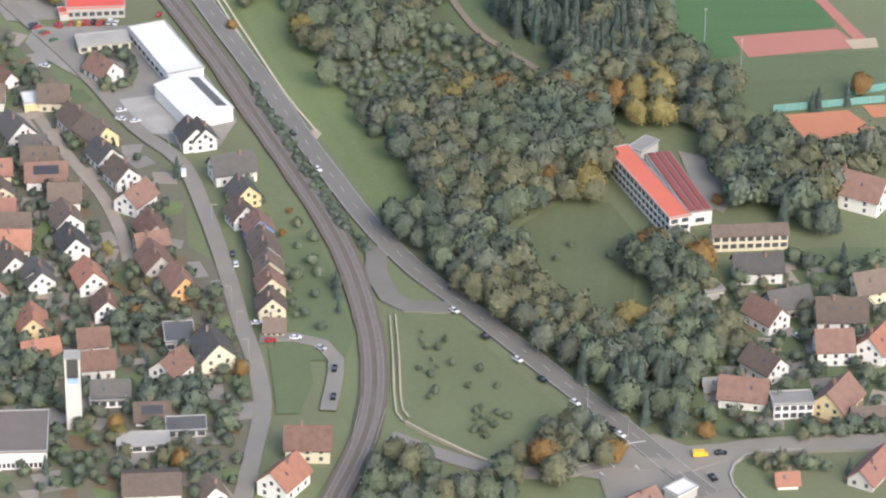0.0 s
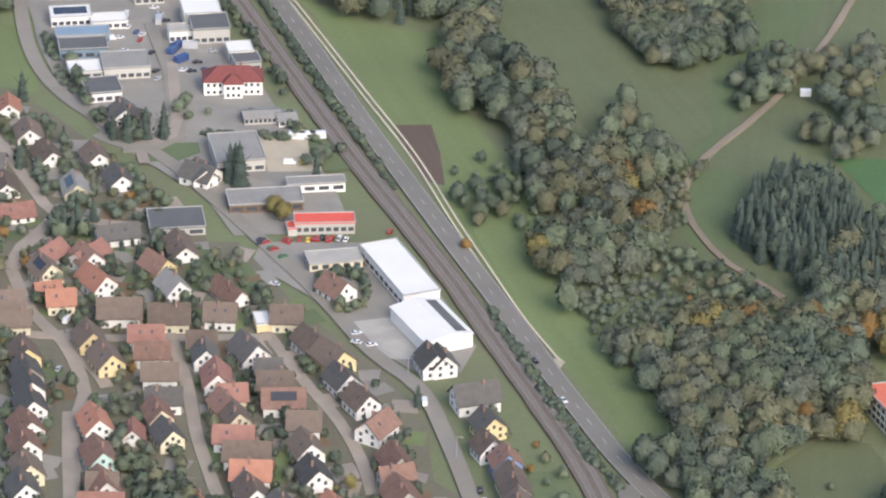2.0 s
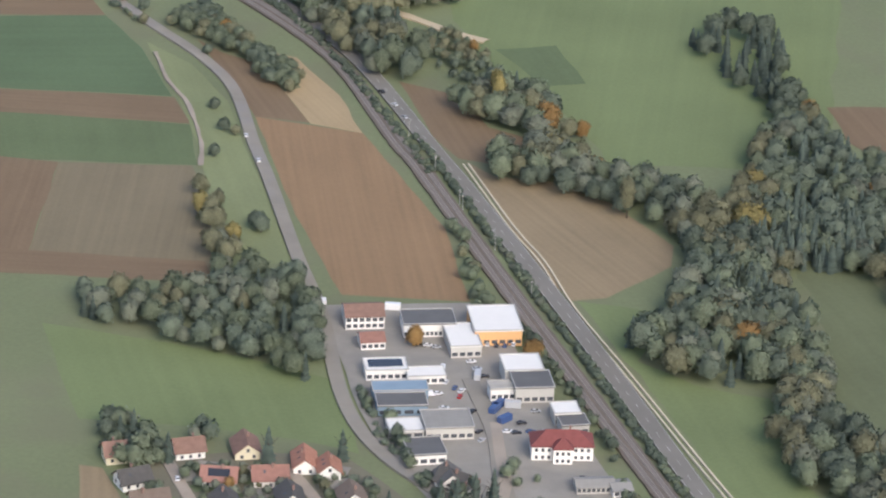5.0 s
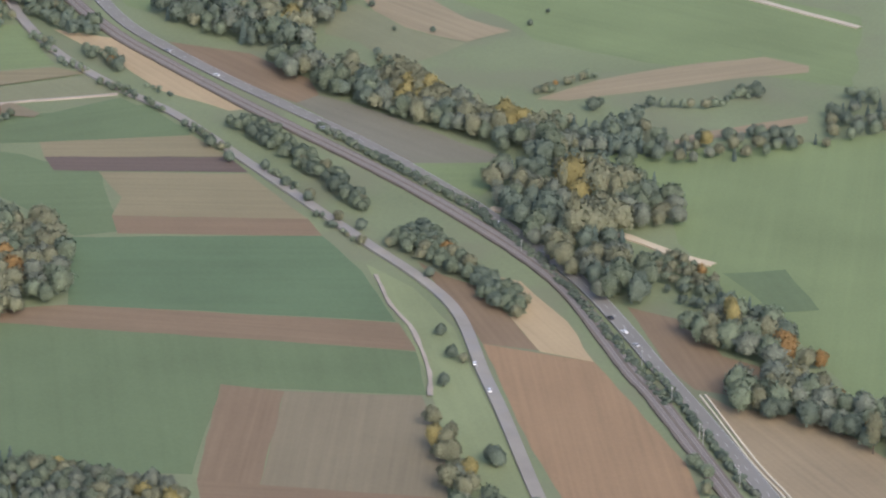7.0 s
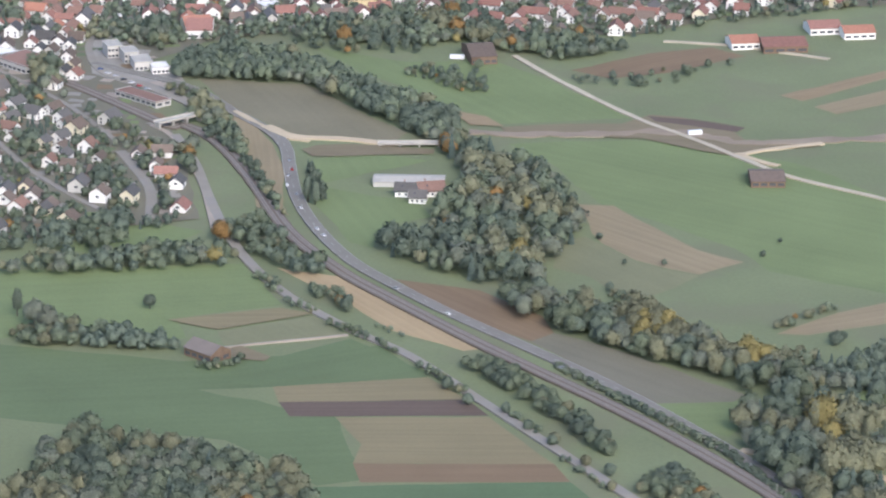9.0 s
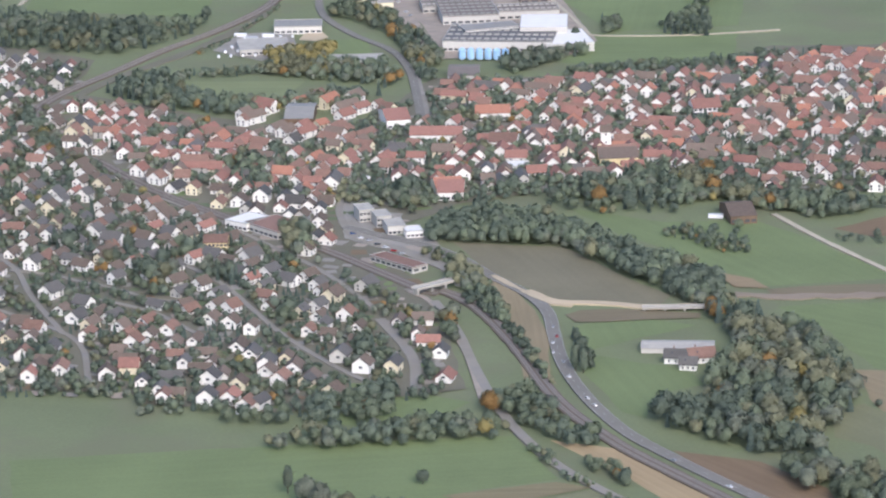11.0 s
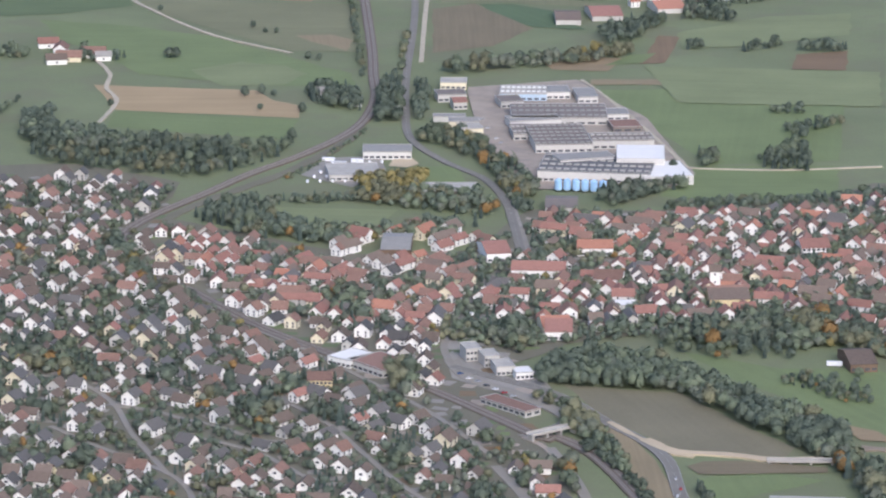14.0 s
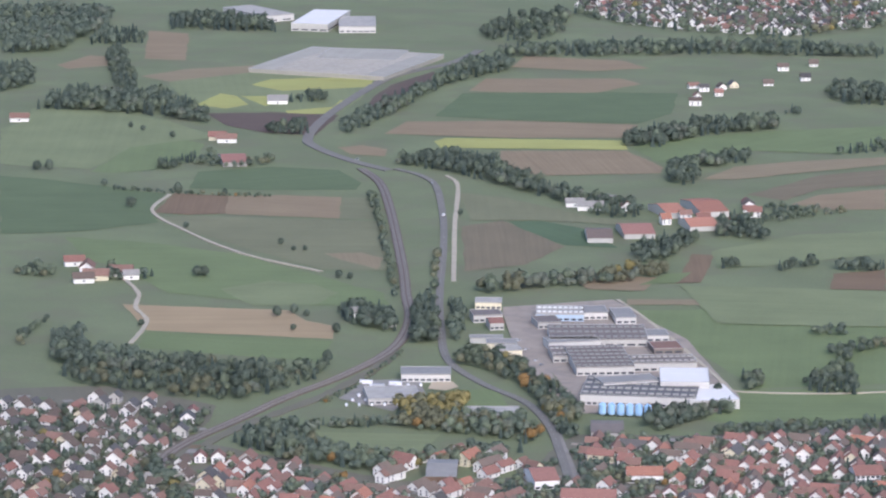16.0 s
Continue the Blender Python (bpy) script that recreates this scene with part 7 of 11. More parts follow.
car(-413.8, 1989.6, 140, "silver", "car", "on the road", 0.91)
car(-314.1, 1698.6, 100, "white", "car", "on the works yard", 0.48)
car(-214.5, 1448.9, 20, "white", "car", "on the works yard", 0.48)
car(-214.1, 1471.2, 90, "white", "van", "on the works yard", 0.48)
car(-205.9, 1452.6, 60, "white", "car", "on the works yard", 0.48)
car(-200.8, 1435.5, 60, "black", "car", "on the works yard", 0.48)
car(-182.5, 1427.9, 20, "black", "car", "on the works yard", 0.48)
car(-177.9, 1438.5, 10, "silver", "car", "on the works yard", 0.48)
car(-597.6, 2320.2, 95, "silver", "car", "on the road", 0.91)
car(-593.5, 2290.5, 95, "white", "car", "on the road", 0.91)
car(-583.2, 2255.9, 100, "silver", "car", "on the road", 0.91)
car(-557.6, 2183.6, 125, "white", "car", "on the road", 0.91)
car(-757.5, 2629.5, 140, "white", "van", "on the road", 0.91)
car(-508.0, 2099.7, 140, "silver", "car", "on the road", 0.91)
car(-972.6, 3662.0, 90, "white", "van", "on the road", 0.91)
car(-1007.4, 3813.0, 100, "white", "car", "on the road", 0.91)
car(-1095.9, 3922.1, 160, "white", "car", "on the road", 0.91)
car(-132.8, 1342.1, 5, "white", "van", "on the gravel yard", 0.48)
car(-135.7, 1341.7, 5, "yellow", "van", "on the gravel yard", 0.48)
car(-141.6, 1341.0, 5, "white", "van", "on the gravel yard", 0.48)
car(-217.6, 1447.5, 10, "white", "van", "on the gravel yard", 0.48)
car(-139.1, 1279.1, 70, "red", "car", "in the machine yard", 0.48)
car(-137.6, 1277.9, 80, "red", "car", "in the machine yard", 0.48)
car(-134.2, 1279.9, 90, "red", "car", "in the machine yard", 0.48)
car(-131.2, 1279.6, 90, "yellow", "car", "in the machine yard", 0.48)
car(-127.9, 1280.3, 90, "red", "car", "in the machine yard", 0.48)
car(-124.4, 1280.1, 90, "red", "car", "in the machine yard", 0.48)
car(-120.5, 1281.2, 80, "silver", "car", "in the machine yard", 0.48)
car(-118.1, 1280.9, 80, "white", "car", "in the machine yard", 0.48)
car(-103.1, 1288.1, 80, "red", "car", "in the machine yard", 0.48)
car(-143.5, 1272.2, 40, "green", "car", "in the machine yard", 0.48)
car(-145.8, 1276.5, 40, "red", "car", "in the machine yard", 0.48)
car(-147.5, 1278.5, 40, "black", "car", "in the machine yard", 0.48)

# ---- single trees ----
tree(-342.9, 1797.6, 0.57, "round", "dark", 75, "along the country road")
tree(-331.4, 1729.7, 0.60, "round", "dark", 26, "along the country road")
tree(-324.3, 1704.9, 0.62, "round", "dark", 12, "along the country road")
tree(-352.6, 1856.9, 0.64, "round", "dark", 81, "along the country road")
tree(-379.2, 1852.3, 0.67, "round", "dark", 25, "along the country road")
tree(-433.3, 1925.8, 0.57, "round", "dark", 88, "along the country road")
tree(-421.1, 1905.1, 0.60, "round", "dark", 70, "along the country road")
tree(-408.0, 1885.9, 0.62, "round", "dark", 86, "along the country road")
tree(-464.2, 1955.4, 0.64, "round", "dark", 39, "along the country road")
tree(-452.1, 1934.9, 0.67, "round", "dark", 6, "along the country road")
tree(-296.8, 1601.0, 0.57, "round", "dark", 73, "along the country road")
tree(-324.8, 1673.3, 0.60, "round", "dark", 54, "along the country road")
tree(-319.0, 1699.6, 0.55, "round", "olive", 65, "along the country road")
tree(-364.2, 1832.8, 0.58, "round", "olive", 17, "along the country road")
tree(-356.2, 1841.6, 0.60, "round", "olive", 58, "along the country road")
tree(-390.7, 1862.1, 0.62, "round", "olive", 21, "along the country road")
tree(-407.1, 1888.8, 0.65, "round", "olive", 21, "along the country road")
tree(-377.1, 1834.3, 0.55, "round", "olive", 50, "along the country road")
tree(-296.2, 1594.5, 0.87, "round", "dark", 66, "on the verge")
tree(-298.4, 1597.3, 0.91, "round", "dark", 5, "on the verge")
tree(8.5, 1219.3, 1.24, "round", "yellow", 43, "in the river wood")
tree(5.5, 1214.9, 1.30, "round", "yellow", 45, "in the river wood")
tree(25.0, 1140.9, 1.10, "round", "orange", 92, "in the river wood")
tree(40.7, 1221.7, 1.15, "round", "orange", 34, "in the river wood")
tree(50.0, 1206.8, 1.20, "round", "orange", 31, "in the river wood")
tree(82.1, 1102.0, 1.25, "round", "orange", 12, "in the river wood")
tree(66.2, 1109.1, 1.30, "round", "orange", 41, "in the river wood")
tree(-149.8, 1644.4, 0.87, "round", "orange", 51, "at the wood edge")
tree(-164.2, 1676.9, 0.91, "round", "orange", 1, "at the wood edge")
tree(-180.7, 1484.2, 0.95, "round", "orange", 1, "at the wood edge")
tree(-46.7, 1667.2, 0.99, "round", "orange", 76, "at the wood edge")
tree(-226.3, 1491.2, 0.83, "round", "orange", 74, "on the works yard")
tree(-116.6, 1629.1, 1.24, "round", "olive", 83, "at the wood edge")
tree(-111.8, 1623.5, 1.30, "round", "olive", 39, "at the wood edge")
tree(-113.5, 1586.5, 1.35, "round", "olive", 29, "at the wood edge")
tree(-107.9, 1590.3, 1.40, "round", "olive", 5, "at the wood edge")
tree(-104.3, 1578.9, 1.46, "round", "olive", 33, "at the wood edge")
tree(-86.0, 1452.1, 1.24, "round", "olive", 52, "at the wood edge")
tree(-75.4, 1463.8, 1.30, "round", "olive", 91, "at the wood edge")
tree(-79.7, 1447.9, 1.35, "round", "olive", 78, "at the wood edge")
tree(-59.3, 1411.0, 1.40, "round", "olive", 82, "at the wood edge")
tree(-49.7, 1383.8, 1.46, "round", "olive", 7, "at the wood edge")
tree(-209.6, 1753.0, 1.20, "poplar", "yellow", 21, "at the wood edge")
tree(-208.1, 1746.4, 1.25, "poplar", "yellow", 66, "at the wood edge")
tree(-291.2, 1909.9, 1.24, "poplar", "olive", 27, "at the wood edge")
tree(-283.9, 1919.4, 1.30, "poplar", "olive", 33, "at the wood edge")
tree(-275.1, 1908.7, 1.35, "poplar", "olive", 64, "at the wood edge")
tree(-266.5, 1898.1, 1.40, "poplar", "olive", 95, "at the wood edge")
tree(-283.2, 1855.6, 1.46, "poplar", "olive", 8, "at the wood edge")
tree(-268.3, 1866.0, 1.24, "poplar", "olive", 30, "at the wood edge")
tree(-149.3, 1631.1, 1.30, "poplar", "olive", 1, "at the wood edge")
tree(-170.9, 1718.8, 0.83, "round", "orange", 22, "at the wood edge")
tree(-162.0, 1675.6, 0.86, "round", "orange", 46, "at the wood edge")
tree(-149.1, 1647.2, 0.90, "round", "orange", 93, "at the wood edge")
tree(-192.1, 1748.5, 0.94, "round", "orange", 56, "at the wood edge")
tree(-513.6, 2357.4, 1.01, "round", "orange", 52, "by the road")
tree(-510.6, 2346.1, 1.06, "round", "orange", 0, "by the road")
tree(-553.6, 2626.5, 1.10, "round", "orange", 90, "by the road")
tree(-604.6, 2580.9, 1.14, "round", "orange", 64, "by the road")
tree(-610.1, 2170.9, 1.19, "round", "orange", 31, "by the road")
tree(-676.8, 2024.4, 1.29, "round", "grey", 92, "by the meadow")
tree(-667.2, 2012.5, 1.34, "round", "grey", 88, "by the meadow")
tree(-687.8, 2035.1, 1.01, "poplar", "dark", 61, "by the meadow")
tree(-575.5, 2246.2, 1.06, "poplar", "dark", 71, "by the meadow")
tree(-570.7, 2241.4, 1.10, "poplar", "dark", 70, "by the meadow")
tree(-625.2, 2055.6, 0.74, "round", "dark", 57, "in the meadow")
tree(-628.6, 2015.3, 0.77, "round", "dark", 16, "in the meadow")
tree(-285.3, 2043.4, 0.80, "round", "dark", 91, "in the meadow")
tree(-416.0, 2506.9, 0.83, "round", "dark", 96, "in the meadow")
tree(-88.7, 1163.6, 0.69, "conifer", "needle", 60, "beside the houses")
tree(-131.2, 1328.8, 0.72, "conifer", "needle", 49, "beside the houses")
tree(-188.8, 1358.4, 0.75, "conifer", "needle", 29, "beside the houses")
tree(-196.7, 1365.2, 0.78, "conifer", "needle", 60, "beside the houses")
tree(-207.3, 1357.1, 0.81, "conifer", "needle", 78, "beside the houses")
tree(-161.8, 1325.2, 1.15, "conifer", "needle", 42, "beside the houses")
tree(-159.9, 1327.6, 1.20, "conifer", "needle", 10, "beside the houses")
tree(-158.0, 1320.7, 1.25, "conifer", "needle", 74, "beside the houses")
tree(-201.5, 1355.2, 0.92, "conifer", "needle", 38, "beside the houses")
tree(-195.3, 1358.3, 0.96, "conifer", "needle", 63, "beside the houses")
tree(-189.1, 1361.4, 1.00, "conifer", "needle", 88, "beside the houses")
tree(-160.2, 1327.0, 1.04, "conifer", "needle", 58, "beside the houses")
tree(-270.4, 1383.7, 1.08, "conifer", "needle", 87, "beside the houses")
tree(-244.5, 1389.4, 0.92, "conifer", "needle", 22, "beside the houses")
tree(-305.5, 1379.3, 0.96, "conifer", "needle", 26, "beside the houses")
tree(-144.4, 1299.6, 0.74, "round", "yellow", 69, "beside the shop")
tree(-141.1, 1294.5, 0.77, "round", "yellow", 89, "beside the shop")
tree(-33.7, 1088.0, 0.55, "conifer", "needle", 9, "in the gardens")
tree(-32.6, 1082.6, 0.58, "conifer", "needle", 59, "in the gardens")
tree(139.3, 1221.2, 0.60, "conifer", "needle", 2, "in the gardens")
tree(126.9, 1217.5, 0.62, "conifer", "needle", 61, "in the gardens")
tree(128.9, 1217.6, 0.65, "conifer", "needle", 34, "in the gardens")
tree(144.7, 1228.3, 0.92, "round", "orange", 53, "by the sports lawn")
tree(49.3, 1254.2, 1.01, "bare", "grey", 45, "in the river wood")
tree(62.8, 1214.6, 1.06, "bare", "grey", 78, "in the river wood")
tree(57.0, 1216.7, 1.10, "bare", "grey", 57, "in the river wood")
tree(-76.3, 1277.5, 0.46, "round", "orange", 0, "by the path")
tree(90.3, 1148.0, 0.48, "round", "orange", 25, "by the path")
tree(81.7, 1061.6, 1.01, "round", "olive", 3, "by the houses")
tree(87.6, 1056.5, 1.06, "round", "olive", 69, "by the houses")
tree(91.5, 1049.6, 1.10, "round", "olive", 70, "by the houses")
tree(84.8, 1052.9, 1.14, "round", "olive", 71, "by the houses")
tree(78.6, 1001.9, 0.64, "round", "orange", 96, "by the houses")
tree(-96.7, 1002.3, 0.67, "round", "orange", 46, "by the houses")
tree(-76.1, 982.1, 0.70, "round", "orange", 43, "by the houses")
tree(8.2, 1029.5, 0.25, "round", "green", 88, "in the orchard")
tree(11.6, 1016.4, 0.26, "round", "green", 74, "in the orchard")
tree(15.8, 1006.7, 0.27, "round", "green", 85, "in the orchard")
tree(13.2, 1000.3, 0.28, "round", "green", 0, "in the orchard")
tree(3.1, 1042.9, 0.29, "round", "green", 32, "in the orchard")
tree(-3.7, 1022.7, 0.25, "round", "green", 6, "in the orchard")
tree(16.8, 1029.7, 0.26, "round", "green", 50, "in the orchard")
tree(-2.0, 1026.0, 0.27, "round", "green", 66, "in the orchard")
tree(11.7, 1039.7, 0.28, "round", "green", 4, "in the orchard")
tree(1.3, 1056.6, 0.29, "round", "green", 19, "in the orchard")
tree(-2.9, 1035.7, 0.28, "round", "green", 1, "in the orchard")
tree(41.2, 1118.5, 0.29, "round", "green", 31, "in the orchard")
tree(36.5, 1109.0, 0.30, "round", "green", 75, "in the orchard")
tree(53.7, 1111.2, 0.31, "round", "green", 56, "in the orchard")
far_wood("woodland", "dense autumn trees in the small wood", 7.6, 0.94, MIXED, [(-638.9, 1785.7), (-569.8, 1842.7), (-519.8, 1826.9), (-499.7, 1787.6), (-494.0, 1742.9), (-518.0, 1715.3), (-602.0, 1662.3)], 94, True)
far_wood("woodland", "dense trees behind the works", 5.8, 0.73, MIXED, [(-554.0, 1562.5), (-488.1, 1567.5), (-446.3, 1557.5), (-426.1, 1555.2), (-410.4, 1538.8), (-408.4, 1525.9), (-540.0, 1505.2)], 95, True)
far_wood("woodland", "dense autumn trees round the school", 6.5, 0.81, MIXED, [(59.0, 1109.3), (76.1, 1124.7), (84.6, 1113.5), (84.6, 1080.4), (73.8, 1076.6), (61.8, 1087.2)], 96, True)
far_wood("woodland", "dense autumn trees by the sports ground", 6.8, 0.89, MIXED, [(98.0, 1184.7), (113.8, 1193.3), (127.9, 1177.0), (148.9, 1183.6), (147.2, 1165.2), (130.0, 1156.9), (127.4, 1125.6), (116.7, 1129.2), (101.4, 1148.4), (89.8, 1140.4), (89.2, 1164.1)], 97, True)
far_wood("woodland", "trees along the meadow path", 5.4, 0.89, MIXED, [(-22.7, 1473.2), (2.0, 1491.9), (30.6, 1482.7), (29.5, 1455.0), (9.2, 1432.1), (-10.1, 1436.1)], 98, True)
far_wood("woodland", "trees along the meadow path", 6.5, 0.69, MIXED, [(22.0, 1427.8), (44.8, 1456.1), (57.0, 1440.8), (42.8, 1413.6), (29.4, 1397.3), (20.7, 1391.7)], 99, True)
far_wood("woodland", "trees by the garden plots", 8, 0.8, MIXED, [(53.3, 1451.3), (82.0, 1464.2), (75.8, 1375.6), (56.1, 1350.0), (44.3, 1358.8), (40.8, 1373.2), (56.5, 1394.2), (54.0, 1424.8)], 100, True)
far_wood("woodland", "shrubs on the pasture", 7, 0.6, SHRUBS, [(-81.5, 1314.2), (-65.7, 1333.3), (-60.0, 1303.3), (-75.5, 1293.3), (-83.3, 1303.2)], 101, True)
far_wood("woodland", "shrubs along the railway by the works", 6, 0.55, SHRUBS, [(-221.5, 1607.8), (-208.1, 1535.8), (-190.5, 1504.8), (-196.7, 1531.7), (-209.2, 1582.2), (-218.3, 1611.4)], 102, True)
hall("farmhouse", "barn with an orange roof", -359.1, 2611.7, 16.7, 17.6, 19.2, 4.2, ORRED, WHITE, 3.0, 4, group="far farm")
hall("farmhouse", "barn with a red roof", -334.4, 2609.6, 13.4, 27.7, 24.9, 4.2, RED, WOOD, 3.0, 4, group="far farm")
hall("farmhouse", "barn with a red roof", -310.8, 2655.5, 15.9, 20.1, 19.9, 4.2, RED, WHITE, 3.0, 4, group="far farm")
hall("farmhouse", "barn with a red roof", -289.0, 2645.5, 15.8, 20.0, 16.9, 4.2, ORRED, WHITE, 3.0, 4, group="far farm")
hall("farmhouse", "old farm with a brown roof", -518.2, 2561.7, 17.5, 15.8, 33.9, 4.9, BROWN, WOOD, 4.0, 4, group="far farm")
field("market_yard", "grey paved yard in the town", PAVING, [(-766.8, 2578.8), (-753.7, 2593.9), (-724.0, 2520.0), (-693.7, 2499.2), (-676.8, 2453.3), (-707.6, 2461.0), (-746.1, 2492.2)], 0.5)
field("depot_yard", "grey paved depot yard", PAVING, [(-935.5, 2983.4), (-926.6, 3039.9), (-891.7, 3053.6), (-878.9, 3008.6), (-892.5, 2952.9)], 0.5)
field("factory_yard", "grey paved factory yard", LANE, [(-867.5, 3301.9), (-788.5, 3344.5), (-751.6, 3271.8), (-717.8, 3212.6), (-688.9, 3116.3), (-662.8, 3034.9), (-673.4, 2988.7), (-766.4, 2968.4), (-793.9, 3065.4), (-833.4, 3178.4)], 0.5)
field("works_lawn", "mown lawn by the loop street", land("lawn", 34), [(-194.9, 1349.3), (-185.0, 1356.0), (-176.1, 1357.1), (-174.6, 1348.3), (-182.0, 1340.7), (-192.8, 1339.4)], 0.4)
field("works_lawn_two", "mown lawn by the railway", land("lawn", 110), [(-133.2, 1355.7), (-128.4, 1362.1), (-119.2, 1337.5), (-132.6, 1338.0)], 0.4)
field("gravel_yard", "pale gravel yard", GRAVEL, [(-154.4, 1362.1), (-136.4, 1362.9), (-134.9, 1348.7), (-149.6, 1344.7)], 0.4)
road("slip_loop", "grey loop road below the railway", "road", 5, STREET, [(-56.5, 1058.4), (-46.0, 1058.6), (-37.1, 1054.6), (-32.5, 1045.1), (-32.9, 1028.2), (-34.2, 1015.0)], 0.862, 0)
field("school_yard", "grey paved school yard", PAVING, [(79.2, 1185.7), (88.5, 1181.7), (96.3, 1153.7), (91.9, 1141.9), (84.9, 1149.5)], 0.4)
field("junction_paving", "wide asphalt junction", STREET, [(36.3, 981.3), (44.7, 986.4), (53.3, 993.5), (56.5, 998.6), (63.7, 1003.8), (72.6, 996.9), (92.1, 999.8), (92.0, 994.1), (86.8, 987.1), (85.1, 979.0), (87.1, 968.3), (68.0, 951.6), (48.9, 961.7), (46.4, 977.8)], 0.2)
field("town_square", "grey paved town street", PAVING, [(-783.9, 2940.0), (-778.0, 2940.8), (-746.7, 2804.6), (-751.7, 2788.4)], 0.3)

# ---- hedges, bushes and strips of the middle valley ----
field("barn_strip", "tan stubble strip by the barn", land("strip", 10), [(-613.0, 2038.1), (-561.1, 2063.9), (-543.2, 2057.1), (-585.8, 2026.5)], 0.8)
road("barn_lane", "pale lane to the barn", "road", 1.8, LANE, [(-578.6, 2000.4), (-563.4, 2008.0), (-542.8, 2017.0), (-521.6, 2026.9)], 0.8, 0.3)
field("rubble_patch", "pale rubble beside the barn", land("umber", 10), [(-576.1, 1998.2), (-571.1, 2004.6), (-553.7, 1990.1), (-555.4, 1983.3), (-570.6, 1984.9)], 1.5)
far_wood("hedge_row", "low shrubs beside the barn", 4.5, 0.35, SHRUBS, [(-587.5, 1972.5), (-569.8, 1980.1), (-564.2, 1987.2), (-563.9, 1977.5), (-580.8, 1965.2)], 301)
field("site_earth", "bare brown earth of a road building site", land("umber", 5), [(-487.8, 2405.6), (-451.4, 2417.9), (-419.2, 2422.5), (-404.3, 2443.5), (-387.8, 2441.6), (-367.6, 2429.3), (-353.9, 2413.0), (-340.0, 2385.3), (-308.5, 2396.8), (-302.0, 2390.6), (-339.5, 2373.9), (-351.8, 2364.6), (-384.3, 2380.5), (-404.3, 2393.4), (-433.3, 2395.0), (-480.8, 2385.1)], 2)
field("site_spoil", "dark spoil along the building site", land("ploughdark", 8), [(-405.8, 2440.9), (-377.8, 2436.7), (-347.9, 2423.1), (-352.3, 2413.1), (-377.0, 2422.3), (-400.1, 2429.4)], 1.5)
field("site_strip", "brown strip by the river trees", land("soil", 30), [(-517.4, 2437.4), (-498.2, 2427.3), (-486.4, 2408.1), (-506.0, 2408.4)], 1.5)
road("site_track", "pale sandy site track", "road", 4, SAND, [(-350.4, 2369.3), (-338.9, 2357.0), (-325.4, 2347.3)], 0.8, 0.6)
road("site_track_two", "pale sandy site track", "road", 4, SAND, [(-347.1, 2367.4), (-336.5, 2377.7), (-320.9, 2386.3), (-302.2, 2396.4)], 0.81, 0.6)
road("farm_lane", "pale lane to the farm", "road", 3.5, GRAVEL, [(-408.4, 2615.1), (-390.8, 2614.2), (-362.7, 2610.2), (-345.0, 2602.5), (-304.4, 2585.0)], 0.8, 0.3)
field("slope_soil", "brown strip on the slope", land("soil", 20), [(-324.9, 2494.1), (-303.1, 2524.5), (-302.8, 2514.2), (-317.6, 2492.4)], 0.8)
far_wood("hedge_row", "low dark hedge on the slope", 4.5, 0.42, SHRUBS, [(-316.3, 2066.5), (-301.5, 2080.3), (-288.4, 2100.6), (-286.4, 2096.2), (-301.0, 2073.0), (-314.5, 2061.3)], 302)
far_wood("hedge_row", "bushes along the field edge", 5, 0.5, SHRUBS, [(-259.0, 2058.5), (-243.4, 2056.7), (-223.8, 2063.9), (-215.6, 2076.3), (-201.0, 2084.5), (-200.9, 2079.0), (-215.4, 2067.2), (-223.6, 2056.6), (-243.1, 2049.6), (-257.3, 2052.4)], 303)
far_wood("copse", "dark copse by the brook", 6, 0.8, DARKWOOD, [(-278.1, 1972.1), (-277.8, 1990.7), (-268.6, 1999.2), (-257.4, 1994.3), (-253.3, 1976.4), (-264.2, 1966.1)], 304, True)
tree(-212.3, 2078.8, 0.75, "round", "dark", 31, "on the slope")
tree(-204.9, 2080.1, 0.85, "round", "dark", 32, "on the slope")
tree(-282.0, 2049.8, 0.50, "round", "dark", 33, "on the slope")
tree(-230.1, 1999.2, 0.80, "round", "dark", 34, "on the slope")
tree(-217.2, 2008.3, 0.80, "round", "dark", 35, "on the slope")
tree(-205.2, 2014.8, 0.75, "round", "dark", 36, "on the slope")
tree(-190.6, 2017.3, 0.60, "round", "dark", 37, "on the slope")
tree(-400.7, 2112.8, 0.50, "round", "dark", 38, "on the slope")
tree(-393.2, 2102.6, 0.40, "round", "dark", 39, "on the slope")
tree(-385.8, 2102.0, 0.40, "round", "dark", 40, "on the slope")
far_wood("hedge_row", "scrub along the white track", 6, 0.5, SHRUBS, [(-254.9, 1838.4), (-236.1, 1841.3), (-218.1, 1819.3), (-210.0, 1782.8), (-226.8, 1773.5), (-239.7, 1798.6)], 305)
far_wood("hedge_row", "shrubs in the straw field", 5, 0.5, SHRUBS, [(-550.3, 2090.9), (-539.3, 2097.9), (-523.4, 2067.3), (-524.6, 2060.0), (-535.6, 2072.8), (-546.7, 2080.4)], 306)
tree(-527.9, 2063.1, 0.75, "round", "dark", 3, "in the straw field")
tree(-532.8, 2073.2, 0.60, "round", "orange", 5, "in the straw field")
far_wood("hedge_row", "low dark hedge in the straw field", 3.5, 0.3, SHRUBS, [(-511.4, 2042.3), (-499.2, 2035.2), (-493.1, 2030.9), (-493.7, 2027.4), (-501.5, 2031.5), (-510.7, 2037.2)], 307)
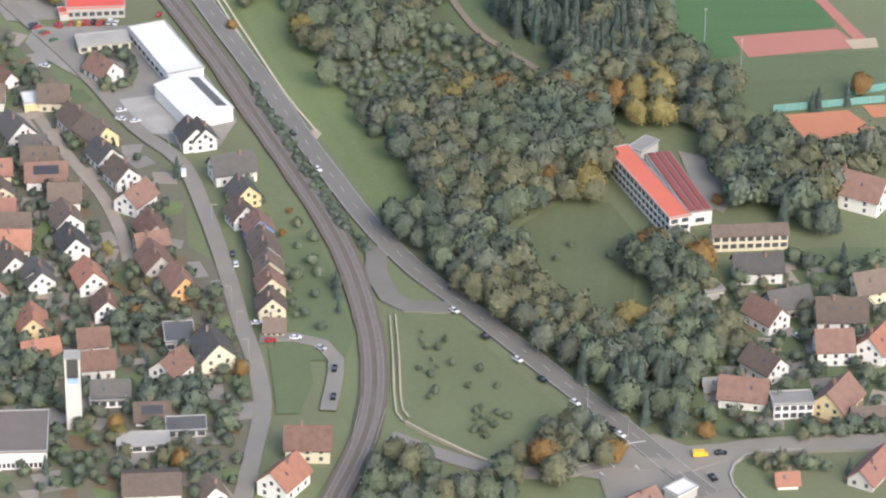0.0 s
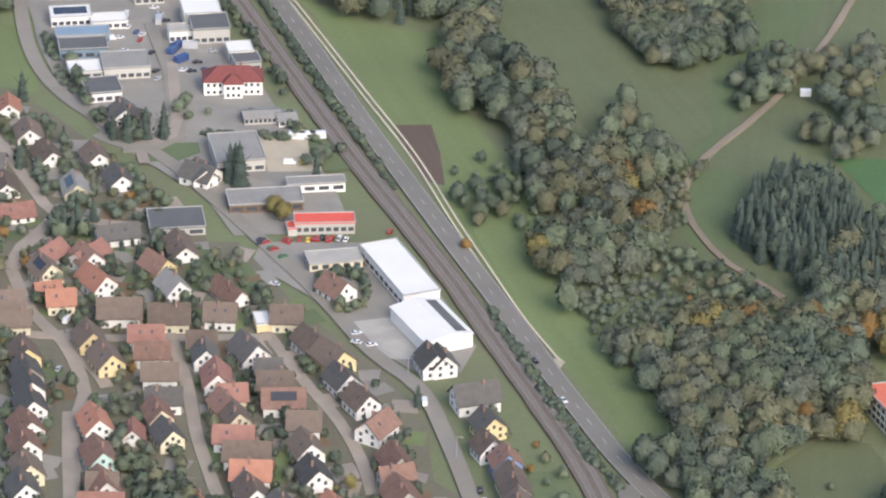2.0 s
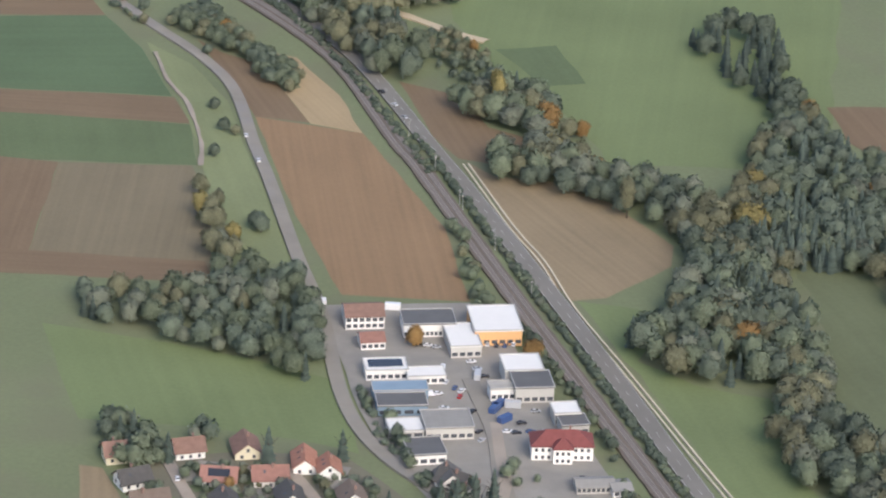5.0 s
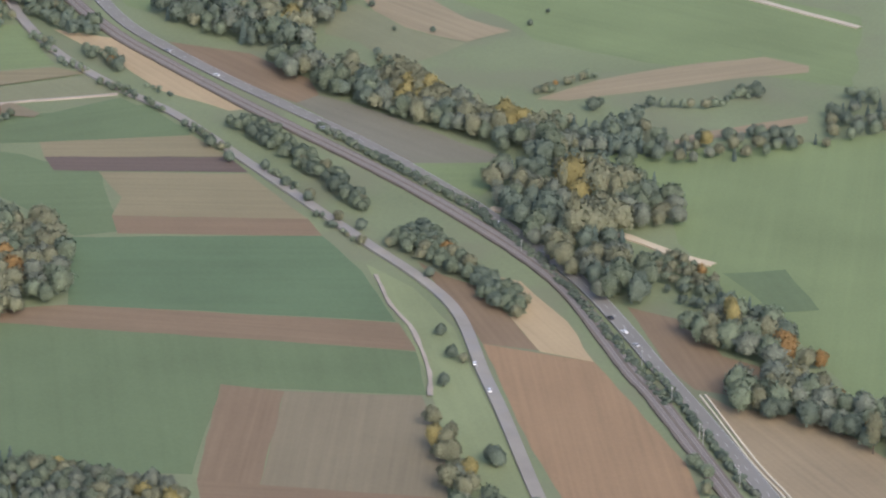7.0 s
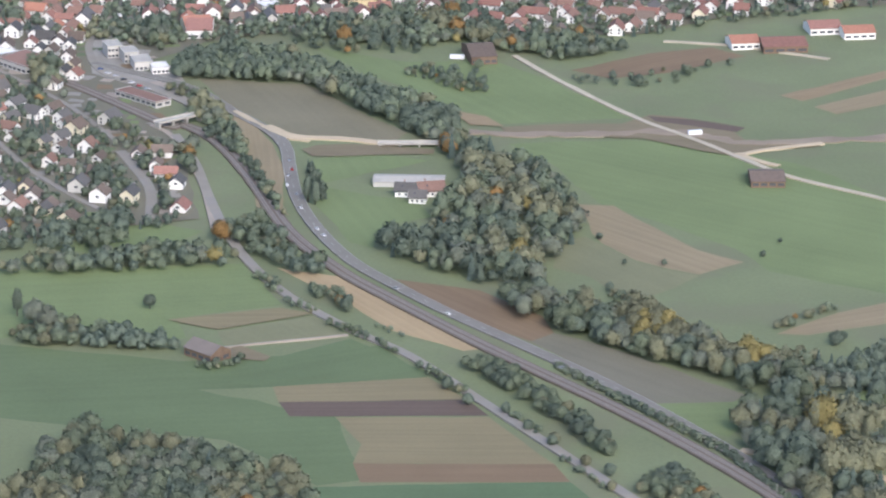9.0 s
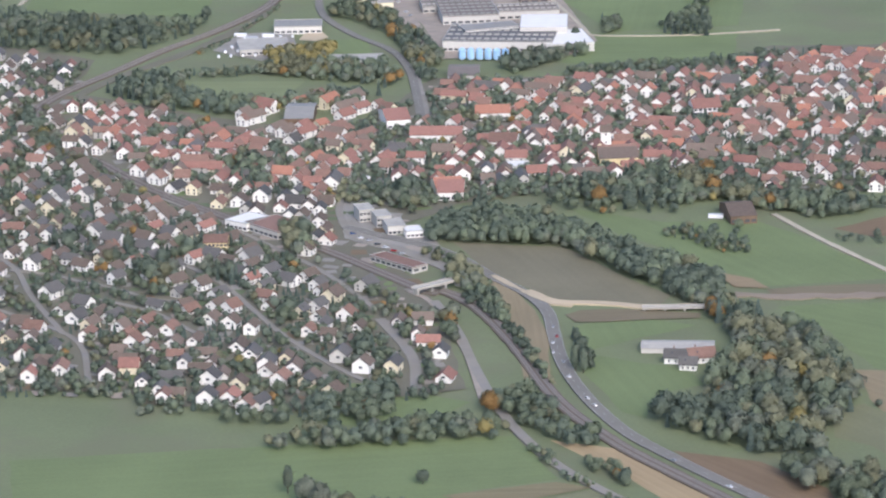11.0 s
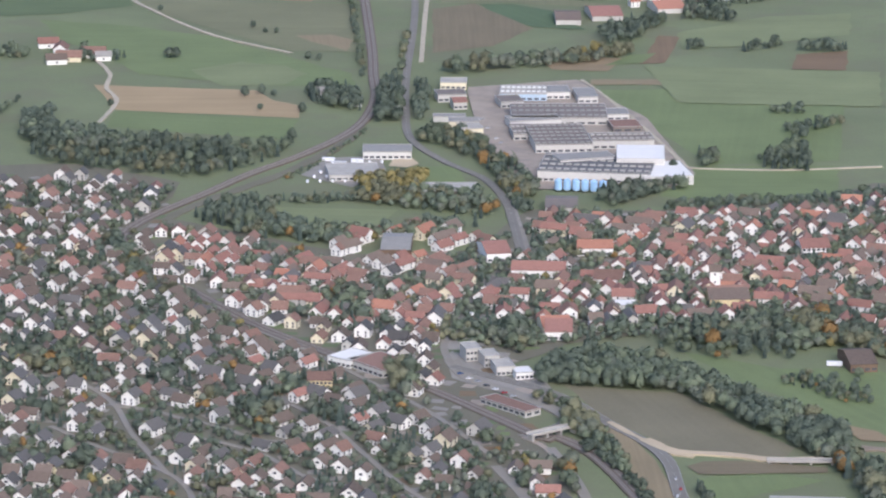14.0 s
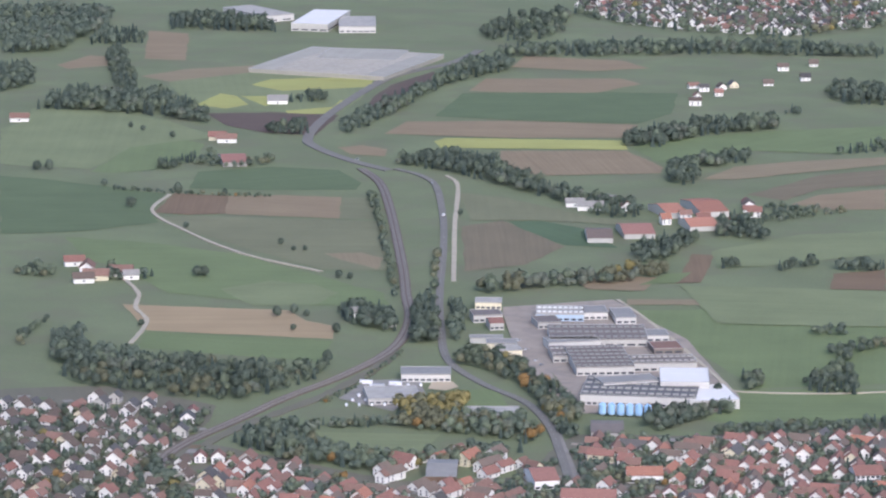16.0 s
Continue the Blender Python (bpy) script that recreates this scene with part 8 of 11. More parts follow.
far_wood("hedge_row", "dark shrubs along the country road", 4.2, 0.36, SHRUBS, [(-584.0, 2116.2), (-573.7, 2113.8), (-563.6, 2087.3), (-565.8, 2083.3), (-579.3, 2103.7)], 310)
far_wood("hedge_row", "dark shrubs along the country road", 4.2, 0.36, SHRUBS, [(-560.4, 2076.8), (-542.3, 2061.2), (-541.2, 2054.2), (-559.0, 2067.9)], 311)
far_wood("hedge_row", "dark shrubs along the country road", 4.2, 0.36, SHRUBS, [(-536.0, 2047.8), (-515.4, 2031.4), (-498.9, 2012.2), (-491.9, 2004.7), (-492.2, 1998.8), (-510.8, 2018.3), (-533.4, 2039.4)], 312)
far_wood("hedge_row", "dark shrubs along the country road", 4.2, 0.36, SHRUBS, [(-483.9, 1991.6), (-466.2, 1969.4), (-453.1, 1948.8), (-453.6, 1944.0), (-467.9, 1961.2), (-483.0, 1985.1)], 313)
far_wood("hedge_row", "dark shrubs along the country road", 4.2, 0.36, SHRUBS, [(-435.2, 1930.9), (-423.2, 1915.6), (-414.0, 1901.8), (-414.8, 1897.2), (-425.1, 1909.3), (-434.9, 1923.2)], 314)
far_wood("hedge_row", "dark shrubs along the country road", 4.2, 0.36, SHRUBS, [(-405.0, 1875.0), (-392.1, 1858.0), (-380.7, 1841.2), (-381.1, 1834.2), (-394.0, 1850.7), (-404.5, 1869.3)], 315)
far_wood("hedge_row", "low shrubs in the dry meadow", 4.5, 0.35, SHRUBS, [(-401.7, 2110.5), (-391.0, 2101.0), (-382.1, 2096.7), (-382.9, 2091.2), (-391.9, 2095.4), (-400.8, 2103.3)], 320)
tree(-413.4, 2198.0, 0.45, "round", "dark", 61, "in the dry meadow")
tree(-396.9, 2158.1, 0.30, "round", "dark", 62, "in the dry meadow")
tree(-376.5, 2158.9, 0.35, "round", "dark", 63, "in the dry meadow")
tree(-326.7, 2180.0, 0.35, "round", "dark", 64, "in the dry meadow")
tree(-319.0, 2205.5, 0.30, "round", "dark", 65, "in the dry meadow")
far_wood("hedge_row", "dark low bank on the meadow", 4, 0.28, SHRUBS, [(-317.4, 2066.1), (-302.9, 2085.6), (-287.2, 2101.1), (-286.5, 2096.7), (-301.3, 2079.7), (-315.9, 2062.0)], 321)

# ---- shrubs near the junction and the halls ----
far_wood("hedge_row", "dark hedge beside the cross road", 3.2, 0.5, SHRUBS, [(106.6, 1002.9), (132.9, 1009.1), (132.5, 1005.6), (106.4, 1000.0)], 330)
far_wood("hedge_row", "bushes at the junction corner", 4.5, 0.45, SHRUBS, [(92.1, 987.8), (99.9, 992.3), (111.5, 990.3), (115.6, 979.5), (108.9, 979.4), (100.9, 983.0), (93.2, 979.1)], 331)
far_wood("hedge_row", "dark bushes by the red house", 4.5, 0.6, GARDEN, [(117.7, 985.7), (124.8, 990.5), (125.8, 982.8), (118.9, 979.6)], 332)
far_wood("hedge_row", "hedge round the small house garden", 3, 0.36, SHRUBS, [(-127.0, 1241.8), (-127.0, 1253.4), (-117.5, 1259.1), (-109.5, 1253.8), (-107.0, 1233.4), (-108.9, 1228.9), (-111.0, 1247.5), (-117.1, 1253.6), (-124.3, 1249.0), (-124.2, 1238.3)], 333)
far_wood("hedge_row", "garden shrubs beside the small house", 3.5, 0.4, SHRUBS, [(-123.3, 1233.0), (-119.4, 1233.1), (-112.3, 1229.7), (-108.6, 1233.3), (-108.7, 1227.2), (-114.8, 1224.5), (-122.0, 1228.7)], 334)

# ---- far woods, hedges and single trees ----
far_wood("far_woods", "dark far wood", 9.5, 1.0, FARMIX, [(-1466.7, 4155.3), (-1457.2, 4252.5), (-1351.9, 4257.0), (-1307.8, 4191.9), (-1275.7, 4099.4), (-1354.2, 4144.1)], 400)
far_wood("far_woods", "dark far wood", 9.5, 1.0, DARKWOOD, [(-1526.0, 4243.4), (-1567.2, 4391.8), (-1548.4, 4436.2), (-1507.8, 4304.0)], 401)
far_wood("far_woods", "dark far wood", 11, 1.1, FARMIX, [(-1600.2, 4510.6), (-1691.5, 4839.5), (-1561.5, 4864.1), (-1539.1, 4747.1), (-1545.2, 4542.4)], 402)
far_wood("far_woods", "dark far wood", 9.5, 0.9, DARKWOOD, [(-1521.5, 4599.3), (-1531.8, 4678.6), (-1496.5, 4708.3), (-1462.2, 4619.4)], 403)
far_wood("far_woods", "dark far wood", 9.5, 1.0, DARKWOOD, [(-1464.1, 4737.7), (-1476.8, 4806.6), (-1370.9, 4826.6), (-1338.4, 4733.4)], 404)
far_wood("far_hedges", "dark trees between the far fields", 9, 0.8, FARMIX, [(-1487.5, 4540.2), (-1479.5, 4572.1), (-1426.4, 4406.0), (-1389.0, 4276.4), (-1428.2, 4326.6)], 405)
far_wood("far_hedges", "dark low wood beside the far road", 9, 0.8, FARMIX, [(-1210.6, 4043.9), (-1216.1, 4096.7), (-1181.0, 4103.2), (-1165.4, 4052.3)], 406)
far_wood("far_hedges", "dark clipped hedge on the slope", 6, 0.55, DARKWOOD, [(-1267.4, 3838.2), (-1270.6, 3873.9), (-1246.1, 3918.5), (-1241.4, 3897.6), (-1254.8, 3840.5)], 407)
far_wood("far_hedges", "bushes round the slope farm", 9, 0.6, SHRUBS, [(-1238.6, 3873.6), (-1237.8, 3941.9), (-1216.9, 3883.7), (-1194.5, 3903.1), (-1170.7, 3916.8), (-1168.5, 3880.4), (-1205.5, 3855.5)], 408)
far_wood("far_hedges", "hedge along the far field", 6, 0.4, SHRUBS, [(-1283.2, 3741.9), (-1229.5, 3731.9), (-1187.2, 3725.6), (-1136.7, 3726.5), (-1135.0, 3718.5), (-1227.0, 3721.2), (-1280.5, 3731.1)], 409)
far_wood("far_hedges", "trees round the yellow field house", 8, 0.7, DARKWOOD, [(-1233.2, 4249.4), (-1207.9, 4298.7), (-1185.8, 4250.8), (-1208.0, 4239.4)], 410)
far_wood("river_trees_far", "trees along the far river", 9.5, 0.9, FARMIX, [(-1131.1, 4052.0), (-1110.0, 4175.1), (-1087.0, 4382.3), (-1034.8, 4491.1), (-1039.3, 4552.0), (-1088.4, 4542.9), (-1101.6, 4399.0), (-1125.3, 4262.0), (-1147.1, 4116.3)], 411)
far_wood("river_trees_far", "trees along the far river", 9, 0.9, FARMIX, [(-1065.0, 3905.5), (-1034.2, 3957.4), (-967.5, 3938.6), (-946.6, 3867.2), (-885.0, 3792.0), (-818.2, 3735.1), (-810.4, 3709.6), (-878.6, 3743.2), (-943.2, 3809.7), (-1011.7, 3885.0)], 412)
far_wood("far_woods_right", "far wood on the right slope", 9.5, 0.95, FARMIX, [(-861.6, 4042.9), (-855.0, 4102.8), (-822.7, 4159.1), (-733.4, 4209.9), (-726.7, 4159.9), (-790.9, 4114.6), (-831.3, 4035.6)], 413)
far_wood("far_woods_right", "far wood on the right slope", 9.5, 0.9, FARMIX, [(-808.0, 3892.5), (-801.5, 3953.8), (-738.7, 4011.6), (-740.5, 3971.1), (-778.1, 3927.8), (-773.6, 3840.7), (-795.9, 3851.0)], 414)
far_wood("far_hedges", "long dark tree belt before the far town", 11, 0.9, FARMIX, [(-1077.9, 4595.5), (-1049.4, 4657.1), (-941.6, 4699.3), (-756.4, 4734.1), (-649.6, 4697.2), (-647.4, 4654.8), (-812.4, 4658.1), (-932.6, 4622.7), (-1039.2, 4585.7)], 415)
far_wood("far_hedges", "dark trees on the far ridge", 14, 0.9, FARMIX, [(-1109.9, 4721.4), (-1099.3, 4912.0), (-1031.1, 4949.5), (-1016.0, 4784.8), (-1053.8, 4687.1)], 416)
far_wood("far_woods_right", "far wood on the right slope", 9.5, 0.95, FARMIX, [(-699.1, 4397.0), (-681.5, 4438.4), (-635.5, 4427.8), (-630.7, 4335.4), (-668.9, 4328.3)], 417)
far_wood("far_hedges", "dark copse on the right slope", 8, 0.7, DARKWOOD, [(-726.5, 4249.5), (-724.8, 4278.3), (-712.0, 4280.6), (-708.9, 4252.8)], 418)
far_wood("far_hedges", "dark trees at the field edge", 9, 0.7, DARKWOOD, [(-658.6, 4032.6), (-642.2, 4067.2), (-618.7, 4103.7), (-615.9, 4049.8)], 419)
far_wood("stream_trees", "olive trees along the stream", 8.5, 0.85, MIXED, [(-899.5, 3362.3), (-864.1, 3395.2), (-834.9, 3411.6), (-793.5, 3441.7), (-760.5, 3470.5), (-755.5, 3448.5), (-789.1, 3404.3), (-848.0, 3376.0), (-887.6, 3342.7)], 420)
far_wood("stream_trees", "trees by the hamlet barns", 8.5, 0.8, FARMIX, [(-794.4, 3527.9), (-776.8, 3579.7), (-752.8, 3621.5), (-745.7, 3597.7), (-760.1, 3510.3), (-780.1, 3483.2)], 421)
far_wood("farm_trees", "dark trees round the red farm", 8, 0.75, FARMIX, [(-735.3, 3612.1), (-738.9, 3701.4), (-725.8, 3690.6), (-688.8, 3620.5), (-694.2, 3599.6)], 422)
far_wood("farm_trees", "bushes of the hamlet gardens", 9, 0.5, GARDEN, [(-724.7, 3677.8), (-702.6, 3761.6), (-633.1, 3747.2), (-632.0, 3728.8), (-678.3, 3699.3), (-704.2, 3663.4)], 423)
far_wood("farm_trees", "trees round the white sheds", 8, 0.7, FARMIX, [(-852.5, 3694.0), (-839.0, 3723.2), (-808.6, 3715.3), (-808.0, 3688.8), (-830.9, 3676.8)], 424)
far_wood("far_hedges", "dark hedge on the meadow", 7, 0.65, DARKWOOD, [(-674.1, 3493.1), (-641.8, 3517.6), (-639.8, 3501.6), (-670.6, 3477.6)], 425)
far_wood("far_hedges", "dark hedge on the meadow", 7, 0.7, DARKWOOD, [(-628.7, 3492.0), (-605.2, 3514.8), (-587.7, 3508.7), (-586.9, 3492.7), (-617.0, 3484.9)], 426)
far_wood("far_hedges", "dark hedge on the meadow", 7, 0.6, DARKWOOD, [(-721.4, 3489.2), (-705.4, 3503.7), (-704.0, 3487.7), (-719.3, 3475.7)], 427)
far_wood("slope_trees", "loose dark trees above the town", 9.5, 0.8, SHRUBS+FARMIX, [(-1149.9, 3021.8), (-1114.8, 3063.0), (-1063.1, 3071.7), (-1001.0, 3069.2), (-967.9, 3068.4), (-952.3, 3102.1), (-963.8, 3024.7), (-1002.6, 2963.0), (-1050.9, 2967.3), (-1105.6, 2983.0)], 428)
far_wood("slope_trees", "dark clump on the meadow", 9, 0.85, FARMIX, [(-1157.1, 3062.5), (-1166.5, 3117.4), (-1149.3, 3116.6), (-1128.9, 3052.8), (-1137.6, 3038.4)], 429)
far_wood("slope_trees", "dark bushes on the meadow", 9, 0.6, SHRUBS, [(-1204.0, 3106.9), (-1205.0, 3149.5), (-1197.6, 3211.2), (-1191.4, 3196.0), (-1191.7, 3132.2), (-1194.0, 3093.4)], 430)
far_wood("railway_trees", "brown shrubs along the railway", 5, 0.28, SHRUBS, [(-946.8, 2972.6), (-933.8, 3018.1), (-925.5, 3084.7), (-918.6, 3144.1), (-915.8, 3129.0), (-922.0, 3066.6), (-930.7, 3002.5), (-941.3, 2959.7)], 431)
far_wood("railway_trees", "dark shrubs along the railway", 7, 0.6, SHRUBS, [(-1053.2, 3766.9), (-1015.5, 3612.0), (-979.3, 3447.3), (-952.2, 3318.2), (-954.4, 3313.5), (-984.2, 3446.4), (-1021.1, 3611.0), (-1055.6, 3752.4)], 433)
far_wood("railway_trees", "trees between railway and road", 7.5, 0.85, FARMIX, [(-915.7, 3181.7), (-924.3, 3239.8), (-925.6, 3291.2), (-915.0, 3261.9), (-904.6, 3183.7)], 434)
far_wood("railway_trees", "trees along the main road", 7, 0.6, SHRUBS, [(-930.3, 3343.7), (-946.6, 3453.2), (-956.2, 3522.7), (-953.6, 3518.4), (-940.3, 3431.2), (-926.2, 3340.1)], 435)
far_wood("railway_trees", "dark trees by the railway house", 8, 0.85, FARMIX, [(-987.2, 3257.2), (-973.3, 3276.4), (-947.8, 3256.1), (-935.1, 3207.8), (-955.1, 3224.2), (-980.7, 3246.0)], 436)
far_wood("farm_trees", "trees round the left farm", 8, 0.75, FARMIX, [(-1199.1, 3343.8), (-1197.0, 3384.9), (-1183.8, 3369.0), (-1178.8, 3342.9)], 437)
far_wood("farm_trees", "trees round the left farm", 8, 0.7, FARMIX, [(-1168.4, 3358.3), (-1156.2, 3378.5), (-1151.3, 3361.3), (-1162.2, 3345.9)], 438)
far_wood("farm_trees", "bushes before the left farm", 8, 0.6, SHRUBS, [(-1271.4, 3360.0), (-1262.6, 3396.1), (-1241.2, 3376.9), (-1234.9, 3344.0), (-1259.7, 3350.8)], 439)
tree(-1373.1, 3818.8, 1.00, "round", "dark", 11, "on the far slope")
tree(-1362.5, 3820.8, 1.00, "round", "dark", 18, "on the far slope")
tree(-1245.0, 3654.7, 1.10, "round", "dark", 25, "on the far slope")
tree(-1293.3, 3751.5, 0.70, "round", "dark", 32, "on the far slope")
tree(-1221.5, 3730.6, 0.90, "round", "dark", 39, "on the far slope")
tree(-1177.8, 3724.5, 0.70, "round", "dark", 46, "on the far slope")
tree(-1177.1, 3569.9, 0.60, "round", "dark", 53, "on the far slope")
tree(-1123.4, 3375.4, 1.00, "round", "dark", 60, "on the far slope")
tree(-1118.1, 3376.3, 0.90, "round", "dark", 67, "on the far slope")
tree(-1344.8, 4062.8, 0.60, "round", "dark", 74, "on the far slope")
tree(-1329.1, 4048.8, 0.60, "round", "dark", 81, "on the far slope")
tree(-1291.6, 4012.5, 0.70, "round", "dark", 88, "on the far slope")
tree(-1012.5, 3390.9, 0.70, "round", "dark", 95, "on the far slope")
tree(-1002.5, 3385.9, 0.60, "round", "dark", 102, "on the far slope")
tree(-1083.7, 3511.8, 0.60, "round", "dark", 109, "on the far slope")
tree(-1068.9, 3490.2, 0.50, "round", "dark", 116, "on the far slope")
tree(-1059.8, 3491.9, 0.50, "round", "dark", 123, "on the far slope")
tree(-1009.6, 3245.0, 0.60, "round", "dark", 130, "on the far slope")
tree(-1009.1, 3192.5, 0.55, "round", "dark", 137, "on the far slope")
tree(-976.1, 3194.5, 0.50, "round", "dark", 144, "on the far slope")
tree(-1124.2, 3187.9, 0.60, "round", "dark", 151, "on the far slope")
tree(-959.2, 3669.3, 0.60, "round", "dark", 158, "on the far slope")
tree(-779.0, 3964.0, 0.70, "round", "dark", 165, "on the far slope")
house(-1230.6, 3401.9, 20, RED, WHITE, 16, 10, 4.4, near=False, group="far farm")
house(-1214.7, 3381.7, 100, RUST, WHITE, 18, 11, 4.4, near=False, group="far farm")
house(-1199.8, 3350.3, 10, RUST, CREAM, 20, 11, 4.4, near=False, group="far farm")
house(-1206.7, 3337.9, 20, BROWN, WHITE, 16, 10, 4.4, near=False, group="far farm")
house(-1183.8, 3369.0, 10, RUST, WHITE, 18, 11, 4.4, near=False, group="far farm")
house(-1173.2, 3357.4, 20, GREYROOF, WHITE, 12, 8, 4.4, near=False, group="far farm")
house(-969.8, 3248.0, 20, GREYROOF, WHITE, 14, 9, 4.4, near=False, group="far farm")
house(-941.6, 3220.6, 10, GREYROOF, WHITE, 10, 8, 4.4, near=False, group="far farm")
house(-1235.9, 3999.9, 10, RUST, WHITE, 18, 10, 4.4, near=False, group="far farm")
house(-1247.6, 4010.8, 10, RED, CREAM, 16, 10, 4.4, near=False, group="far farm")
house(-1234.8, 4234.4, 10, GREYROOF, WHITE, 20, 12, 4.4, near=False, group="far farm")
house(-841.6, 3744.4, 20, GREYROOF, WHITE, 14, 9, 4.4, near=False, group="far farm")
house(-852.8, 3715.3, 10, GREYROOF, WHITE, 22, 9, 4.4, near=False, group="far farm")
house(-867.8, 3728.8, 10, GREYROOF, WHITE, 16, 8, 4.4, near=False, group="far farm")
house(-718.4, 3745.1, 100, BROWN, WHITE, 14, 10, 4.4, near=False, group="far farm")
house(-821.5, 3721.0, 100, RUST, WHITE, 14, 10, 4.4, near=False, group="far farm")
house(-1461.3, 4082.4, 10, RUST, WHITE, 18, 10, 4.4, near=False, group="far farm")
# ---- trailers of the depot ----
for i in range(5):
    for k in range(5):
        car(-926 + 8.5 * i + 1.5 * k, 2962 + 15 * k + 2.0 * i, 100 + 7 * ((i * 3 + k) % 3), "white", "van", "on the depot yard", 0.48)
field("depot_sand", "pale sand lot beside the depot", SAND, [(-879.8, 3022.1), (-880.1, 3043.1), (-867.0, 3049.0), (-859.6, 3032.7), (-866.2, 3019.3)], 0.6)

# ---- scrub in the clearings of the river wood ----
for i, clearing in enumerate(CLEARINGS):
    far_wood("scrub", "low olive scrub in a clearing of the river wood", 4.2, 0.36, SCRUB, clearing, 501 + i)

# ---- tall poplars by the road ----
far_wood("poplars", "tall olive poplars by the main road", 6.0, 1.5, [(3, "tall", "olive"), (1, "tall", "yellow")], [(-294.3, 1910.5), (-275.3, 1925.0), (-257.7, 1916.9), (-255.1, 1901.6), (-276.6, 1901.0)], 520, True)
far_wood("poplars", "tall olive poplars by the main road", 6.0, 1.3, [(3, "tall", "olive"), (1, "tall", "yellow")], [(-287.1, 1860.9), (-272.3, 1872.5), (-260.5, 1870.0), (-261.2, 1857.8), (-281.4, 1852.9)], 521, True)
far_wood("poplars", "olive poplars along the brook", 6.0, 1.15, [(3, "tall", "olive"), (1, "tall", "yellow")], [(-399.0, 2064.5), (-385.9, 2074.7), (-358.8, 2035.0), (-354.0, 2022.3), (-366.3, 2024.2), (-392.6, 2052.4)], 522, True)
far_wood("poplars", "olive poplars along the brook", 6.0, 1.1, [(3, "tall", "olive"), (1, "tall", "yellow")], [(-334.4, 2004.9), (-322.8, 2014.3), (-315.7, 2003.0), (-327.3, 1993.7)], 523, True)

# ---- trees and sandy verge at the new road ----
far_wood("hedge_row", "olive trees beside the end of the new road", 6.5, 0.75, MIXED, [(-673.8, 2420.9), (-668.0, 2436.6), (-653.4, 2423.9), (-647.1, 2405.6), (-653.5, 2379.3), (-667.4, 2399.4)], 540)
far_wood("hedge_row", "shrubs along the town road", 6, 0.5, SHRUBS, [(-695.2, 2456.0), (-687.4, 2468.9), (-667.6, 2444.8), (-667.4, 2432.1), (-682.4, 2446.1)], 541)
road("sand_verge", "pale sandy verge of the new road", "road", 3.2, SAND, [(-645.7, 2419.3), (-632.5, 2401.0), (-617.4, 2381.2), (-604.4, 2365.8), (-592.3, 2363.3)], 0.955, 0.8)
far_wood("hedge_row", "row of tall dark columnar trees in the farm field", 4, 0.62, [(3, "tall", "dark"), (1, "conifer", "needle")], [(-585.3, 2305.7), (-582.5, 2308.2), (-565.6, 2247.7), (-569.2, 2243.1)], 542)

# ---- more of the orchard, the river wood's edge and the village edge ----
far_wood("orchard_shrubs", "low dark bushes in the rough meadow", 5, 0.26, SHRUBS, [(6.5, 1014.2), (11.6, 1017.5), (20.9, 1012.8), (20.0, 1003.1), (11.6, 998.2), (7.4, 1004.5)], 610, True)
far_wood("orchard_shrubs", "low dark bushes in the rough meadow", 6, 0.22, SHRUBS, [(-8.4, 1062.8), (-2.2, 1064.6), (1.3, 1045.7), (-2.0, 1025.5), (-7.2, 1032.1)], 611, True)
far_wood("woodland", "dense trees beside the junction", 6, 0.72, MIXED, [(27.4, 996.8), (32.6, 1005.9), (43.5, 1004.1), (50.8, 994.1), (46.4, 988.3), (33.9, 983.8), (24.8, 984.9)], 612, True)
far_wood("woodland", "dense autumn trees in the river wood", 6.4, 0.9, MIXED+DARKWOOD, [(-19.2, 1564.8), (-10.7, 1558.7), (6.9, 1537.6), (25.7, 1513.8), (31.3, 1497.0), (28.0, 1477.9), (1.8, 1485.8), (-22.0, 1467.4), (-30.8, 1507.8)], 613)
far_wood("garden_wood", "tall autumn trees at the village edge", 6.5, 0.8, GARDEN+MIXED, [(-296.6, 1294.7), (-285.7, 1300.1), (-275.4, 1275.6), (-270.8, 1235.2), (-264.3, 1204.8), (-267.7, 1174.7), (-281.8, 1173.4)], 614)
far_wood("garden_wood", "shrubs between the houses and the street", 5, 0.45, GARDEN+SHRUBS, [(-209.1, 1343.3), (-200.6, 1332.8), (-184.9, 1310.0), (-177.1, 1297.0), (-183.8, 1294.6), (-197.0, 1313.2), (-208.3, 1329.8)], 615)
road("village_lane_link", "worn grey-brown village lane", "road", 6, LANE, [(-220.1, 1292.8), (-224.1, 1280.5), (-229.1, 1268.4), (-231.0, 1251.0)], 0.884, 0)
road("works_loop", "worn tan lane through the works", "road", 4.2, LANE, [(-192.0, 1427.5), (-188.7, 1399.6), (-185.4, 1375.0), (-186.3, 1361.4), (-192.3, 1355.2), (-196.1, 1347.3), (-193.8, 1337.1)], 0.886, 0)
field("works_gravel", "pale gravel yard beside the grey hall", GRAVEL, [(-154.8, 1360.4), (-141.5, 1361.4), (-130.2, 1343.3), (-129.8, 1335.4), (-149.0, 1334.0)], 0.3)
field("works_grass", "small green plot beside the gravel yard", land("lawn", 34), [(-136.2, 1359.4), (-128.1, 1362.4), (-118.8, 1338.1), (-128.8, 1335.5)], 0.3)
field("garden_lawn", "mown garden lawn behind a villa", land("lawn", 10), [(-173.2, 1260.2), (-151.1, 1261.8), (-146.6, 1251.6), (-169.4, 1249.1)], 0.3)

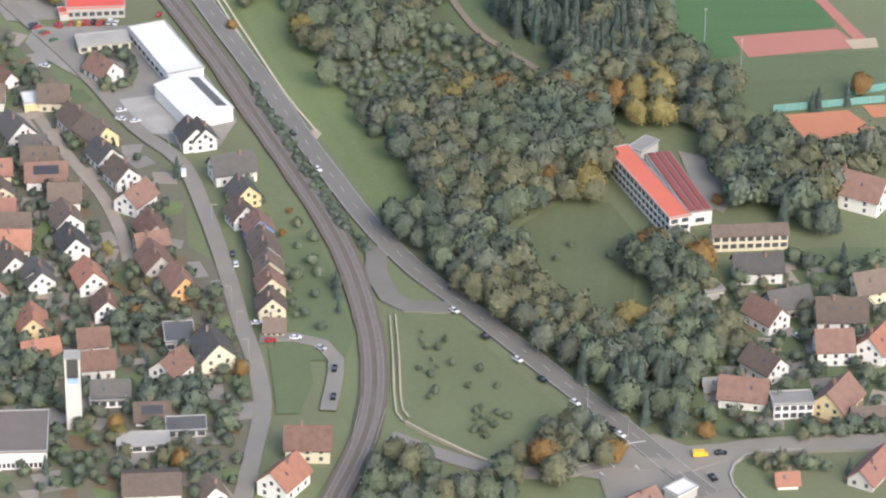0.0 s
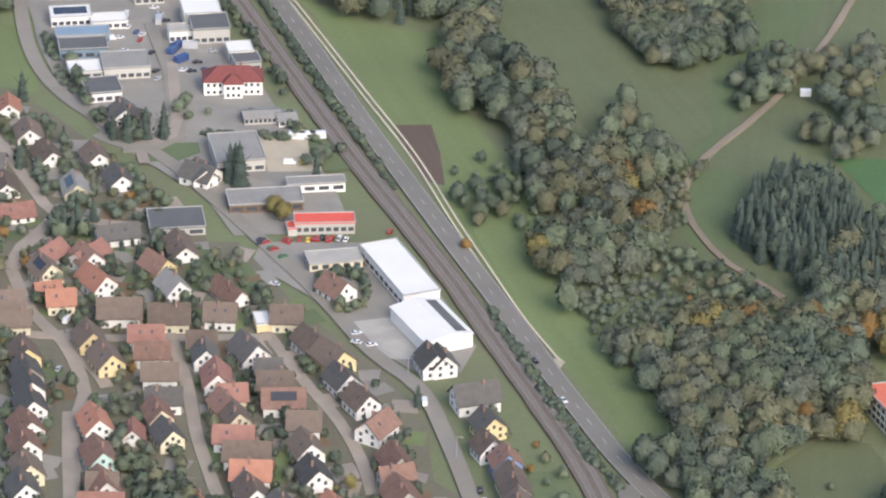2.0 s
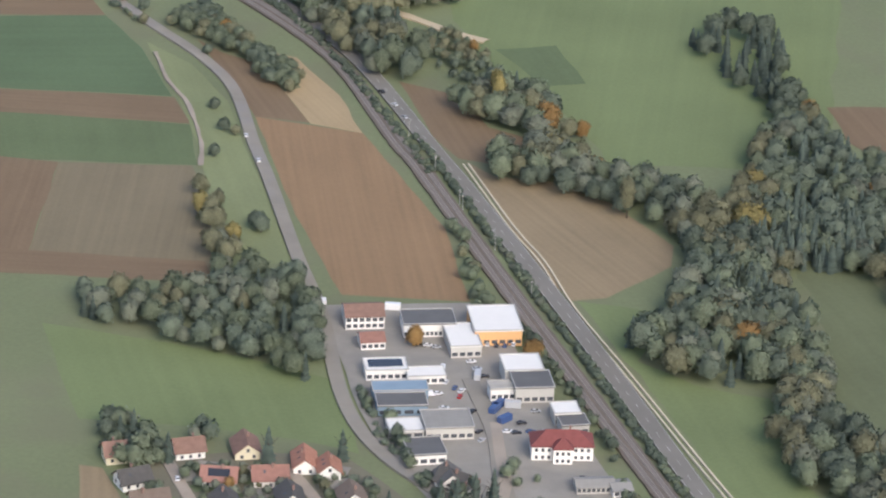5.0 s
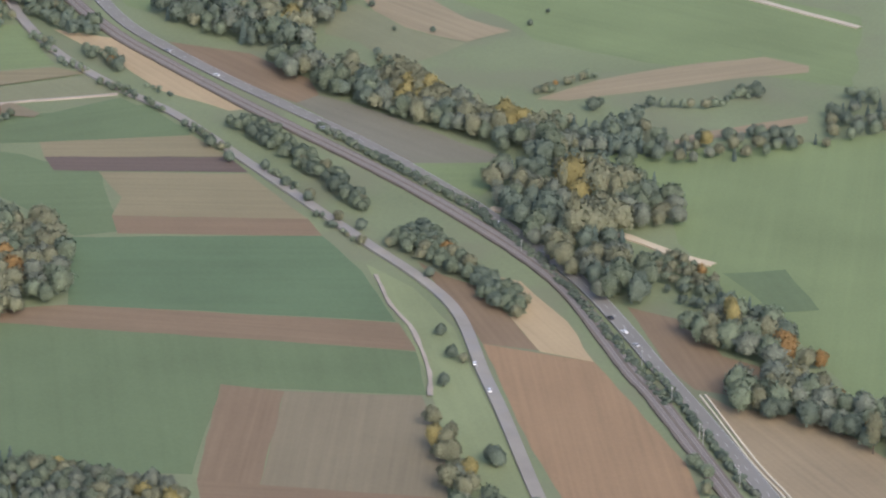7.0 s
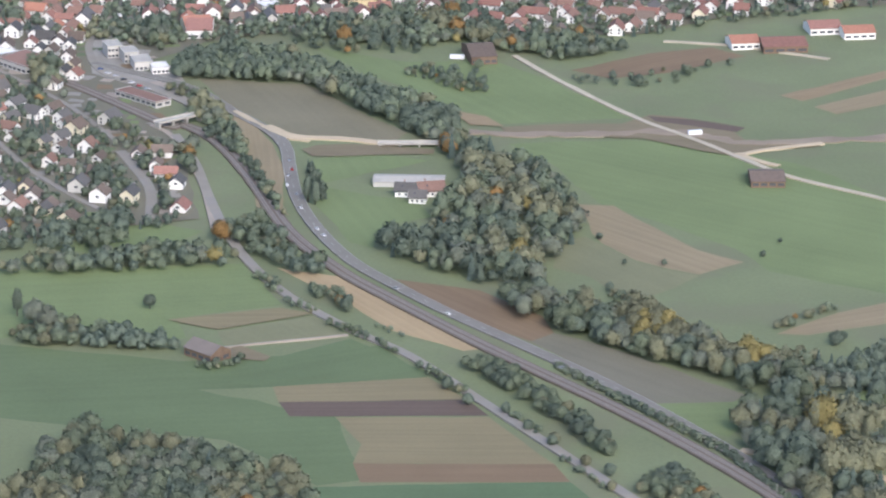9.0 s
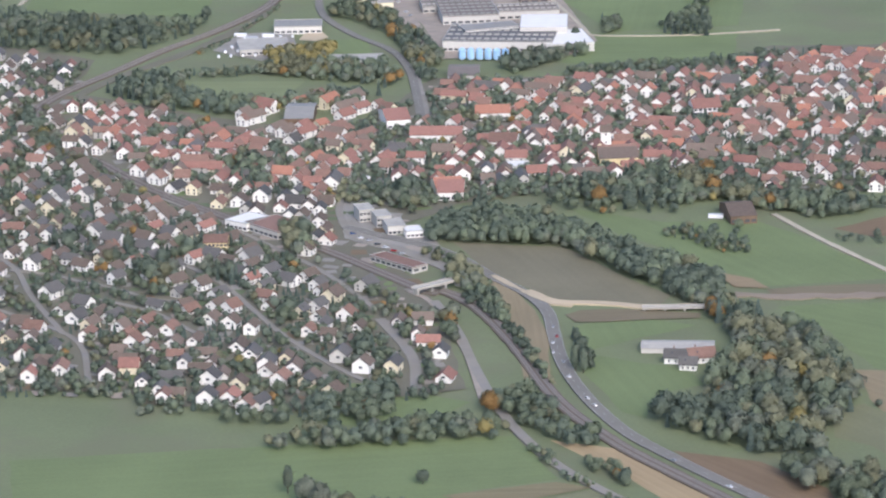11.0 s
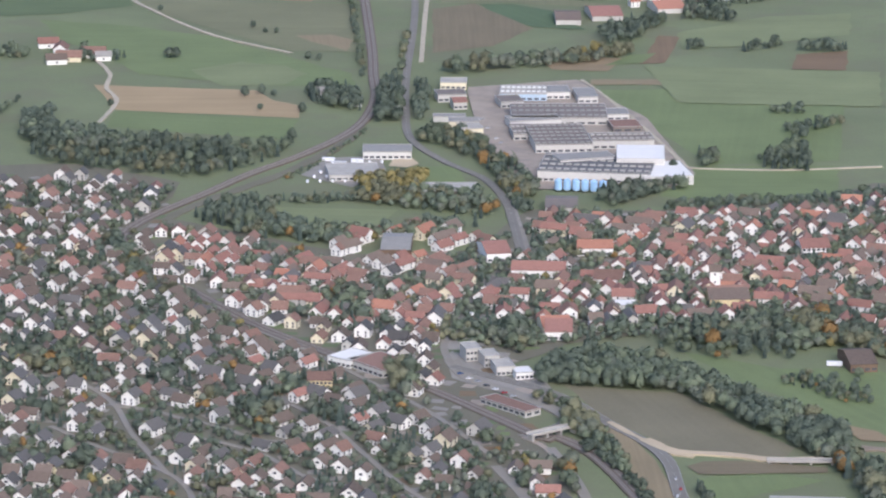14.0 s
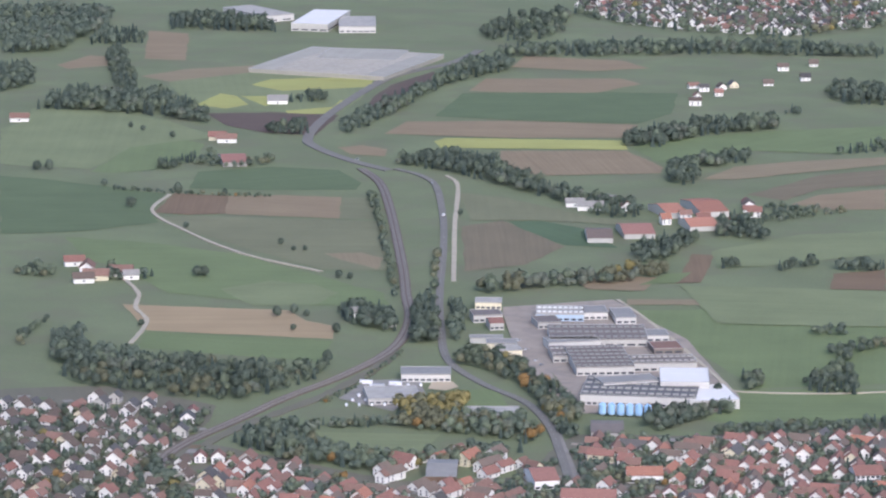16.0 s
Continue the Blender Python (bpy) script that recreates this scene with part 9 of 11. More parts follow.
# ---- round the far railway and the factory ----
far_wood("park_trees", "trimmed trees between depot and meadow", 6, 0.5, GARDEN+DARKWOOD, [(-945.1, 2907.5), (-913.7, 2917.3), (-881.3, 2932.3), (-877.6, 2912.8), (-910.2, 2899.5), (-939.5, 2890.3)], 620)
road("rail_slope", "brown-green rough slope of the railway bank", "field", 9, land("scrub", 30), [(-997.9, 2839.2), (-989.2, 2876.9), (-976.2, 2914.7), (-958.1, 2959.7), (-940.9, 3013.0), (-928.2, 3072.8), (-921.7, 3137.6)], 0.6, 1.0)
hall("works_office", "cream works office beside the tree belt", -847.1, 3152.9, 10, 22, 14, 7, GREYROOF, CREAM, 0.0, 5)
hall("works_shed", "long grey works shed beside the lane", -862.4, 3179.5, 10, 24, 10, 4, GREYROOF, GREYWALL, 0.0, 0)
hall("garage_row", "low garage row with a faded red roof", -825.3, 2953.9, 8, 38, 20, 3.5, RUST, WHITE, 0.0, 6)

# ---- the new road's bank and the bushes on the meadow ----
field("road_bank", "bare brown bank beside the new bridge", land("umber", 10), [(-594.4, 2345.1), (-586.8, 2355.1), (-568.1, 2359.4), (-548.6, 2358.1), (-520.0, 2355.4), (-519.6, 2346.4), (-543.3, 2341.5), (-571.0, 2334.0), (-586.7, 2332.3)], 0.5)
far_wood("hedge_row", "low dark bushes on the meadow", 6, 0.42, SHRUBS+GARDEN, [(-558.3, 2525.8), (-547.5, 2536.2), (-526.3, 2516.1), (-503.1, 2490.2), (-503.2, 2474.9), (-523.9, 2480.3), (-551.0, 2508.2)], 630)

# ---- kerbs and markings of the junction ----
road("junction_kerb", "pale kerb round the grass island", "road", 0.5, CONCRETE, [(106.8, 995.3), (95.1, 994.1), (89.5, 991.5), (86.3, 987.1), (84.6, 981.5), (85.2, 975.3), (88.7, 966.9)], 1.0, 0)
road("junction_kerb_two", "pale kerb round the wooded corner", "road", 0.5, CONCRETE, [(36.6, 981.9), (44.7, 986.4), (49.0, 989.6), (54.1, 994.1), (55.5, 998.9)], 1.0, 0)
road("stop_line", "white stop line across the main road", "road", 0.5, PAINT, [(55.4, 997.3), (60.5, 998.7)], 1.02, 0)
road("lane_arrow", "white lane marking on the junction", "road", 0.6, PAINT, [(49.7, 986.2), (50.9, 984.0)], 1.02, 0)
road("lane_arrow", "white lane marking on the junction", "road", 0.6, PAINT, [(57.0, 985.1), (58.0, 982.6)], 1.02, 0)
road("lane_arrow", "white lane marking on the junction", "road", 0.6, PAINT, [(46.6, 981.2), (47.5, 979.3)], 1.02, 0)
car(76.3, 990.7, 8, "yellow", "van", "at the junction")
house(57.3, 960.9, 40, RUST, WHITE)

# ---- hedges along the railway ----
far_wood("track_hedge", "dark hedge between railway and road", 2.1, 0.95, HEDGE, [(-34.2, 1140.9), (-23.5, 1115.0), (-24.3, 1112.0), (-35.9, 1134.6), (-54.8, 1191.6), (-68.1, 1231.1), (-66.8, 1232.9), (-53.6, 1195.8)], 90)
far_wood("track_hedge", "dark hedge between railway and road", 2.1, 0.95, HEDGE, [(-242.8, 1708.3), (-230.1, 1673.0), (-195.0, 1575.8), (-163.5, 1489.1), (-134.9, 1406.8), (-103.0, 1320.2), (-101.6, 1321.2), (-133.6, 1411.7), (-162.1, 1492.4), (-193.7, 1579.6), (-228.7, 1676.5), (-241.6, 1711.3)], 91)
far_wood("track_hedge", "dark hedge between railway and road", 2.4, 1.0, HEDGE, [(-417.3, 1991.7), (-372.6, 1936.1), (-330.3, 1883.6), (-294.4, 1818.8), (-265.1, 1747.6), (-232.6, 1664.4), (-231.4, 1668.2), (-263.5, 1753.2), (-292.8, 1824.8), (-328.9, 1890.9), (-371.7, 1942.8), (-416.4, 1997.9)], 92)
far_wood("works_hedge", "hedge along the country road", 3.5, 1.1, HEDGE, [(-244.5, 1452.3), (-242.5, 1453.6), (-235.4, 1423.2), (-225.0, 1400.1), (-222.3, 1393.3), (-226.6, 1395.1), (-236.8, 1415.6)], 93)
far_wood("woodland", "dark shrubs along the railway cutting", 5, 0.5, SHRUBS, [(-665.8, 2401.6), (-661.0, 2434.4), (-646.4, 2404.2), (-623.5, 2336.1), (-602.7, 2282.0), (-582.7, 2216.4), (-584.5, 2214.3), (-607.3, 2271.4), (-630.4, 2329.9), (-650.1, 2359.4)], 110)
far_wood("woodland", "dark trees at the end of the town", 8, 0.85, GARDEN, [(-667.8, 2332.1), (-657.2, 2344.2), (-645.1, 2283.1), (-655.5, 2291.9)], 111)
far_wood("woodland", "dark trees below the town", 8, 0.8, GARDEN, [(-741.9, 2144.8), (-715.2, 2155.8), (-675.8, 2195.6), (-662.9, 2188.0), (-656.3, 2147.8), (-739.2, 2131.7)], 112)
far_wood("woodland", "dark trees in the town", 8, 0.9, GARDEN+MIXED, [(-784.8, 2501.1), (-765.6, 2497.4), (-753.0, 2456.3), (-770.1, 2442.1), (-782.3, 2470.6)], 113)
far_wood("woodland", "dark trees in the town", 8, 0.9, GARDEN+MIXED, [(-858.8, 2430.2), (-837.8, 2433.0), (-822.1, 2377.1), (-841.0, 2374.5)], 114)
far_wood("woodland", "dark trees in the town", 8, 0.9, GARDEN, [(-1021.5, 2521.1), (-977.3, 2513.9), (-958.9, 2459.3), (-998.7, 2466.5)], 115)
far_wood("woodland", "dark trees in the town", 8, 0.95, GARDEN+MIXED, [(-852.5, 2681.0), (-818.5, 2656.7), (-812.3, 2588.3), (-835.6, 2598.8)], 116)
far_wood("woodland", "dark trees in the town", 8, 0.95, GARDEN+MIXED, [(-749.4, 2610.1), (-719.8, 2600.4), (-713.0, 2535.9), (-736.0, 2571.7)], 117)
far_wood("woodland", "autumn trees at the town edge", 8, 1.0, [(2, "round", "orange"), (3, "round", "olive"), (2, "round", "green"), (1, "round", "yellow")], [(-569.8, 2653.9), (-542.9, 2664.3), (-533.4, 2591.8), (-559.5, 2581.8)], 118)
far_wood("woodland", "autumn garden trees at the town edge", 11, 0.7, GARDEN+[(1, "round", "orange")], [(-643.1, 2597.1), (-566.6, 2620.4), (-553.8, 2556.9), (-604.2, 2556.6), (-639.8, 2571.3)], 119)
far_wood("woodland", "dark shrubs along the railway in the town", 7, 0.75, GARDEN, [(-1027.9, 2784.6), (-1008.9, 2771.1), (-964.3, 2670.6), (-932.7, 2631.6), (-936.4, 2617.1), (-978.7, 2668.7)], 120)
far_wood("woodland", "dark trees behind the town", 10, 0.95, DARKWOOD+MIXED, [(-980.9, 2849.1), (-966.8, 2881.4), (-950.9, 2898.0), (-929.8, 2864.3), (-928.3, 2823.0), (-962.6, 2819.2)], 121)
far_wood("hedge_row", "trees on the slope above the town", 7.2, 0.72, FARMIX, [(-1178.6, 3139.9), (-1165.1, 3162.1), (-1138.0, 3089.4), (-1109.9, 3094.4), (-1061.5, 3065.7), (-1055.5, 3039.4), (-1116.6, 3037.5), (-1161.3, 3066.4)], 137)
tree(-1031.2, 3238.5, 0.83, "round", "dark", 3, "on the far slope")
tree(-964.3, 3093.6, 0.86, "round", "dark", 34, "on the far slope")
tree(-1020.6, 3250.8, 0.74, "round", "dark", 14, "on the far slope")
tree(-976.7, 3191.5, 0.77, "round", "dark", 87, "on the far slope")
tree(-984.1, 3265.0, 0.83, "round", "dark", 57, "beside the works")
tree(-975.9, 3256.0, 0.86, "round", "dark", 70, "beside the works")
tree(-657.9, 3064.2, 0.90, "round", "dark", 91, "beside the works")
tree(-678.7, 3034.3, 0.94, "round", "dark", 74, "beside the works")
tree(-602.4, 3118.8, 0.86, "round", "dark", 49, "beside the works")
car(-204.0, 1478.9, 20, "white", "car", "on the works yard", 0.48)
car(-201.4, 1472.9, 20, "silver", "car", "on the works yard", 0.48)
car(-198.3, 1466.5, 20, "black", "car", "on the works yard", 0.48)
car(-212.2, 1459.5, 80, "white", "car", "on the works yard", 0.48)
car(-208.6, 1454.8, 80, "blue", "car", "on the works yard", 0.48)
car(-206.3, 1447.4, 80, "red", "car", "on the works yard", 0.48)
car(-211.4, 1436.7, 10, "white", "car", "on the works yard", 0.48)
car(-197.5, 1418.6, 60, "black", "car", "on the works yard", 0.48)
car(-196.0, 1411.5, 60, "silver", "car", "on the works yard", 0.48)
car(-187.2, 1419.9, 15, "white", "car", "on the works yard", 0.48)
car(-184.0, 1419.4, 15, "black", "car", "on the works yard", 0.48)
car(-178.9, 1421.0, 15, "blue", "car", "on the works yard", 0.48)
car(-173.8, 1421.6, 15, "silver", "car", "on the works yard", 0.48)
car(-224.5, 1492.2, 10, "black", "car", "on the works yard", 0.48)
car(-221.2, 1491.5, 10, "white", "car", "on the works yard", 0.48)
car(-217.8, 1490.4, 10, "silver", "car", "on the works yard", 0.48)
car(-198.6, 1495.6, 80, "white", "car", "on the works yard", 0.48)
car(-195.3, 1495.0, 80, "black", "car", "on the works yard", 0.48)
car(-192.1, 1495.4, 80, "blue", "car", "on the works yard", 0.48)
car(-188.9, 1496.9, 80, "white", "car", "on the works yard", 0.48)
car(-158.5, 1385.2, 10, "black", "car", "on the works yard", 0.48)
car(-129.3, 1281.1, 80, "red", "car", "in the machine yard", 0.48)
car(-126.3, 1282.0, 80, "black", "car", "in the machine yard", 0.48)
car(-123.2, 1281.2, 80, "red", "car", "in the machine yard", 0.48)
car(-120.3, 1282.2, 80, "white", "car", "in the machine yard", 0.48)
car(-142.6, 1271.5, 40, "red", "car", "in the machine yard", 0.48)
car(-139.1, 1266.1, 40, "green", "car", "in the machine yard", 0.48)
car(-147.1, 1276.0, 40, "black", "car", "in the machine yard", 0.48)
car(-105.5, 1203.7, 20, "white", "car", "in the machine yard", 0.48)
car(-110.9, 1211.7, 20, "white", "car", "in the machine yard", 0.48)
car(-88.1, 1204.0, 10, "red", "car", "in the machine yard", 0.48)
car(-735.8, 2490.8, 20, "white", "car", "on the town street", 0.91)
car(-729.9, 2485.4, 20, "silver", "car", "on the town street", 0.91)
car(-723.6, 2477.7, 20, "black", "car", "on the town street", 0.91)
car(-717.5, 2471.3, 20, "white", "car", "on the town street", 0.91)
car(-711.5, 2464.9, 20, "red", "car", "on the town street", 0.91)
car(-705.5, 2458.5, 20, "silver", "car", "on the town street", 0.91)
car(-742.4, 2499.7, 20, "blue", "car", "on the town street", 0.91)
car(-829.5, 3154.9, 60, "white", "car", "on the town street", 0.91)
car(-817.5, 3120.6, 60, "white", "car", "on the town street", 0.91)
car(-812.0, 3107.5, 60, "silver", "car", "on the town street", 0.91)
car(-838.7, 3184.3, 60, "white", "car", "on the town street", 0.91)
car(-593.2, 2302.5, 100, "red", "car", "on the town street", 0.91)
car(-591.1, 2272.5, 100, "white", "car", "on the town street", 0.91)
car(-577.1, 2230.5, 120, "white", "car", "on the town street", 0.91)
car(-562.8, 2194.9, 120, "white", "car", "on the town street", 0.91)
far_wood("woodland", "low scrub at the river wood edge", 6, 0.55, SHRUBS, [(-32.1, 1264.3), (-24.2, 1279.9), (-6.5, 1283.3), (10.7, 1267.1), (34.5, 1237.1), (32.1, 1226.7), (11.4, 1229.4), (-7.2, 1244.7)], 150)
far_wood("woodland", "dense autumn trees in the river wood", 6.8, 0.92, MIXED, [(-9.6, 1226.4), (12.8, 1219.8), (33.6, 1221.1), (48.0, 1210.0), (61.9, 1195.1), (51.2, 1171.5), (34.8, 1170.4), (13.1, 1172.8), (-1.0, 1191.1)], 99, True)
far_wood("woodland", "dense autumn trees in the river wood", 6.8, 0.85, MIXED, [(-29.7, 1383.2), (-21.2, 1398.9), (-1.1, 1355.7), (-1.5, 1336.6), (-11.9, 1321.9), (-6.5, 1290.5), (-18.4, 1280.9), (-32.1, 1297.7), (-34.0, 1334.4)], 100, True)
far_wood("woodland", "scattered shrubs on the meadow", 9, 0.5, SHRUBS, [(-82.8, 1337.3), (-68.8, 1352.6), (-56.1, 1320.5), (-43.8, 1280.8), (-49.7, 1276.1), (-65.8, 1301.6)], 151)

# ---- more of the town and the woods ----
hall("church_nave", "cream church nave with a dark red roof", -607.7, 2691.8, 22.4, 25.0, 16.0, 6.3, RUST, CREAM, 4.0, 5, group="town halls")
hall("old_barn", "large old house with an orange roof", -702.6, 2605.3, 18.4, 17.2, 23.1, 5.6, ORRED, CREAM, 4.0, 4, group="town halls")
hall("old_barn", "long old house with an orange roof", -703.0, 2796.4, 9.8, 23.0, 15.0, 5.6, ORRED, WHITE, 4.0, 4, group="town halls")
hall("old_barn", "long old house with a red roof", -730.6, 2734.9, 5.0, 33.9, 17.2, 5.6, RED, WHITE, 4.0, 4, group="town halls")
hall("old_barn", "long old house with a red roof", -684.0, 2721.1, 0.7, 17.8, 19.6, 5.6, RUST, WHITE, 4.0, 5, group="town halls")
hall("old_barn", "large old house with a red roof", -766.3, 2778.5, 20.5, 15.9, 34.0, 6.3, RED, WHITE, 4.0, 4, group="town halls")
hall("flat_shop", "low white shop with a flat roof", -667.3, 2663.7, 9.8, 14.5, 13.5, 3.5, WHITEROOF, WHITE, group="town halls")
hall("factory_shed", "row of dark gabled sheds before the factory", -741.2, 2915.8, 7.1, 21.2, 33.9, 4.9, RUSTROOF, GREYWALL, 2.0, 4, group="town halls")
hall("factory_shed", "low white factory annex", -768.5, 3107.0, 6.9, 4.1, 38.7, 4.2, GREYROOF, AGED_WHITE, group="town halls")
hall("factory_shed", "flat white roof before the hall", -720.8, 3029.8, 6.9, 28.1, 18.3, 7.0, GREYROOF, AGED_WHITE, windows=4, group="town halls")
far_wood("factory_trees", "dark trees before the factory", 7.5, 0.8, GARDEN+DARKWOOD, [(-721.9, 2978.5), (-705.0, 2985.9), (-665.8, 3008.6), (-659.8, 2991.4), (-689.2, 2956.2), (-707.4, 2916.1), (-716.0, 2935.5)], 140)
far_wood("factory_trees", "dark trees beside the factory road", 7.5, 0.75, GARDEN+MIXED, [(-876.6, 3133.1), (-856.9, 3141.1), (-828.5, 3119.8), (-805.3, 3049.8), (-797.3, 3036.9), (-774.6, 2950.5), (-784.1, 2948.6), (-810.5, 3030.6), (-828.9, 3057.8), (-853.6, 3095.6), (-870.1, 3099.9)], 141)
far_wood("factory_trees", "dark trees at the factory corner", 7, 0.7, GARDEN, [(-667.8, 3095.5), (-656.6, 3106.5), (-649.5, 3060.0), (-660.9, 3053.1)], 142)
road("town_street_five", "worn grey town street", "road", 3.4, STREET, [(-927.7, 2405.5), (-901.3, 2398.5), (-879.6, 2385.3), (-853.5, 2371.8), (-832.1, 2353.5), (-813.6, 2352.7)], 0.888, 0)
road("town_street_six", "worn grey town street", "road", 3.4, STREET, [(-885.4, 2348.4), (-860.2, 2349.6), (-827.0, 2331.1), (-808.8, 2312.1), (-790.0, 2290.5), (-770.0, 2280.8), (-743.1, 2269.2)], 0.890, 0)
road("town_street_seven", "worn grey town street", "road", 3.4, STREET, [(-990.0, 2459.8), (-955.4, 2446.0), (-925.1, 2408.2), (-901.1, 2354.1), (-864.0, 2283.5)], 0.892, 0)
road("town_street_eight", "worn grey town street", "road", 3.4, STREET, [(-834.4, 2432.2), (-799.1, 2390.5), (-769.3, 2339.0), (-741.0, 2289.9), (-708.0, 2244.0), (-678.2, 2209.4)], 0.894, 0)
road("old_town_street", "grey old town street", "road", 7, STREET, [(-762.9, 2858.6), (-742.5, 2789.6), (-703.6, 2779.1), (-647.9, 2778.6), (-595.0, 2800.6), (-517.8, 2841.4)], 0.896, 0)
far_wood("woodland", "tall dark trees in the town", 7, 0.8, DARKWOOD+GARDEN, [(-882.3, 2446.3), (-865.4, 2448.6), (-859.2, 2427.8), (-875.7, 2424.4)], 151)
far_wood("woodland", "tall dark trees in the town", 7, 0.8, DARKWOOD+GARDEN, [(-843.5, 2458.8), (-826.6, 2461.0), (-820.7, 2440.1), (-837.3, 2436.7)], 152)
far_wood("woodland", "tall dark trees in the town", 7, 0.8, DARKWOOD+GARDEN, [(-813.7, 2410.4), (-797.1, 2412.6), (-791.7, 2392.6), (-807.9, 2389.2)], 153)
far_wood("woodland", "tall dark trees in the town", 7, 0.8, DARKWOOD+GARDEN, [(-798.1, 2407.8), (-781.6, 2410.0), (-776.3, 2390.1), (-792.4, 2386.7)], 154)
far_wood("woodland", "tall dark trees in the town", 7, 0.8, DARKWOOD+GARDEN, [(-919.3, 2469.6), (-902.1, 2471.8), (-895.5, 2450.6), (-912.2, 2447.2)], 155)
far_wood("woodland", "tall dark trees in the town", 7, 0.8, DARKWOOD+GARDEN, [(-925.7, 2306.6), (-909.7, 2308.7), (-903.5, 2290.3), (-919.1, 2287.1)], 156)
far_wood("woodland", "tall dark trees in the town", 7, 0.8, DARKWOOD+GARDEN, [(-758.8, 2340.1), (-742.8, 2342.3), (-738.0, 2323.6), (-753.6, 2320.3)], 157)
far_wood("woodland", "tall dark trees in the town", 7, 0.8, DARKWOOD+GARDEN, [(-703.1, 2274.1), (-687.6, 2276.2), (-683.5, 2258.6), (-698.6, 2255.6)], 158)
far_wood("woodland", "tall dark trees in the town", 7, 0.8, DARKWOOD+GARDEN, [(-876.5, 2240.1), (-861.0, 2242.2), (-855.4, 2224.9), (-870.5, 2221.9)], 159)
far_wood("woodland", "tall dark trees in the town", 7, 0.8, DARKWOOD+GARDEN, [(-968.9, 2390.7), (-952.2, 2392.9), (-945.3, 2373.0), (-961.6, 2369.7)], 160)
far_wood("woodland", "dark trees in the old town", 7, 0.75, DARKWOOD+GARDEN, [(-748.4, 2782.3), (-729.7, 2785.6), (-724.6, 2759.5), (-742.9, 2754.9)], 161)
far_wood("woodland", "dark trees in the old town", 7, 0.75, DARKWOOD+GARDEN, [(-707.9, 2701.7), (-689.8, 2704.8), (-685.2, 2680.4), (-702.9, 2675.9)], 162)
far_wood("woodland", "dark trees in the old town", 7, 0.75, DARKWOOD+GARDEN, [(-642.0, 2699.0), (-624.1, 2702.1), (-620.1, 2677.8), (-637.8, 2673.4)], 163)
far_wood("woodland", "dark trees in the old town", 7, 0.75, DARKWOOD+GARDEN, [(-652.1, 2649.2), (-634.4, 2652.3), (-630.5, 2629.0), (-647.8, 2624.7)], 164)
far_wood("woodland", "dark trees in the old town", 7, 0.75, DARKWOOD+GARDEN, [(-750.2, 2652.7), (-732.4, 2655.7), (-727.5, 2632.2), (-744.9, 2627.8)], 165)
far_wood("woodland", "dark trees in the old town", 7, 0.75, DARKWOOD+GARDEN, [(-622.8, 2634.3), (-605.3, 2637.3), (-601.7, 2614.3), (-618.9, 2610.0)], 166)
far_wood("woodland", "dark trees in the old town", 7, 0.75, DARKWOOD+GARDEN, [(-597.8, 2658.6), (-580.1, 2661.7), (-576.7, 2638.2), (-594.0, 2633.9)], 167)
far_wood("woodland", "dark trees in the old town", 7, 0.75, DARKWOOD+GARDEN, [(-572.3, 2643.0), (-554.8, 2646.0), (-551.6, 2622.9), (-568.9, 2618.6)], 168)
far_wood("woodland", "dark trees in the old town", 7, 0.75, DARKWOOD+GARDEN, [(-680.0, 2624.4), (-662.5, 2627.4), (-658.4, 2604.5), (-675.5, 2600.2)], 169)
far_wood("woodland", "dark trees in the old town", 7, 0.75, DARKWOOD+GARDEN, [(-744.3, 2593.6), (-726.9, 2596.6), (-722.2, 2574.1), (-739.2, 2569.9)], 170)
far_wood("conifers", "dense dark conifers in the river wood", 4.6, 1.0, [(5, "conifer", "needle"), (1, "tall", "dark")], [(-103.8, 1622.7), (-89.4, 1643.6), (-63.4, 1640.8), (-52.0, 1617.2), (-52.4, 1589.8), (-73.1, 1582.9), (-86.8, 1579.3), (-102.8, 1583.2)], 170)
far_wood("conifers", "dense dark conifers in the river wood", 4.6, 1.0, [(5, "conifer", "needle"), (1, "tall", "dark")], [(-118.4, 1566.3), (-105.1, 1582.9), (-91.3, 1578.7), (-87.5, 1535.8), (-88.7, 1518.8), (-104.0, 1511.3), (-117.5, 1526.3)], 171)
far_wood("conifers", "dense dark conifers in the river wood", 4.6, 1.05, [(5, "conifer", "needle"), (1, "tall", "dark")], [(-39.4, 1606.6), (-30.9, 1623.2), (-19.7, 1609.3), (-17.6, 1585.5), (-22.5, 1527.3), (-31.0, 1537.4), (-39.1, 1570.8)], 172)
far_wood("garden_wood", "large dark trees behind the village", 6, 0.85, DARKWOOD+GARDEN, [(-332.3, 1406.5), (-319.7, 1405.6), (-309.7, 1394.5), (-308.0, 1375.5), (-318.3, 1369.6), (-327.0, 1373.2)], 173)
far_wood("garden_wood", "large dark trees behind the village", 6, 0.7, DARKWOOD+GARDEN, [(-299.9, 1405.6), (-294.8, 1406.2), (-291.8, 1391.9), (-296.6, 1388.9)], 174)
far_wood("garden_wood", "dark trees between the village houses", 6, 0.75, DARKWOOD+GARDEN, [(-286.2, 1314.4), (-278.5, 1315.3), (-272.3, 1290.3), (-280.8, 1289.3)], 175)
far_wood("garden_wood", "dark trees between the village houses", 6, 0.75, DARKWOOD+GARDEN, [(-242.7, 1346.4), (-237.8, 1347.0), (-235.5, 1324.9), (-240.0, 1324.3)], 176)
far_wood("garden_wood", "dark trees between the village houses", 6, 0.8, DARKWOOD+GARDEN, [(-223.4, 1291.8), (-206.3, 1293.8), (-203.0, 1277.6), (-219.7, 1273.5)], 177)
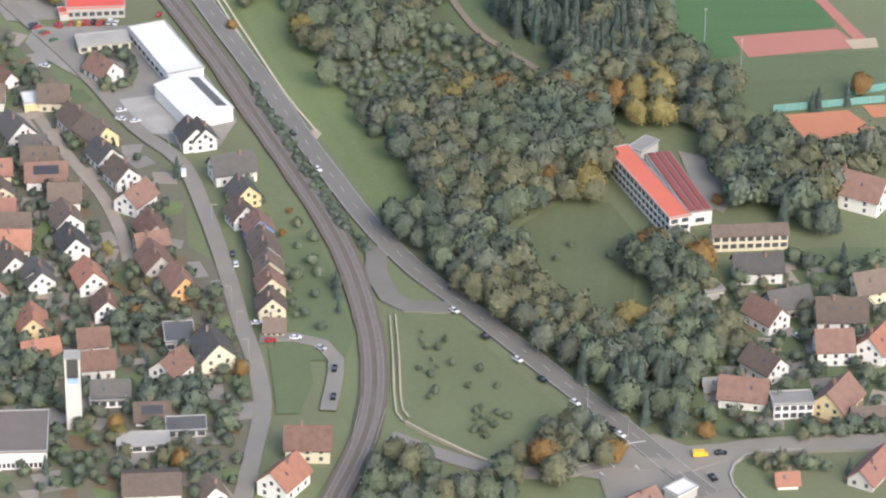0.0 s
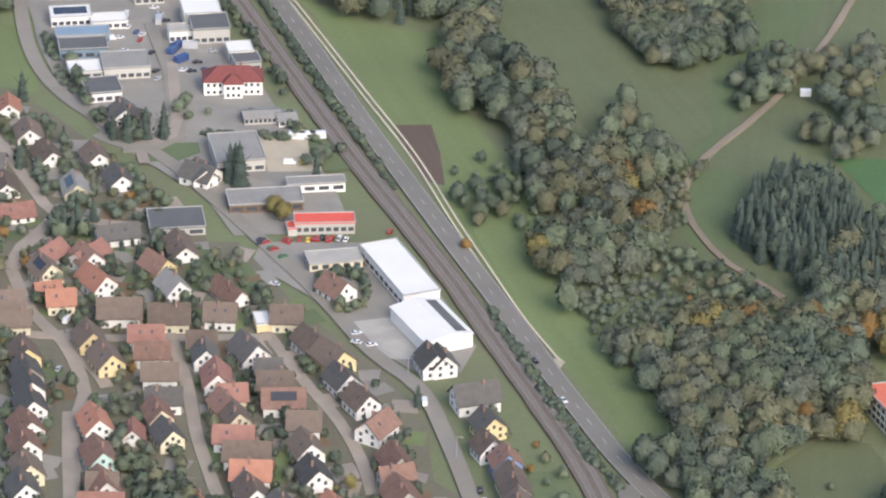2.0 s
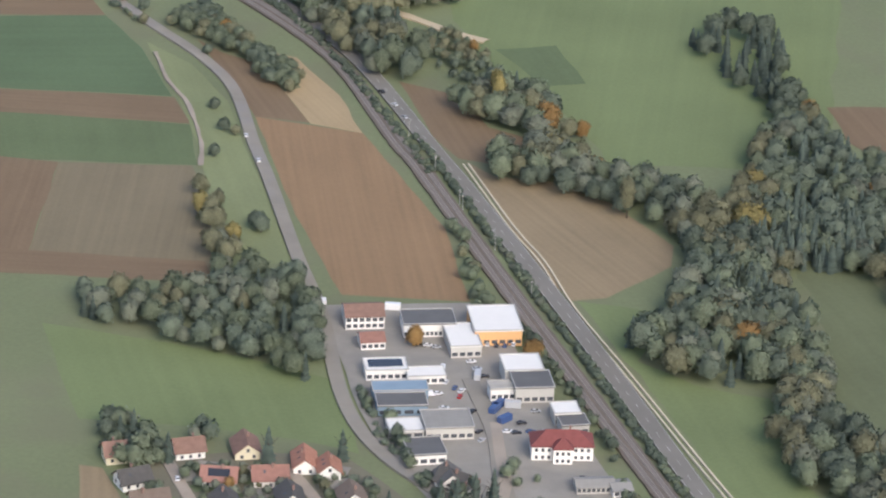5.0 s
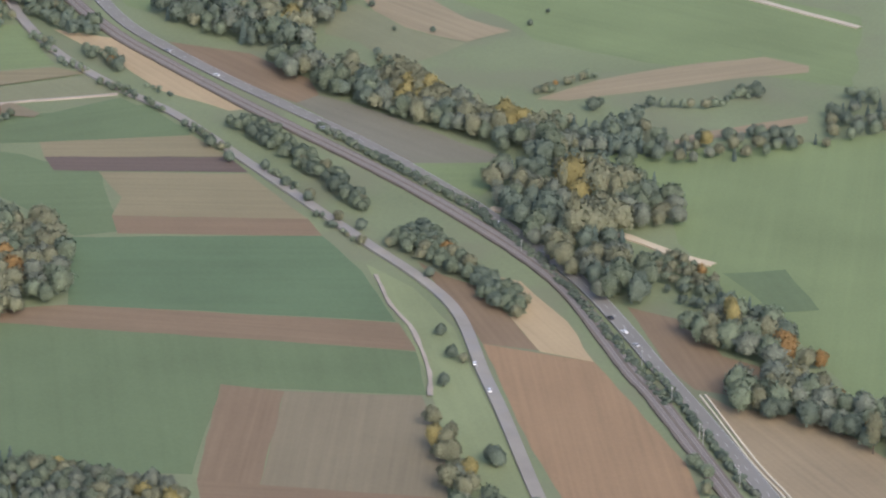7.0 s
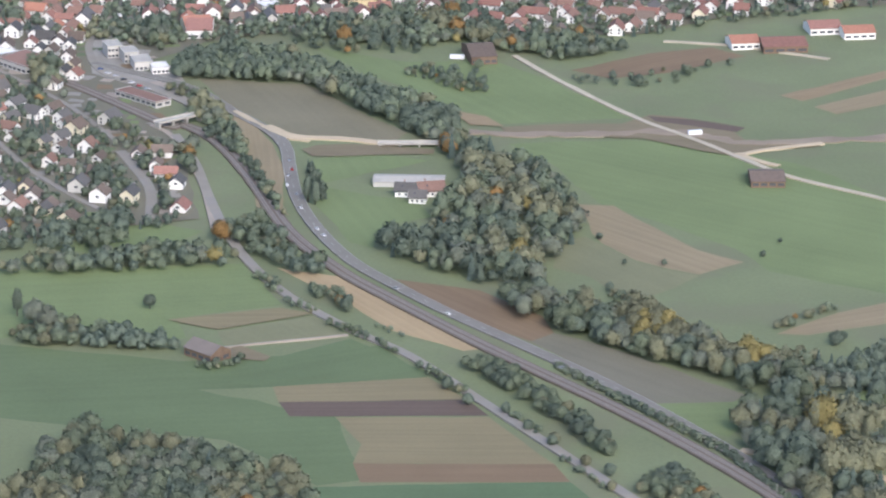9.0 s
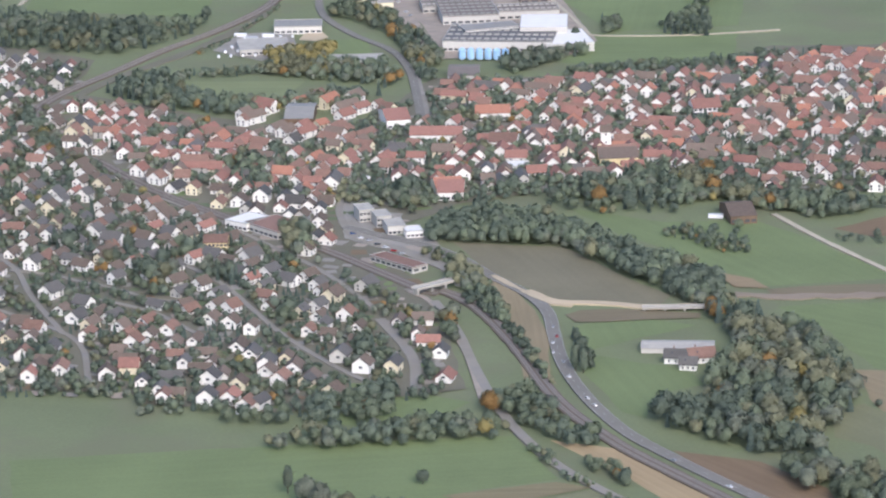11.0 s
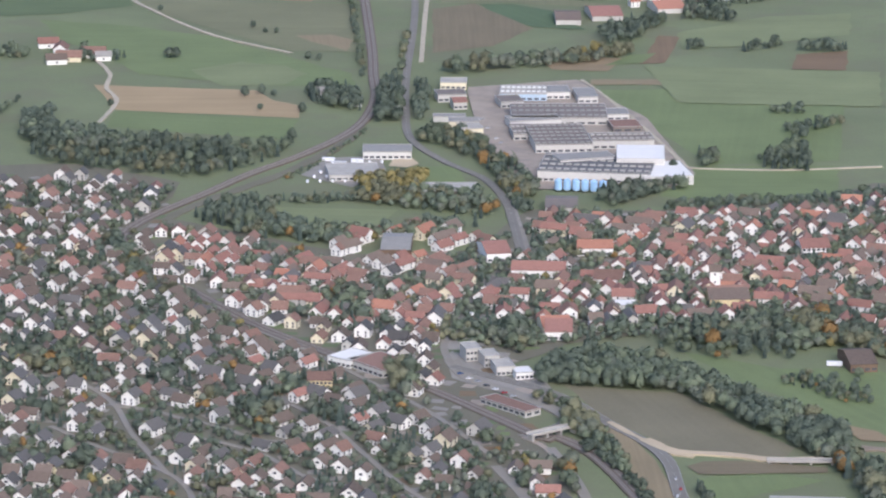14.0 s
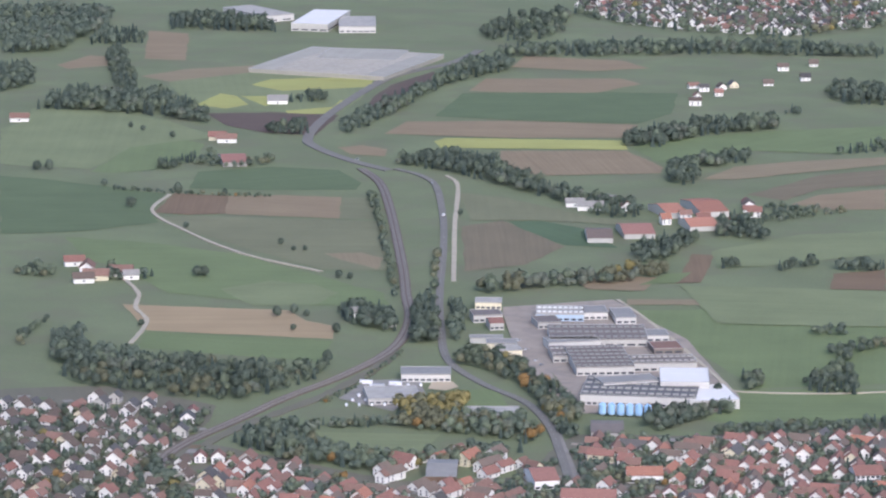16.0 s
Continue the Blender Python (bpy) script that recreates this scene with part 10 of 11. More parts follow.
far_wood("garden_wood", "dark shrubs beside the country road", 5, 0.6, SHRUBS, [(-234.1, 1423.0), (-230.0, 1423.5), (-213.4, 1377.1), (-199.6, 1355.7), (-203.3, 1352.9), (-217.5, 1376.6)], 178)
far_wood("works_hedge", "dark hedge between the villa and the nursery", 2.6, 1.1, HEDGE, [(-175.7, 1364.9), (-154.1, 1364.4), (-133.3, 1363.9), (-132.7, 1361.0), (-153.8, 1361.0), (-175.5, 1361.9)], 180)
far_wood("works_greenery", "small dark trees on the works yard", 5, 0.5, GARDEN, [(-176.6, 1389.5), (-173.2, 1389.8), (-172.2, 1377.8), (-175.6, 1377.6)], 181)
far_wood("works_greenery", "small dark trees on the works yard", 5, 0.55, GARDEN, [(-186.4, 1388.9), (-182.9, 1389.1), (-179.6, 1366.9), (-183.8, 1366.6)], 182)
far_wood("works_greenery", "shrubs along the works fence", 4, 0.4, SHRUBS, [(-151.1, 1381.3), (-142.6, 1379.3), (-136.2, 1360.1), (-138.1, 1358.5), (-145.2, 1371.7)], 183)
far_wood("works_greenery", "shrubs along the railway by the works", 4, 0.45, SHRUBS, [(-195.3, 1528.8), (-184.0, 1508.0), (-161.3, 1449.8), (-145.4, 1399.7), (-147.4, 1399.5), (-163.0, 1441.9), (-185.6, 1499.5)], 184)
far_wood("works_greenery", "garden trees at the works street", 5, 0.6, GARDEN, [(-206.6, 1368.6), (-197.0, 1374.5), (-193.6, 1356.4), (-203.2, 1350.7)], 185)
far_wood("works_greenery", "garden trees at the works street", 5, 0.6, GARDEN, [(-137.0, 1340.7), (-123.7, 1360.3), (-121.5, 1351.5), (-132.9, 1336.7)], 186)

# ---- old gardens and houses at the edge of the village ----
field("garden_ground", "overgrown gardens between the old houses", land("scrub", 97), [(-197.7, 1108.8), (-177.0, 1113.4), (-144.9, 1111.4), (-135.9, 1087.4), (-119.1, 1047.6), (-122.1, 1041.6), (-189.1, 1038.4)])
field("garden_lawn", "small lawn in the old gardens", land("lawn", 5), [(-162.8, 1060.8), (-142.3, 1060.8), (-135.9, 1045.8), (-159.3, 1043.7)], 0.6)
field("garden_ground_two", "overgrown gardens at the village edge", land("scrub", 98), [(-274.9, 1281.7), (-240.6, 1280.0), (-224.0, 1243.7), (-233.9, 1230.9), (-221.1, 1200.6), (-215.2, 1163.7), (-257.8, 1160.7)])
field("fallow_plot", "brown fallow plot in the gardens", land("soil", 100), [(-254.0, 1201.3), (-236.0, 1205.3), (-229.0, 1166.4), (-249.8, 1164.9)], 0.5)
road("old_street", "worn grey-brown village street", "road", 5, LANE, [(-199.5, 1152.7), (-196.7, 1126.8), (-192.9, 1098.5), (-190.5, 1071.1), (-189.0, 1044.8)], 0.870, 0)
house(-182.3, 1086.9, 2, RED, WHITE, 13, 10, 5.2, 4.7)
house(-179.3, 1065.0, 2, BROWN, WHITE, 13, 10, 4.3, 4.7)
house(-183.5, 1101.8, 2, BROWN, CREAM, 9, 8, 4.6, 3.8)
house(-156.0, 1071.1, 112, RUST, GREYWALL, 10, 8, 3.4, 3.8)
house(-140.4, 1079.7, 115, ORRED, WHITE, 8, 7, 3.4, 3.3)
house(-154.5, 1098.3, 125, ORRED, CREAM, 7, 4, 2.2, 1.9)
house(-128.1, 1089.6, 80, DARK, WHITE, 8, 7, 4.6, 3.3)
house(-177.8, 1135.3, 95, RED, WHITE, 8, 7, 3.4, 3.3)
house(-246.5, 1212.6, 3, RED, WHITE, 14, 9, 3.4, 4.2)
house(-258.9, 1224.7, 100, RED, WHITE, 9, 8, 3.4, 3.8)
house(-254.3, 1229.9, 3, GREYROOF, WHITE, 8, 6, 2.4, 2.8)
far_wood("garden_wood", "dense dark trees in the old gardens", 5.5, 0.6, GARDEN+SHRUBS, [(-177.7, 1104.6), (-162.4, 1110.7), (-145.4, 1097.4), (-145.3, 1087.0), (-150.8, 1079.9), (-163.2, 1082.7), (-173.3, 1080.5)], 190)
far_wood("garden_wood", "dense dark trees in the old gardens", 5.5, 0.65, GARDEN+SHRUBS, [(-172.1, 1077.1), (-160.9, 1077.7), (-157.3, 1057.8), (-162.5, 1050.9), (-168.8, 1053.9)], 191)
far_wood("garden_wood", "dense dark trees in the old gardens", 5.5, 0.65, GARDEN+SHRUBS, [(-151.7, 1071.4), (-141.3, 1070.2), (-131.4, 1075.7), (-128.4, 1059.2), (-133.6, 1039.4), (-139.8, 1052.0), (-148.5, 1054.9)], 192)
far_wood("garden_wood", "dense dark trees in the old gardens", 5.5, 0.65, GARDEN+SHRUBS, [(-187.3, 1053.0), (-168.8, 1053.9), (-161.4, 1047.7), (-158.7, 1038.2), (-185.4, 1036.9)], 193)
far_wood("garden_wood", "dense garden trees in the village", 5.5, 0.6, GARDEN+SHRUBS, [(-182.5, 1140.6), (-175.5, 1133.6), (-171.0, 1108.4), (-178.5, 1111.6)], 194)
far_wood("garden_wood", "dark trees round the fallow plot", 5.5, 0.6, GARDEN+SHRUBS, [(-260.6, 1207.6), (-236.6, 1207.4), (-223.1, 1202.6), (-221.0, 1183.7), (-223.9, 1161.4), (-227.8, 1161.1), (-234.0, 1198.0), (-253.5, 1195.8), (-258.5, 1192.4)], 195)
far_wood("garden_wood", "large dark trees by the village street", 6, 0.85, GARDEN+MIXED, [(-247.5, 1265.1), (-237.9, 1265.8), (-233.6, 1245.4), (-240.4, 1238.8), (-245.2, 1246.6)], 196)
far_wood("garden_wood", "dark trees at the village edge", 5.5, 0.6, GARDEN+SHRUBS, [(-270.1, 1276.2), (-260.0, 1272.7), (-259.1, 1251.8), (-264.4, 1235.1)], 197)
field("garden_ground_low", "overgrown gardens behind the church", land("scrub", 96), [(-160.5, 1077.2), (-138.8, 1070.8), (-118.2, 1054.1), (-111.8, 1017.9), (-122.8, 1008.1), (-152.8, 1007.4)])
far_wood("garden_wood", "dense trees behind the church", 5.5, 0.65, GARDEN+SHRUBS, [(-155.1, 1061.8), (-137.8, 1062.2), (-120.8, 1045.6), (-114.9, 1025.9), (-116.4, 1012.9), (-133.4, 1015.8), (-145.8, 1038.3), (-153.3, 1044.8)], 198)
far_wood("garden_wood", "dense trees behind the church", 5.5, 0.7, GARDEN+SHRUBS, [(-90.4, 1026.5), (-73.5, 1026.9), (-69.5, 1014.0), (-75.7, 1004.4), (-88.0, 1013.6)], 199)
far_wood("garden_wood", "dense trees by the houses", 5.5, 0.6, GARDEN+SHRUBS, [(-69.5, 1014.0), (-61.2, 1014.2), (-58.9, 998.5), (-67.1, 998.3)], 200)
far_wood("garden_wood", "dense trees between the houses", 5.5, 0.6, GARDEN+SHRUBS, [(-106.1, 1080.4), (-92.1, 1080.7), (-88.9, 1056.5), (-98.8, 1049.5), (-106.6, 1062.9)], 201)
field("straw_bank", "tan dry bank between railway and road", land("stubble", 101), [(-648.3, 2420.0), (-633.6, 2399.1), (-612.6, 2354.1), (-597.7, 2305.2), (-587.0, 2227.6), (-600.0, 2225.5), (-614.7, 2302.4), (-630.7, 2361.8)], 0.8)
field("factory_strip", "light green field beyond the factory", land("meadow", 2), [(-743.4, 3407.1), (-555.9, 3413.3), (-547.6, 3283.9), (-700.8, 3270.5)], 1.5)
road("factory_path", "pale path beside the factory field", "road", 3, GRAVEL, [(-784.9, 3344.0), (-753.3, 3272.9), (-715.4, 3176.1), (-684.9, 3094.0), (-670.2, 3053.8), (-661.9, 3051.4), (-600.3, 3057.5), (-534.7, 3080.5)], 0.800, 0.3)
far_wood("hedge_row", "dark hedge row on the slope", 7, 0.6, SHRUBS, [(-630.8, 3261.4), (-601.2, 3266.0), (-599.6, 3245.5), (-628.2, 3241.1)], 210)
far_wood("hedge_row", "dark hedge row on the slope", 8, 0.7, SHRUBS, [(-611.2, 3183.1), (-573.6, 3239.3), (-570.1, 3219.6), (-600.5, 3155.4)], 211)
far_wood("town_edge_trees", "dark trees on the edge of the old town", 7, 0.6, GARDEN, [(-674.6, 2935.7), (-630.6, 2959.6), (-562.4, 2978.9), (-530.3, 3009.9), (-529.2, 2992.7), (-560.8, 2957.1), (-628.1, 2934.6), (-668.5, 2916.6)], 213)


# ---- railway: ballast bed, two tracks of two rails each ----
railway = structure("railway_bed", mesh_of("railway_bed", *strip(RAIL_LINE, -4.3, 4.3, 0.0, 1.0, 0.25, random.Random(4)), BALLAST), "grey-brown ballast bed of a double-track railway", "railway")
for track in (-1.95, 1.95):
    part("sleepers", mesh_of("sleepers", *strip(RAIL_LINE, track - 1.25, track + 1.25, 0.8, 1.05), CONCRETE_DARK), railway, "dark row of sleepers between the rails")
    for side in (-0.75, 0.75):
        part("rail", mesh_of("rail", *strip(RAIL_LINE, track + side - 0.09, track + side + 0.09, 1.0, 1.23), RAIL), railway, "steel rail")


# ---- concrete wheel tracks of the path beside the main road ----
path_bed = None
for side in (-1.15, 1.15):
    me = mesh_of("wheel_track", *strip(spline(CYCLE_LINE), side - 0.36, side + 0.36, 0.0, 0.70), PALE_CONCRETE)
    if path_bed is None:
        path_bed = structure("wheel_track", me, "pale concrete wheel tracks of a farm path", "path")
    else:
        part("wheel_track", me, path_bed)


STREET_POINTS = []
for street in [ob for ob in scene.objects if ob.get("category") == "road"]:
    STREET_POINTS += [(v.co.x, v.co.y) for v in street.data.vertices][::4]


# ---- the town: houses along its streets, gardens between them ----
def near_line(x, y, lines, gap):
    cx, cy = int(x // 10), int(y // 10)
    for i in (cx - 1, cx, cx + 1):
        for j in (cy - 1, cy, cy + 1):
            for px, py in lines.get((i, j), ()):
                if (px - x) ** 2 + (py - y) ** 2 < gap * gap:
                    return True
    return False


def taken_near(x, y, scale, extra):
    """Whether a built house stands within reach."""
    cx, cy = int(x // 40), int(y // 40)
    for i in (cx - 1, cx, cx + 1):
        for j in (cy - 1, cy, cy + 1):
            for a, b, r in TAKEN.get((i, j), ()):
                if (x - a) ** 2 + (y - b) ** 2 < (scale * r + extra) ** 2:
                    return True
    return False


def take(x, y, r):
    TAKEN.setdefault((int(x // 40), int(y // 40)), []).append((x, y, r))


def sampled(points):
    return [(p.x, p.y) for p in spline(points, 6.0)]


TAKEN = {}
for ob in list(scene.objects):
    if ob.parent is None and ob.get("category") in ("building", "house"):
        take(ob.matrix_basis.translation.x, ob.matrix_basis.translation.y, min(38, max((max(c.dimensions.x, c.dimensions.y) for c in ob.children), default=8) * 0.5))
LINES = {}
for p in [(p.x, p.y) for p in RAIL_LINE] + sampled(MAIN_LINE) + sampled(NORTH_LINE) + STREET_POINTS:
    LINES.setdefault((int(p[0] // 10), int(p[1] // 10)), []).append(p)
NARROW = {}
for p in sampled(OLD_LINE):
    NARROW.setdefault((int(p[0] // 10), int(p[1] // 10)), []).append(p)


def town(mix, walls, spacing, points, turn0, seed, single=0, broad=0.18, lengths=(8, 9, 10, 11, 12)):
    """Houses on a loose grid that follows the streets; the nearest ones as single things, the others joined."""
    rng = random.Random(seed)
    spots = []
    for x, y in scatter(points, spacing, rng):
        if taken_near(x, y, 1.0, 5) or near_line(x, y, LINES, 8.5) or near_line(x, y, NARROW, 6.5):
            continue
        if rng.random() < 0.88:
            spots.append((y, x))
    spots.sort()
    joined_w, joined_r, panes, doors = {}, {}, [], []
    for i, (y, x) in enumerate(spots):
        roof, wall = rng.choice(mix), rng.choice(walls)
        l, w, h = rng.choice(lengths), rng.choice((6.5, 7.5, 8.5, 9.5)), rng.choice((3.0, 3.6, 4.4, 5.0, 5.6))
        swing = noise.noise(Vector((x / 180, y / 180, seed))) * 90
        turn = turn0 + swing * 0.4 + (90 if rng.random() < broad else 0) + rng.uniform(-6, 6)
        take(x, y, 5.5)
        if i < single:
            house(x, y, round(turn, 1), roof, wall, l, w, h, near=False, group="town houses")
            continue
        m = pose(x, y, 0, 0, 0, turn)
        rise = w * 0.4
        joined_w.setdefault(wall.name, (wall, []))[1].append(moved(gable_walls(w, l, h, rise), m))
        joined_r.setdefault(roof.name, (roof, []))[1].append(moved(gable_roof(w, l, h, rise), m))
        for zz in (1.1, 3.1) if h > 4 else (1.1,):
            for s in (-1, 1):
                for o in (-0.25, 0.25):
                    panes.append(moved(box(o * l - 0.6, o * l + 0.6, s * w / 2 - 0.06, s * w / 2 + 0.06, zz, zz + 1.3), m))
                    panes.append(moved(box(s * l / 2 - 0.06, s * l / 2 + 0.06, o * w - 0.6, o * w + 0.6, zz, zz + 1.3), m))
    top = None
    for wall, pieces in joined_w.values():
        me = mesh_of("town_houses", *merge(*pieces), wall)
        if top is None:
            top = tagged(new("town_houses", me), "many white and cream gabled houses of a small town", "houses", kind="stuff")
        else:
            part("walls", me, top)
    for roof, pieces in joined_r.values():
        part("roofs", mesh_of("roofs", *merge(*pieces), roof), top)
    if panes:
        part("windows", mesh_of("windows", *merge(*panes), GLASS), top)


MODERN = [BROWN] * 8 + [DARK] * 5 + [RUST] * 3 + [RED]
OLDTOWN = [RED] * 5 + [RUST] * 4 + [ORRED] + [BROWN] * 3 + [DARK]
PLAIN_WALLS = [WHITE] * 12 + [CREAM, CREAM, GREYWALL]
town(MODERN, PLAIN_WALLS, 18.5, [(-1179.5, 2595.8), (-1059.3, 2625.5), (-1034.1, 2614.6), (-981.0, 2607.5), (-942.2, 2640.7), (-876.5, 2559.9), (-815.8, 2503.3), (-748.7, 2433.1), (-707.2, 2381.3), (-675.5, 2341.7), (-651.0, 2272.2), (-635.2, 2196.6), (-651.5, 2189.6), (-671.7, 2205.7), (-714.7, 2153.1), (-755.9, 2156.5), (-792.0, 2160.7), (-804.0, 2187.3), (-831.1, 2188.3), (-928.2, 2179.6), (-1035.2, 2179.3)], 75, 3, 150)
town(MODERN, PLAIN_WALLS, 18.5, [(-1267.5, 2850.0), (-1147.7, 2926.2), (-1095.0, 2959.8), (-1012.0, 2925.1), (-1019.9, 2813.8), (-1019.0, 2765.8), (-984.9, 2678.6), (-945.7, 2640.2), (-981.0, 2607.5), (-1034.1, 2614.6), (-1059.3, 2625.5), (-1179.5, 2595.8)], 80, 4, 0)
town(OLDTOWN, PLAIN_WALLS, 15.8, [(-993.2, 2800.9), (-946.1, 2798.8), (-891.2, 2758.5), (-848.4, 2733.4), (-816.9, 2685.6), (-802.9, 2769.7), (-779.8, 2788.2), (-751.5, 2872.1), (-741.2, 2906.8), (-681.6, 2897.4), (-625.9, 2916.1), (-552.2, 2955.8), (-527.3, 2976.1), (-400.6, 3035.7), (-394.3, 2783.9), (-510.7, 2739.5), (-540.6, 2721.1), (-569.2, 2647.2), (-647.4, 2630.2), (-678.9, 2605.8), (-718.5, 2614.1), (-754.0, 2636.9), (-768.8, 2580.6), (-819.1, 2587.4), (-873.0, 2607.6), (-931.1, 2670.9)], 85, 5, 0, 0.34, (8, 9, 11, 13, 17))
town(OLDTOWN, PLAIN_WALLS, 18.0, [(-588.9, 2902.0), (-535.6, 3005.2), (-388.7, 3027.5), (-216.5, 3042.8), (-221.3, 2773.4), (-374.6, 2677.2), (-421.2, 2637.1), (-500.0, 2612.7), (-554.4, 2659.9)], 80, 6, 0, 0.34, (8, 9, 11, 13, 17))
town(MODERN, [WHITE], 17.0, [(-1034.3, 4975.7), (-1017.4, 5055.7), (-671.5, 5121.5), (-661.2, 4923.4), (-762.0, 4810.4), (-893.2, 4841.6), (-970.3, 4889.1)], 80, 7, 0)
town(MODERN, PLAIN_WALLS, 30.0, [(-845.3, 4366.0), (-833.1, 4429.5), (-792.6, 4437.0), (-780.4, 4378.1), (-802.0, 4300.0), (-826.8, 4280.9)], 15, 8, 0)
town(MODERN, PLAIN_WALLS, 55.0, [(-785.1, 4485.5), (-777.5, 4609.4), (-717.3, 4620.6), (-697.3, 4501.9), (-731.1, 4398.6)], 15, 18, 0)
town(OLDTOWN, PLAIN_WALLS, 20.0, [(-785.7, 3663.2), (-733.7, 3780.1), (-695.3, 3732.6), (-731.3, 3647.3)], 15, 9, 0)
town(MODERN, PLAIN_WALLS, 17.0, [(-926.7, 2659.9), (-872.4, 2605.0), (-817.8, 2580.9), (-767.6, 2574.2), (-749.6, 2512.0), (-750.8, 2444.7), (-817.1, 2509.4), (-878.0, 2566.3)], 80, 21, 0)
town(MODERN, PLAIN_WALLS, 17.0, [(-1013.9, 2798.3), (-995.1, 2808.8), (-932.8, 2678.0), (-944.9, 2651.8), (-980.7, 2694.0)], 80, 22, 0)
town(OLDTOWN, PLAIN_WALLS, 16.5, [(-849.4, 2835.2), (-796.7, 2841.8), (-762.1, 2806.1), (-774.8, 2781.0), (-802.9, 2769.7), (-818.2, 2692.7), (-849.3, 2737.8), (-873.8, 2784.1)], 80, 23, 0, 0.34, (8, 9, 11, 13, 17))


def plots(points, spacing, seed):
    """Lawns, beds and paved drives between the houses, each a small uneven patch."""
    rng = random.Random(seed)
    by, laid = {}, {}
    for x, y in scatter(points, spacing, rng):
        if near_line(x, y, LINES, 5.0):
            continue
        look_of = rng.choice(("lawn", "lawn", "lush", "paving", "paving", "paving", "lane", "lane", "plough"))
        a, b = rng.uniform(2.5, 5.0), rng.uniform(2.5, 5.5)
        cx, cy = int(x // 18), int(y // 18)
        near = {k for i in (-1, 0, 1) for j in (-1, 0, 1) for k in laid.get((cx + i, cy + j), ())}
        level = min(k for k in range(60) if k not in near)          # overlapping patches never share a level
        laid.setdefault((cx, cy), []).append(level)
        m = pose(x, y, 0.53 + 0.07 * (seed % 3) + 0.005 * level, 0, 0, rng.uniform(-20, 30))
        v = [tuple(m @ Vector((sx * a + rng.uniform(-1, 1), sy * b + rng.uniform(-1, 1), 0))) for sx, sy in ((-1, -1), (1, -1), (1, 1), (-1, 1))]
        by.setdefault(look_of, []).append((v, [(0, 1, 2, 3)]))
    for look_of, pieces in by.items():
        me = mesh_of("garden_plots", *merge(*pieces), PAVING if look_of == "paving" else LANE if look_of == "lane" else land(look_of))
        tagged(new("garden_plots", me), "small lawns, beds and drives between the houses", "garden", kind="stuff")


def gardens(name, label, spacing, size, mix, points, seed, far=False, gap=1.6):
    """Garden trees and hedges in the gaps between houses."""
    spots = [(x, y) for x, y in scatter(points, spacing, random.Random(seed)) if not taken_near(x, y, 0.62, gap) and not near_line(x, y, LINES, 5.5)]
    planting(name, label, spots, size, mix, seed, 1, 90 if far else 220)


gardens("village_gardens", "small garden trees and hedges between the village houses", 6.2, 0.44, GARDEN, [(-236.2, 1261.7), (-188.3, 1269.3), (-154.9, 1267.1), (-132.2, 1218.3), (-104.0, 1180.5), (-91.5, 1143.8), (-86.7, 1108.6), (-82.7, 1095.1), (-213.3, 1087.1)], 71)
gardens("village_gardens", "small garden trees and hedges between the village houses", 6.2, 0.44, GARDEN, [(-313.2, 1362.9), (-306.9, 1375.4), (-277.1, 1381.4), (-240.3, 1381.2), (-209.8, 1334.4), (-179.4, 1294.7), (-166.3, 1267.4), (-274.2, 1254.9), (-286.4, 1273.9)], 72)
gardens("village_gardens", "garden trees between the old houses", 6.8, 0.5, GARDEN, [(-140.9, 1098.2), (-108.6, 1098.8), (-87.1, 1099.1), (-70.3, 1088.5), (-62.8, 1046.3), (-58.1, 1019.5), (-60.5, 965.8), (-127.3, 964.7)], 73)
gardens("row_garden_trees", "small garden trees behind the row houses", 9, 0.4, GARDEN, [(-66.8, 1165.0), (-56.9, 1153.2), (-40.9, 1118.6), (-32.8, 1089.1), (-28.3, 1053.7), (-49.2, 1053.4), (-53.2, 1107.1)], 74)
gardens("villa_gardens", "garden trees round the houses by the junction", 8.0, 0.55, GARDEN, [(71.2, 1021.7), (82.3, 1069.6), (93.3, 1106.0), (115.6, 1113.9), (142.6, 1114.3), (132.1, 1003.2), (83.6, 1000.8)], 75)
gardens("school_garden", "trees round the school and the courts", 8.5, 1.0, MIXED, [(90.5, 1151.9), (116.5, 1176.5), (149.6, 1189.5), (146.9, 1160.9), (128.2, 1156.6), (118.0, 1121.5), (113.6, 1136.7), (93.5, 1140.2)], 76)
gardens("town_gardens", "garden trees between the town houses", 7.3, 0.56, GARDEN, [(-1267.5, 2850.0), (-1147.7, 2926.2), (-1012.0, 2925.1), (-1007.8, 2767.2), (-876.5, 2559.9), (-748.7, 2433.1), (-675.5, 2341.7), (-635.2, 2196.6), (-650.1, 2180.5), (-787.9, 2142.9), (-800.8, 2173.5), (-924.1, 2165.8), (-1032.0, 2170.0)], 77, True, 2.4)
gardens("town_gardens", "garden trees in the old town", 6.6, 0.55, GARDEN, [(-997.1, 2816.7), (-892.8, 2766.1), (-819.6, 2699.9), (-781.1, 2795.9), (-741.2, 2906.8), (-681.6, 2897.4), (-526.7, 2967.5), (-502.0, 2615.6), (-556.2, 2582.3), (-643.1, 2597.1), (-723.7, 2560.2), (-766.4, 2567.7), (-816.5, 2574.4), (-920.7, 2657.8)], 78, True, 2.4)
gardens("town_gardens", "garden trees in the northern town", 8.8, 0.56, GARDEN, [(-588.9, 2902.0), (-535.6, 3005.2), (-388.7, 3027.5), (-216.5, 3042.8), (-221.6, 2758.2), (-374.0, 2662.9), (-420.6, 2626.0), (-499.0, 2601.8), (-552.1, 2638.6)], 79, True, 2.4)
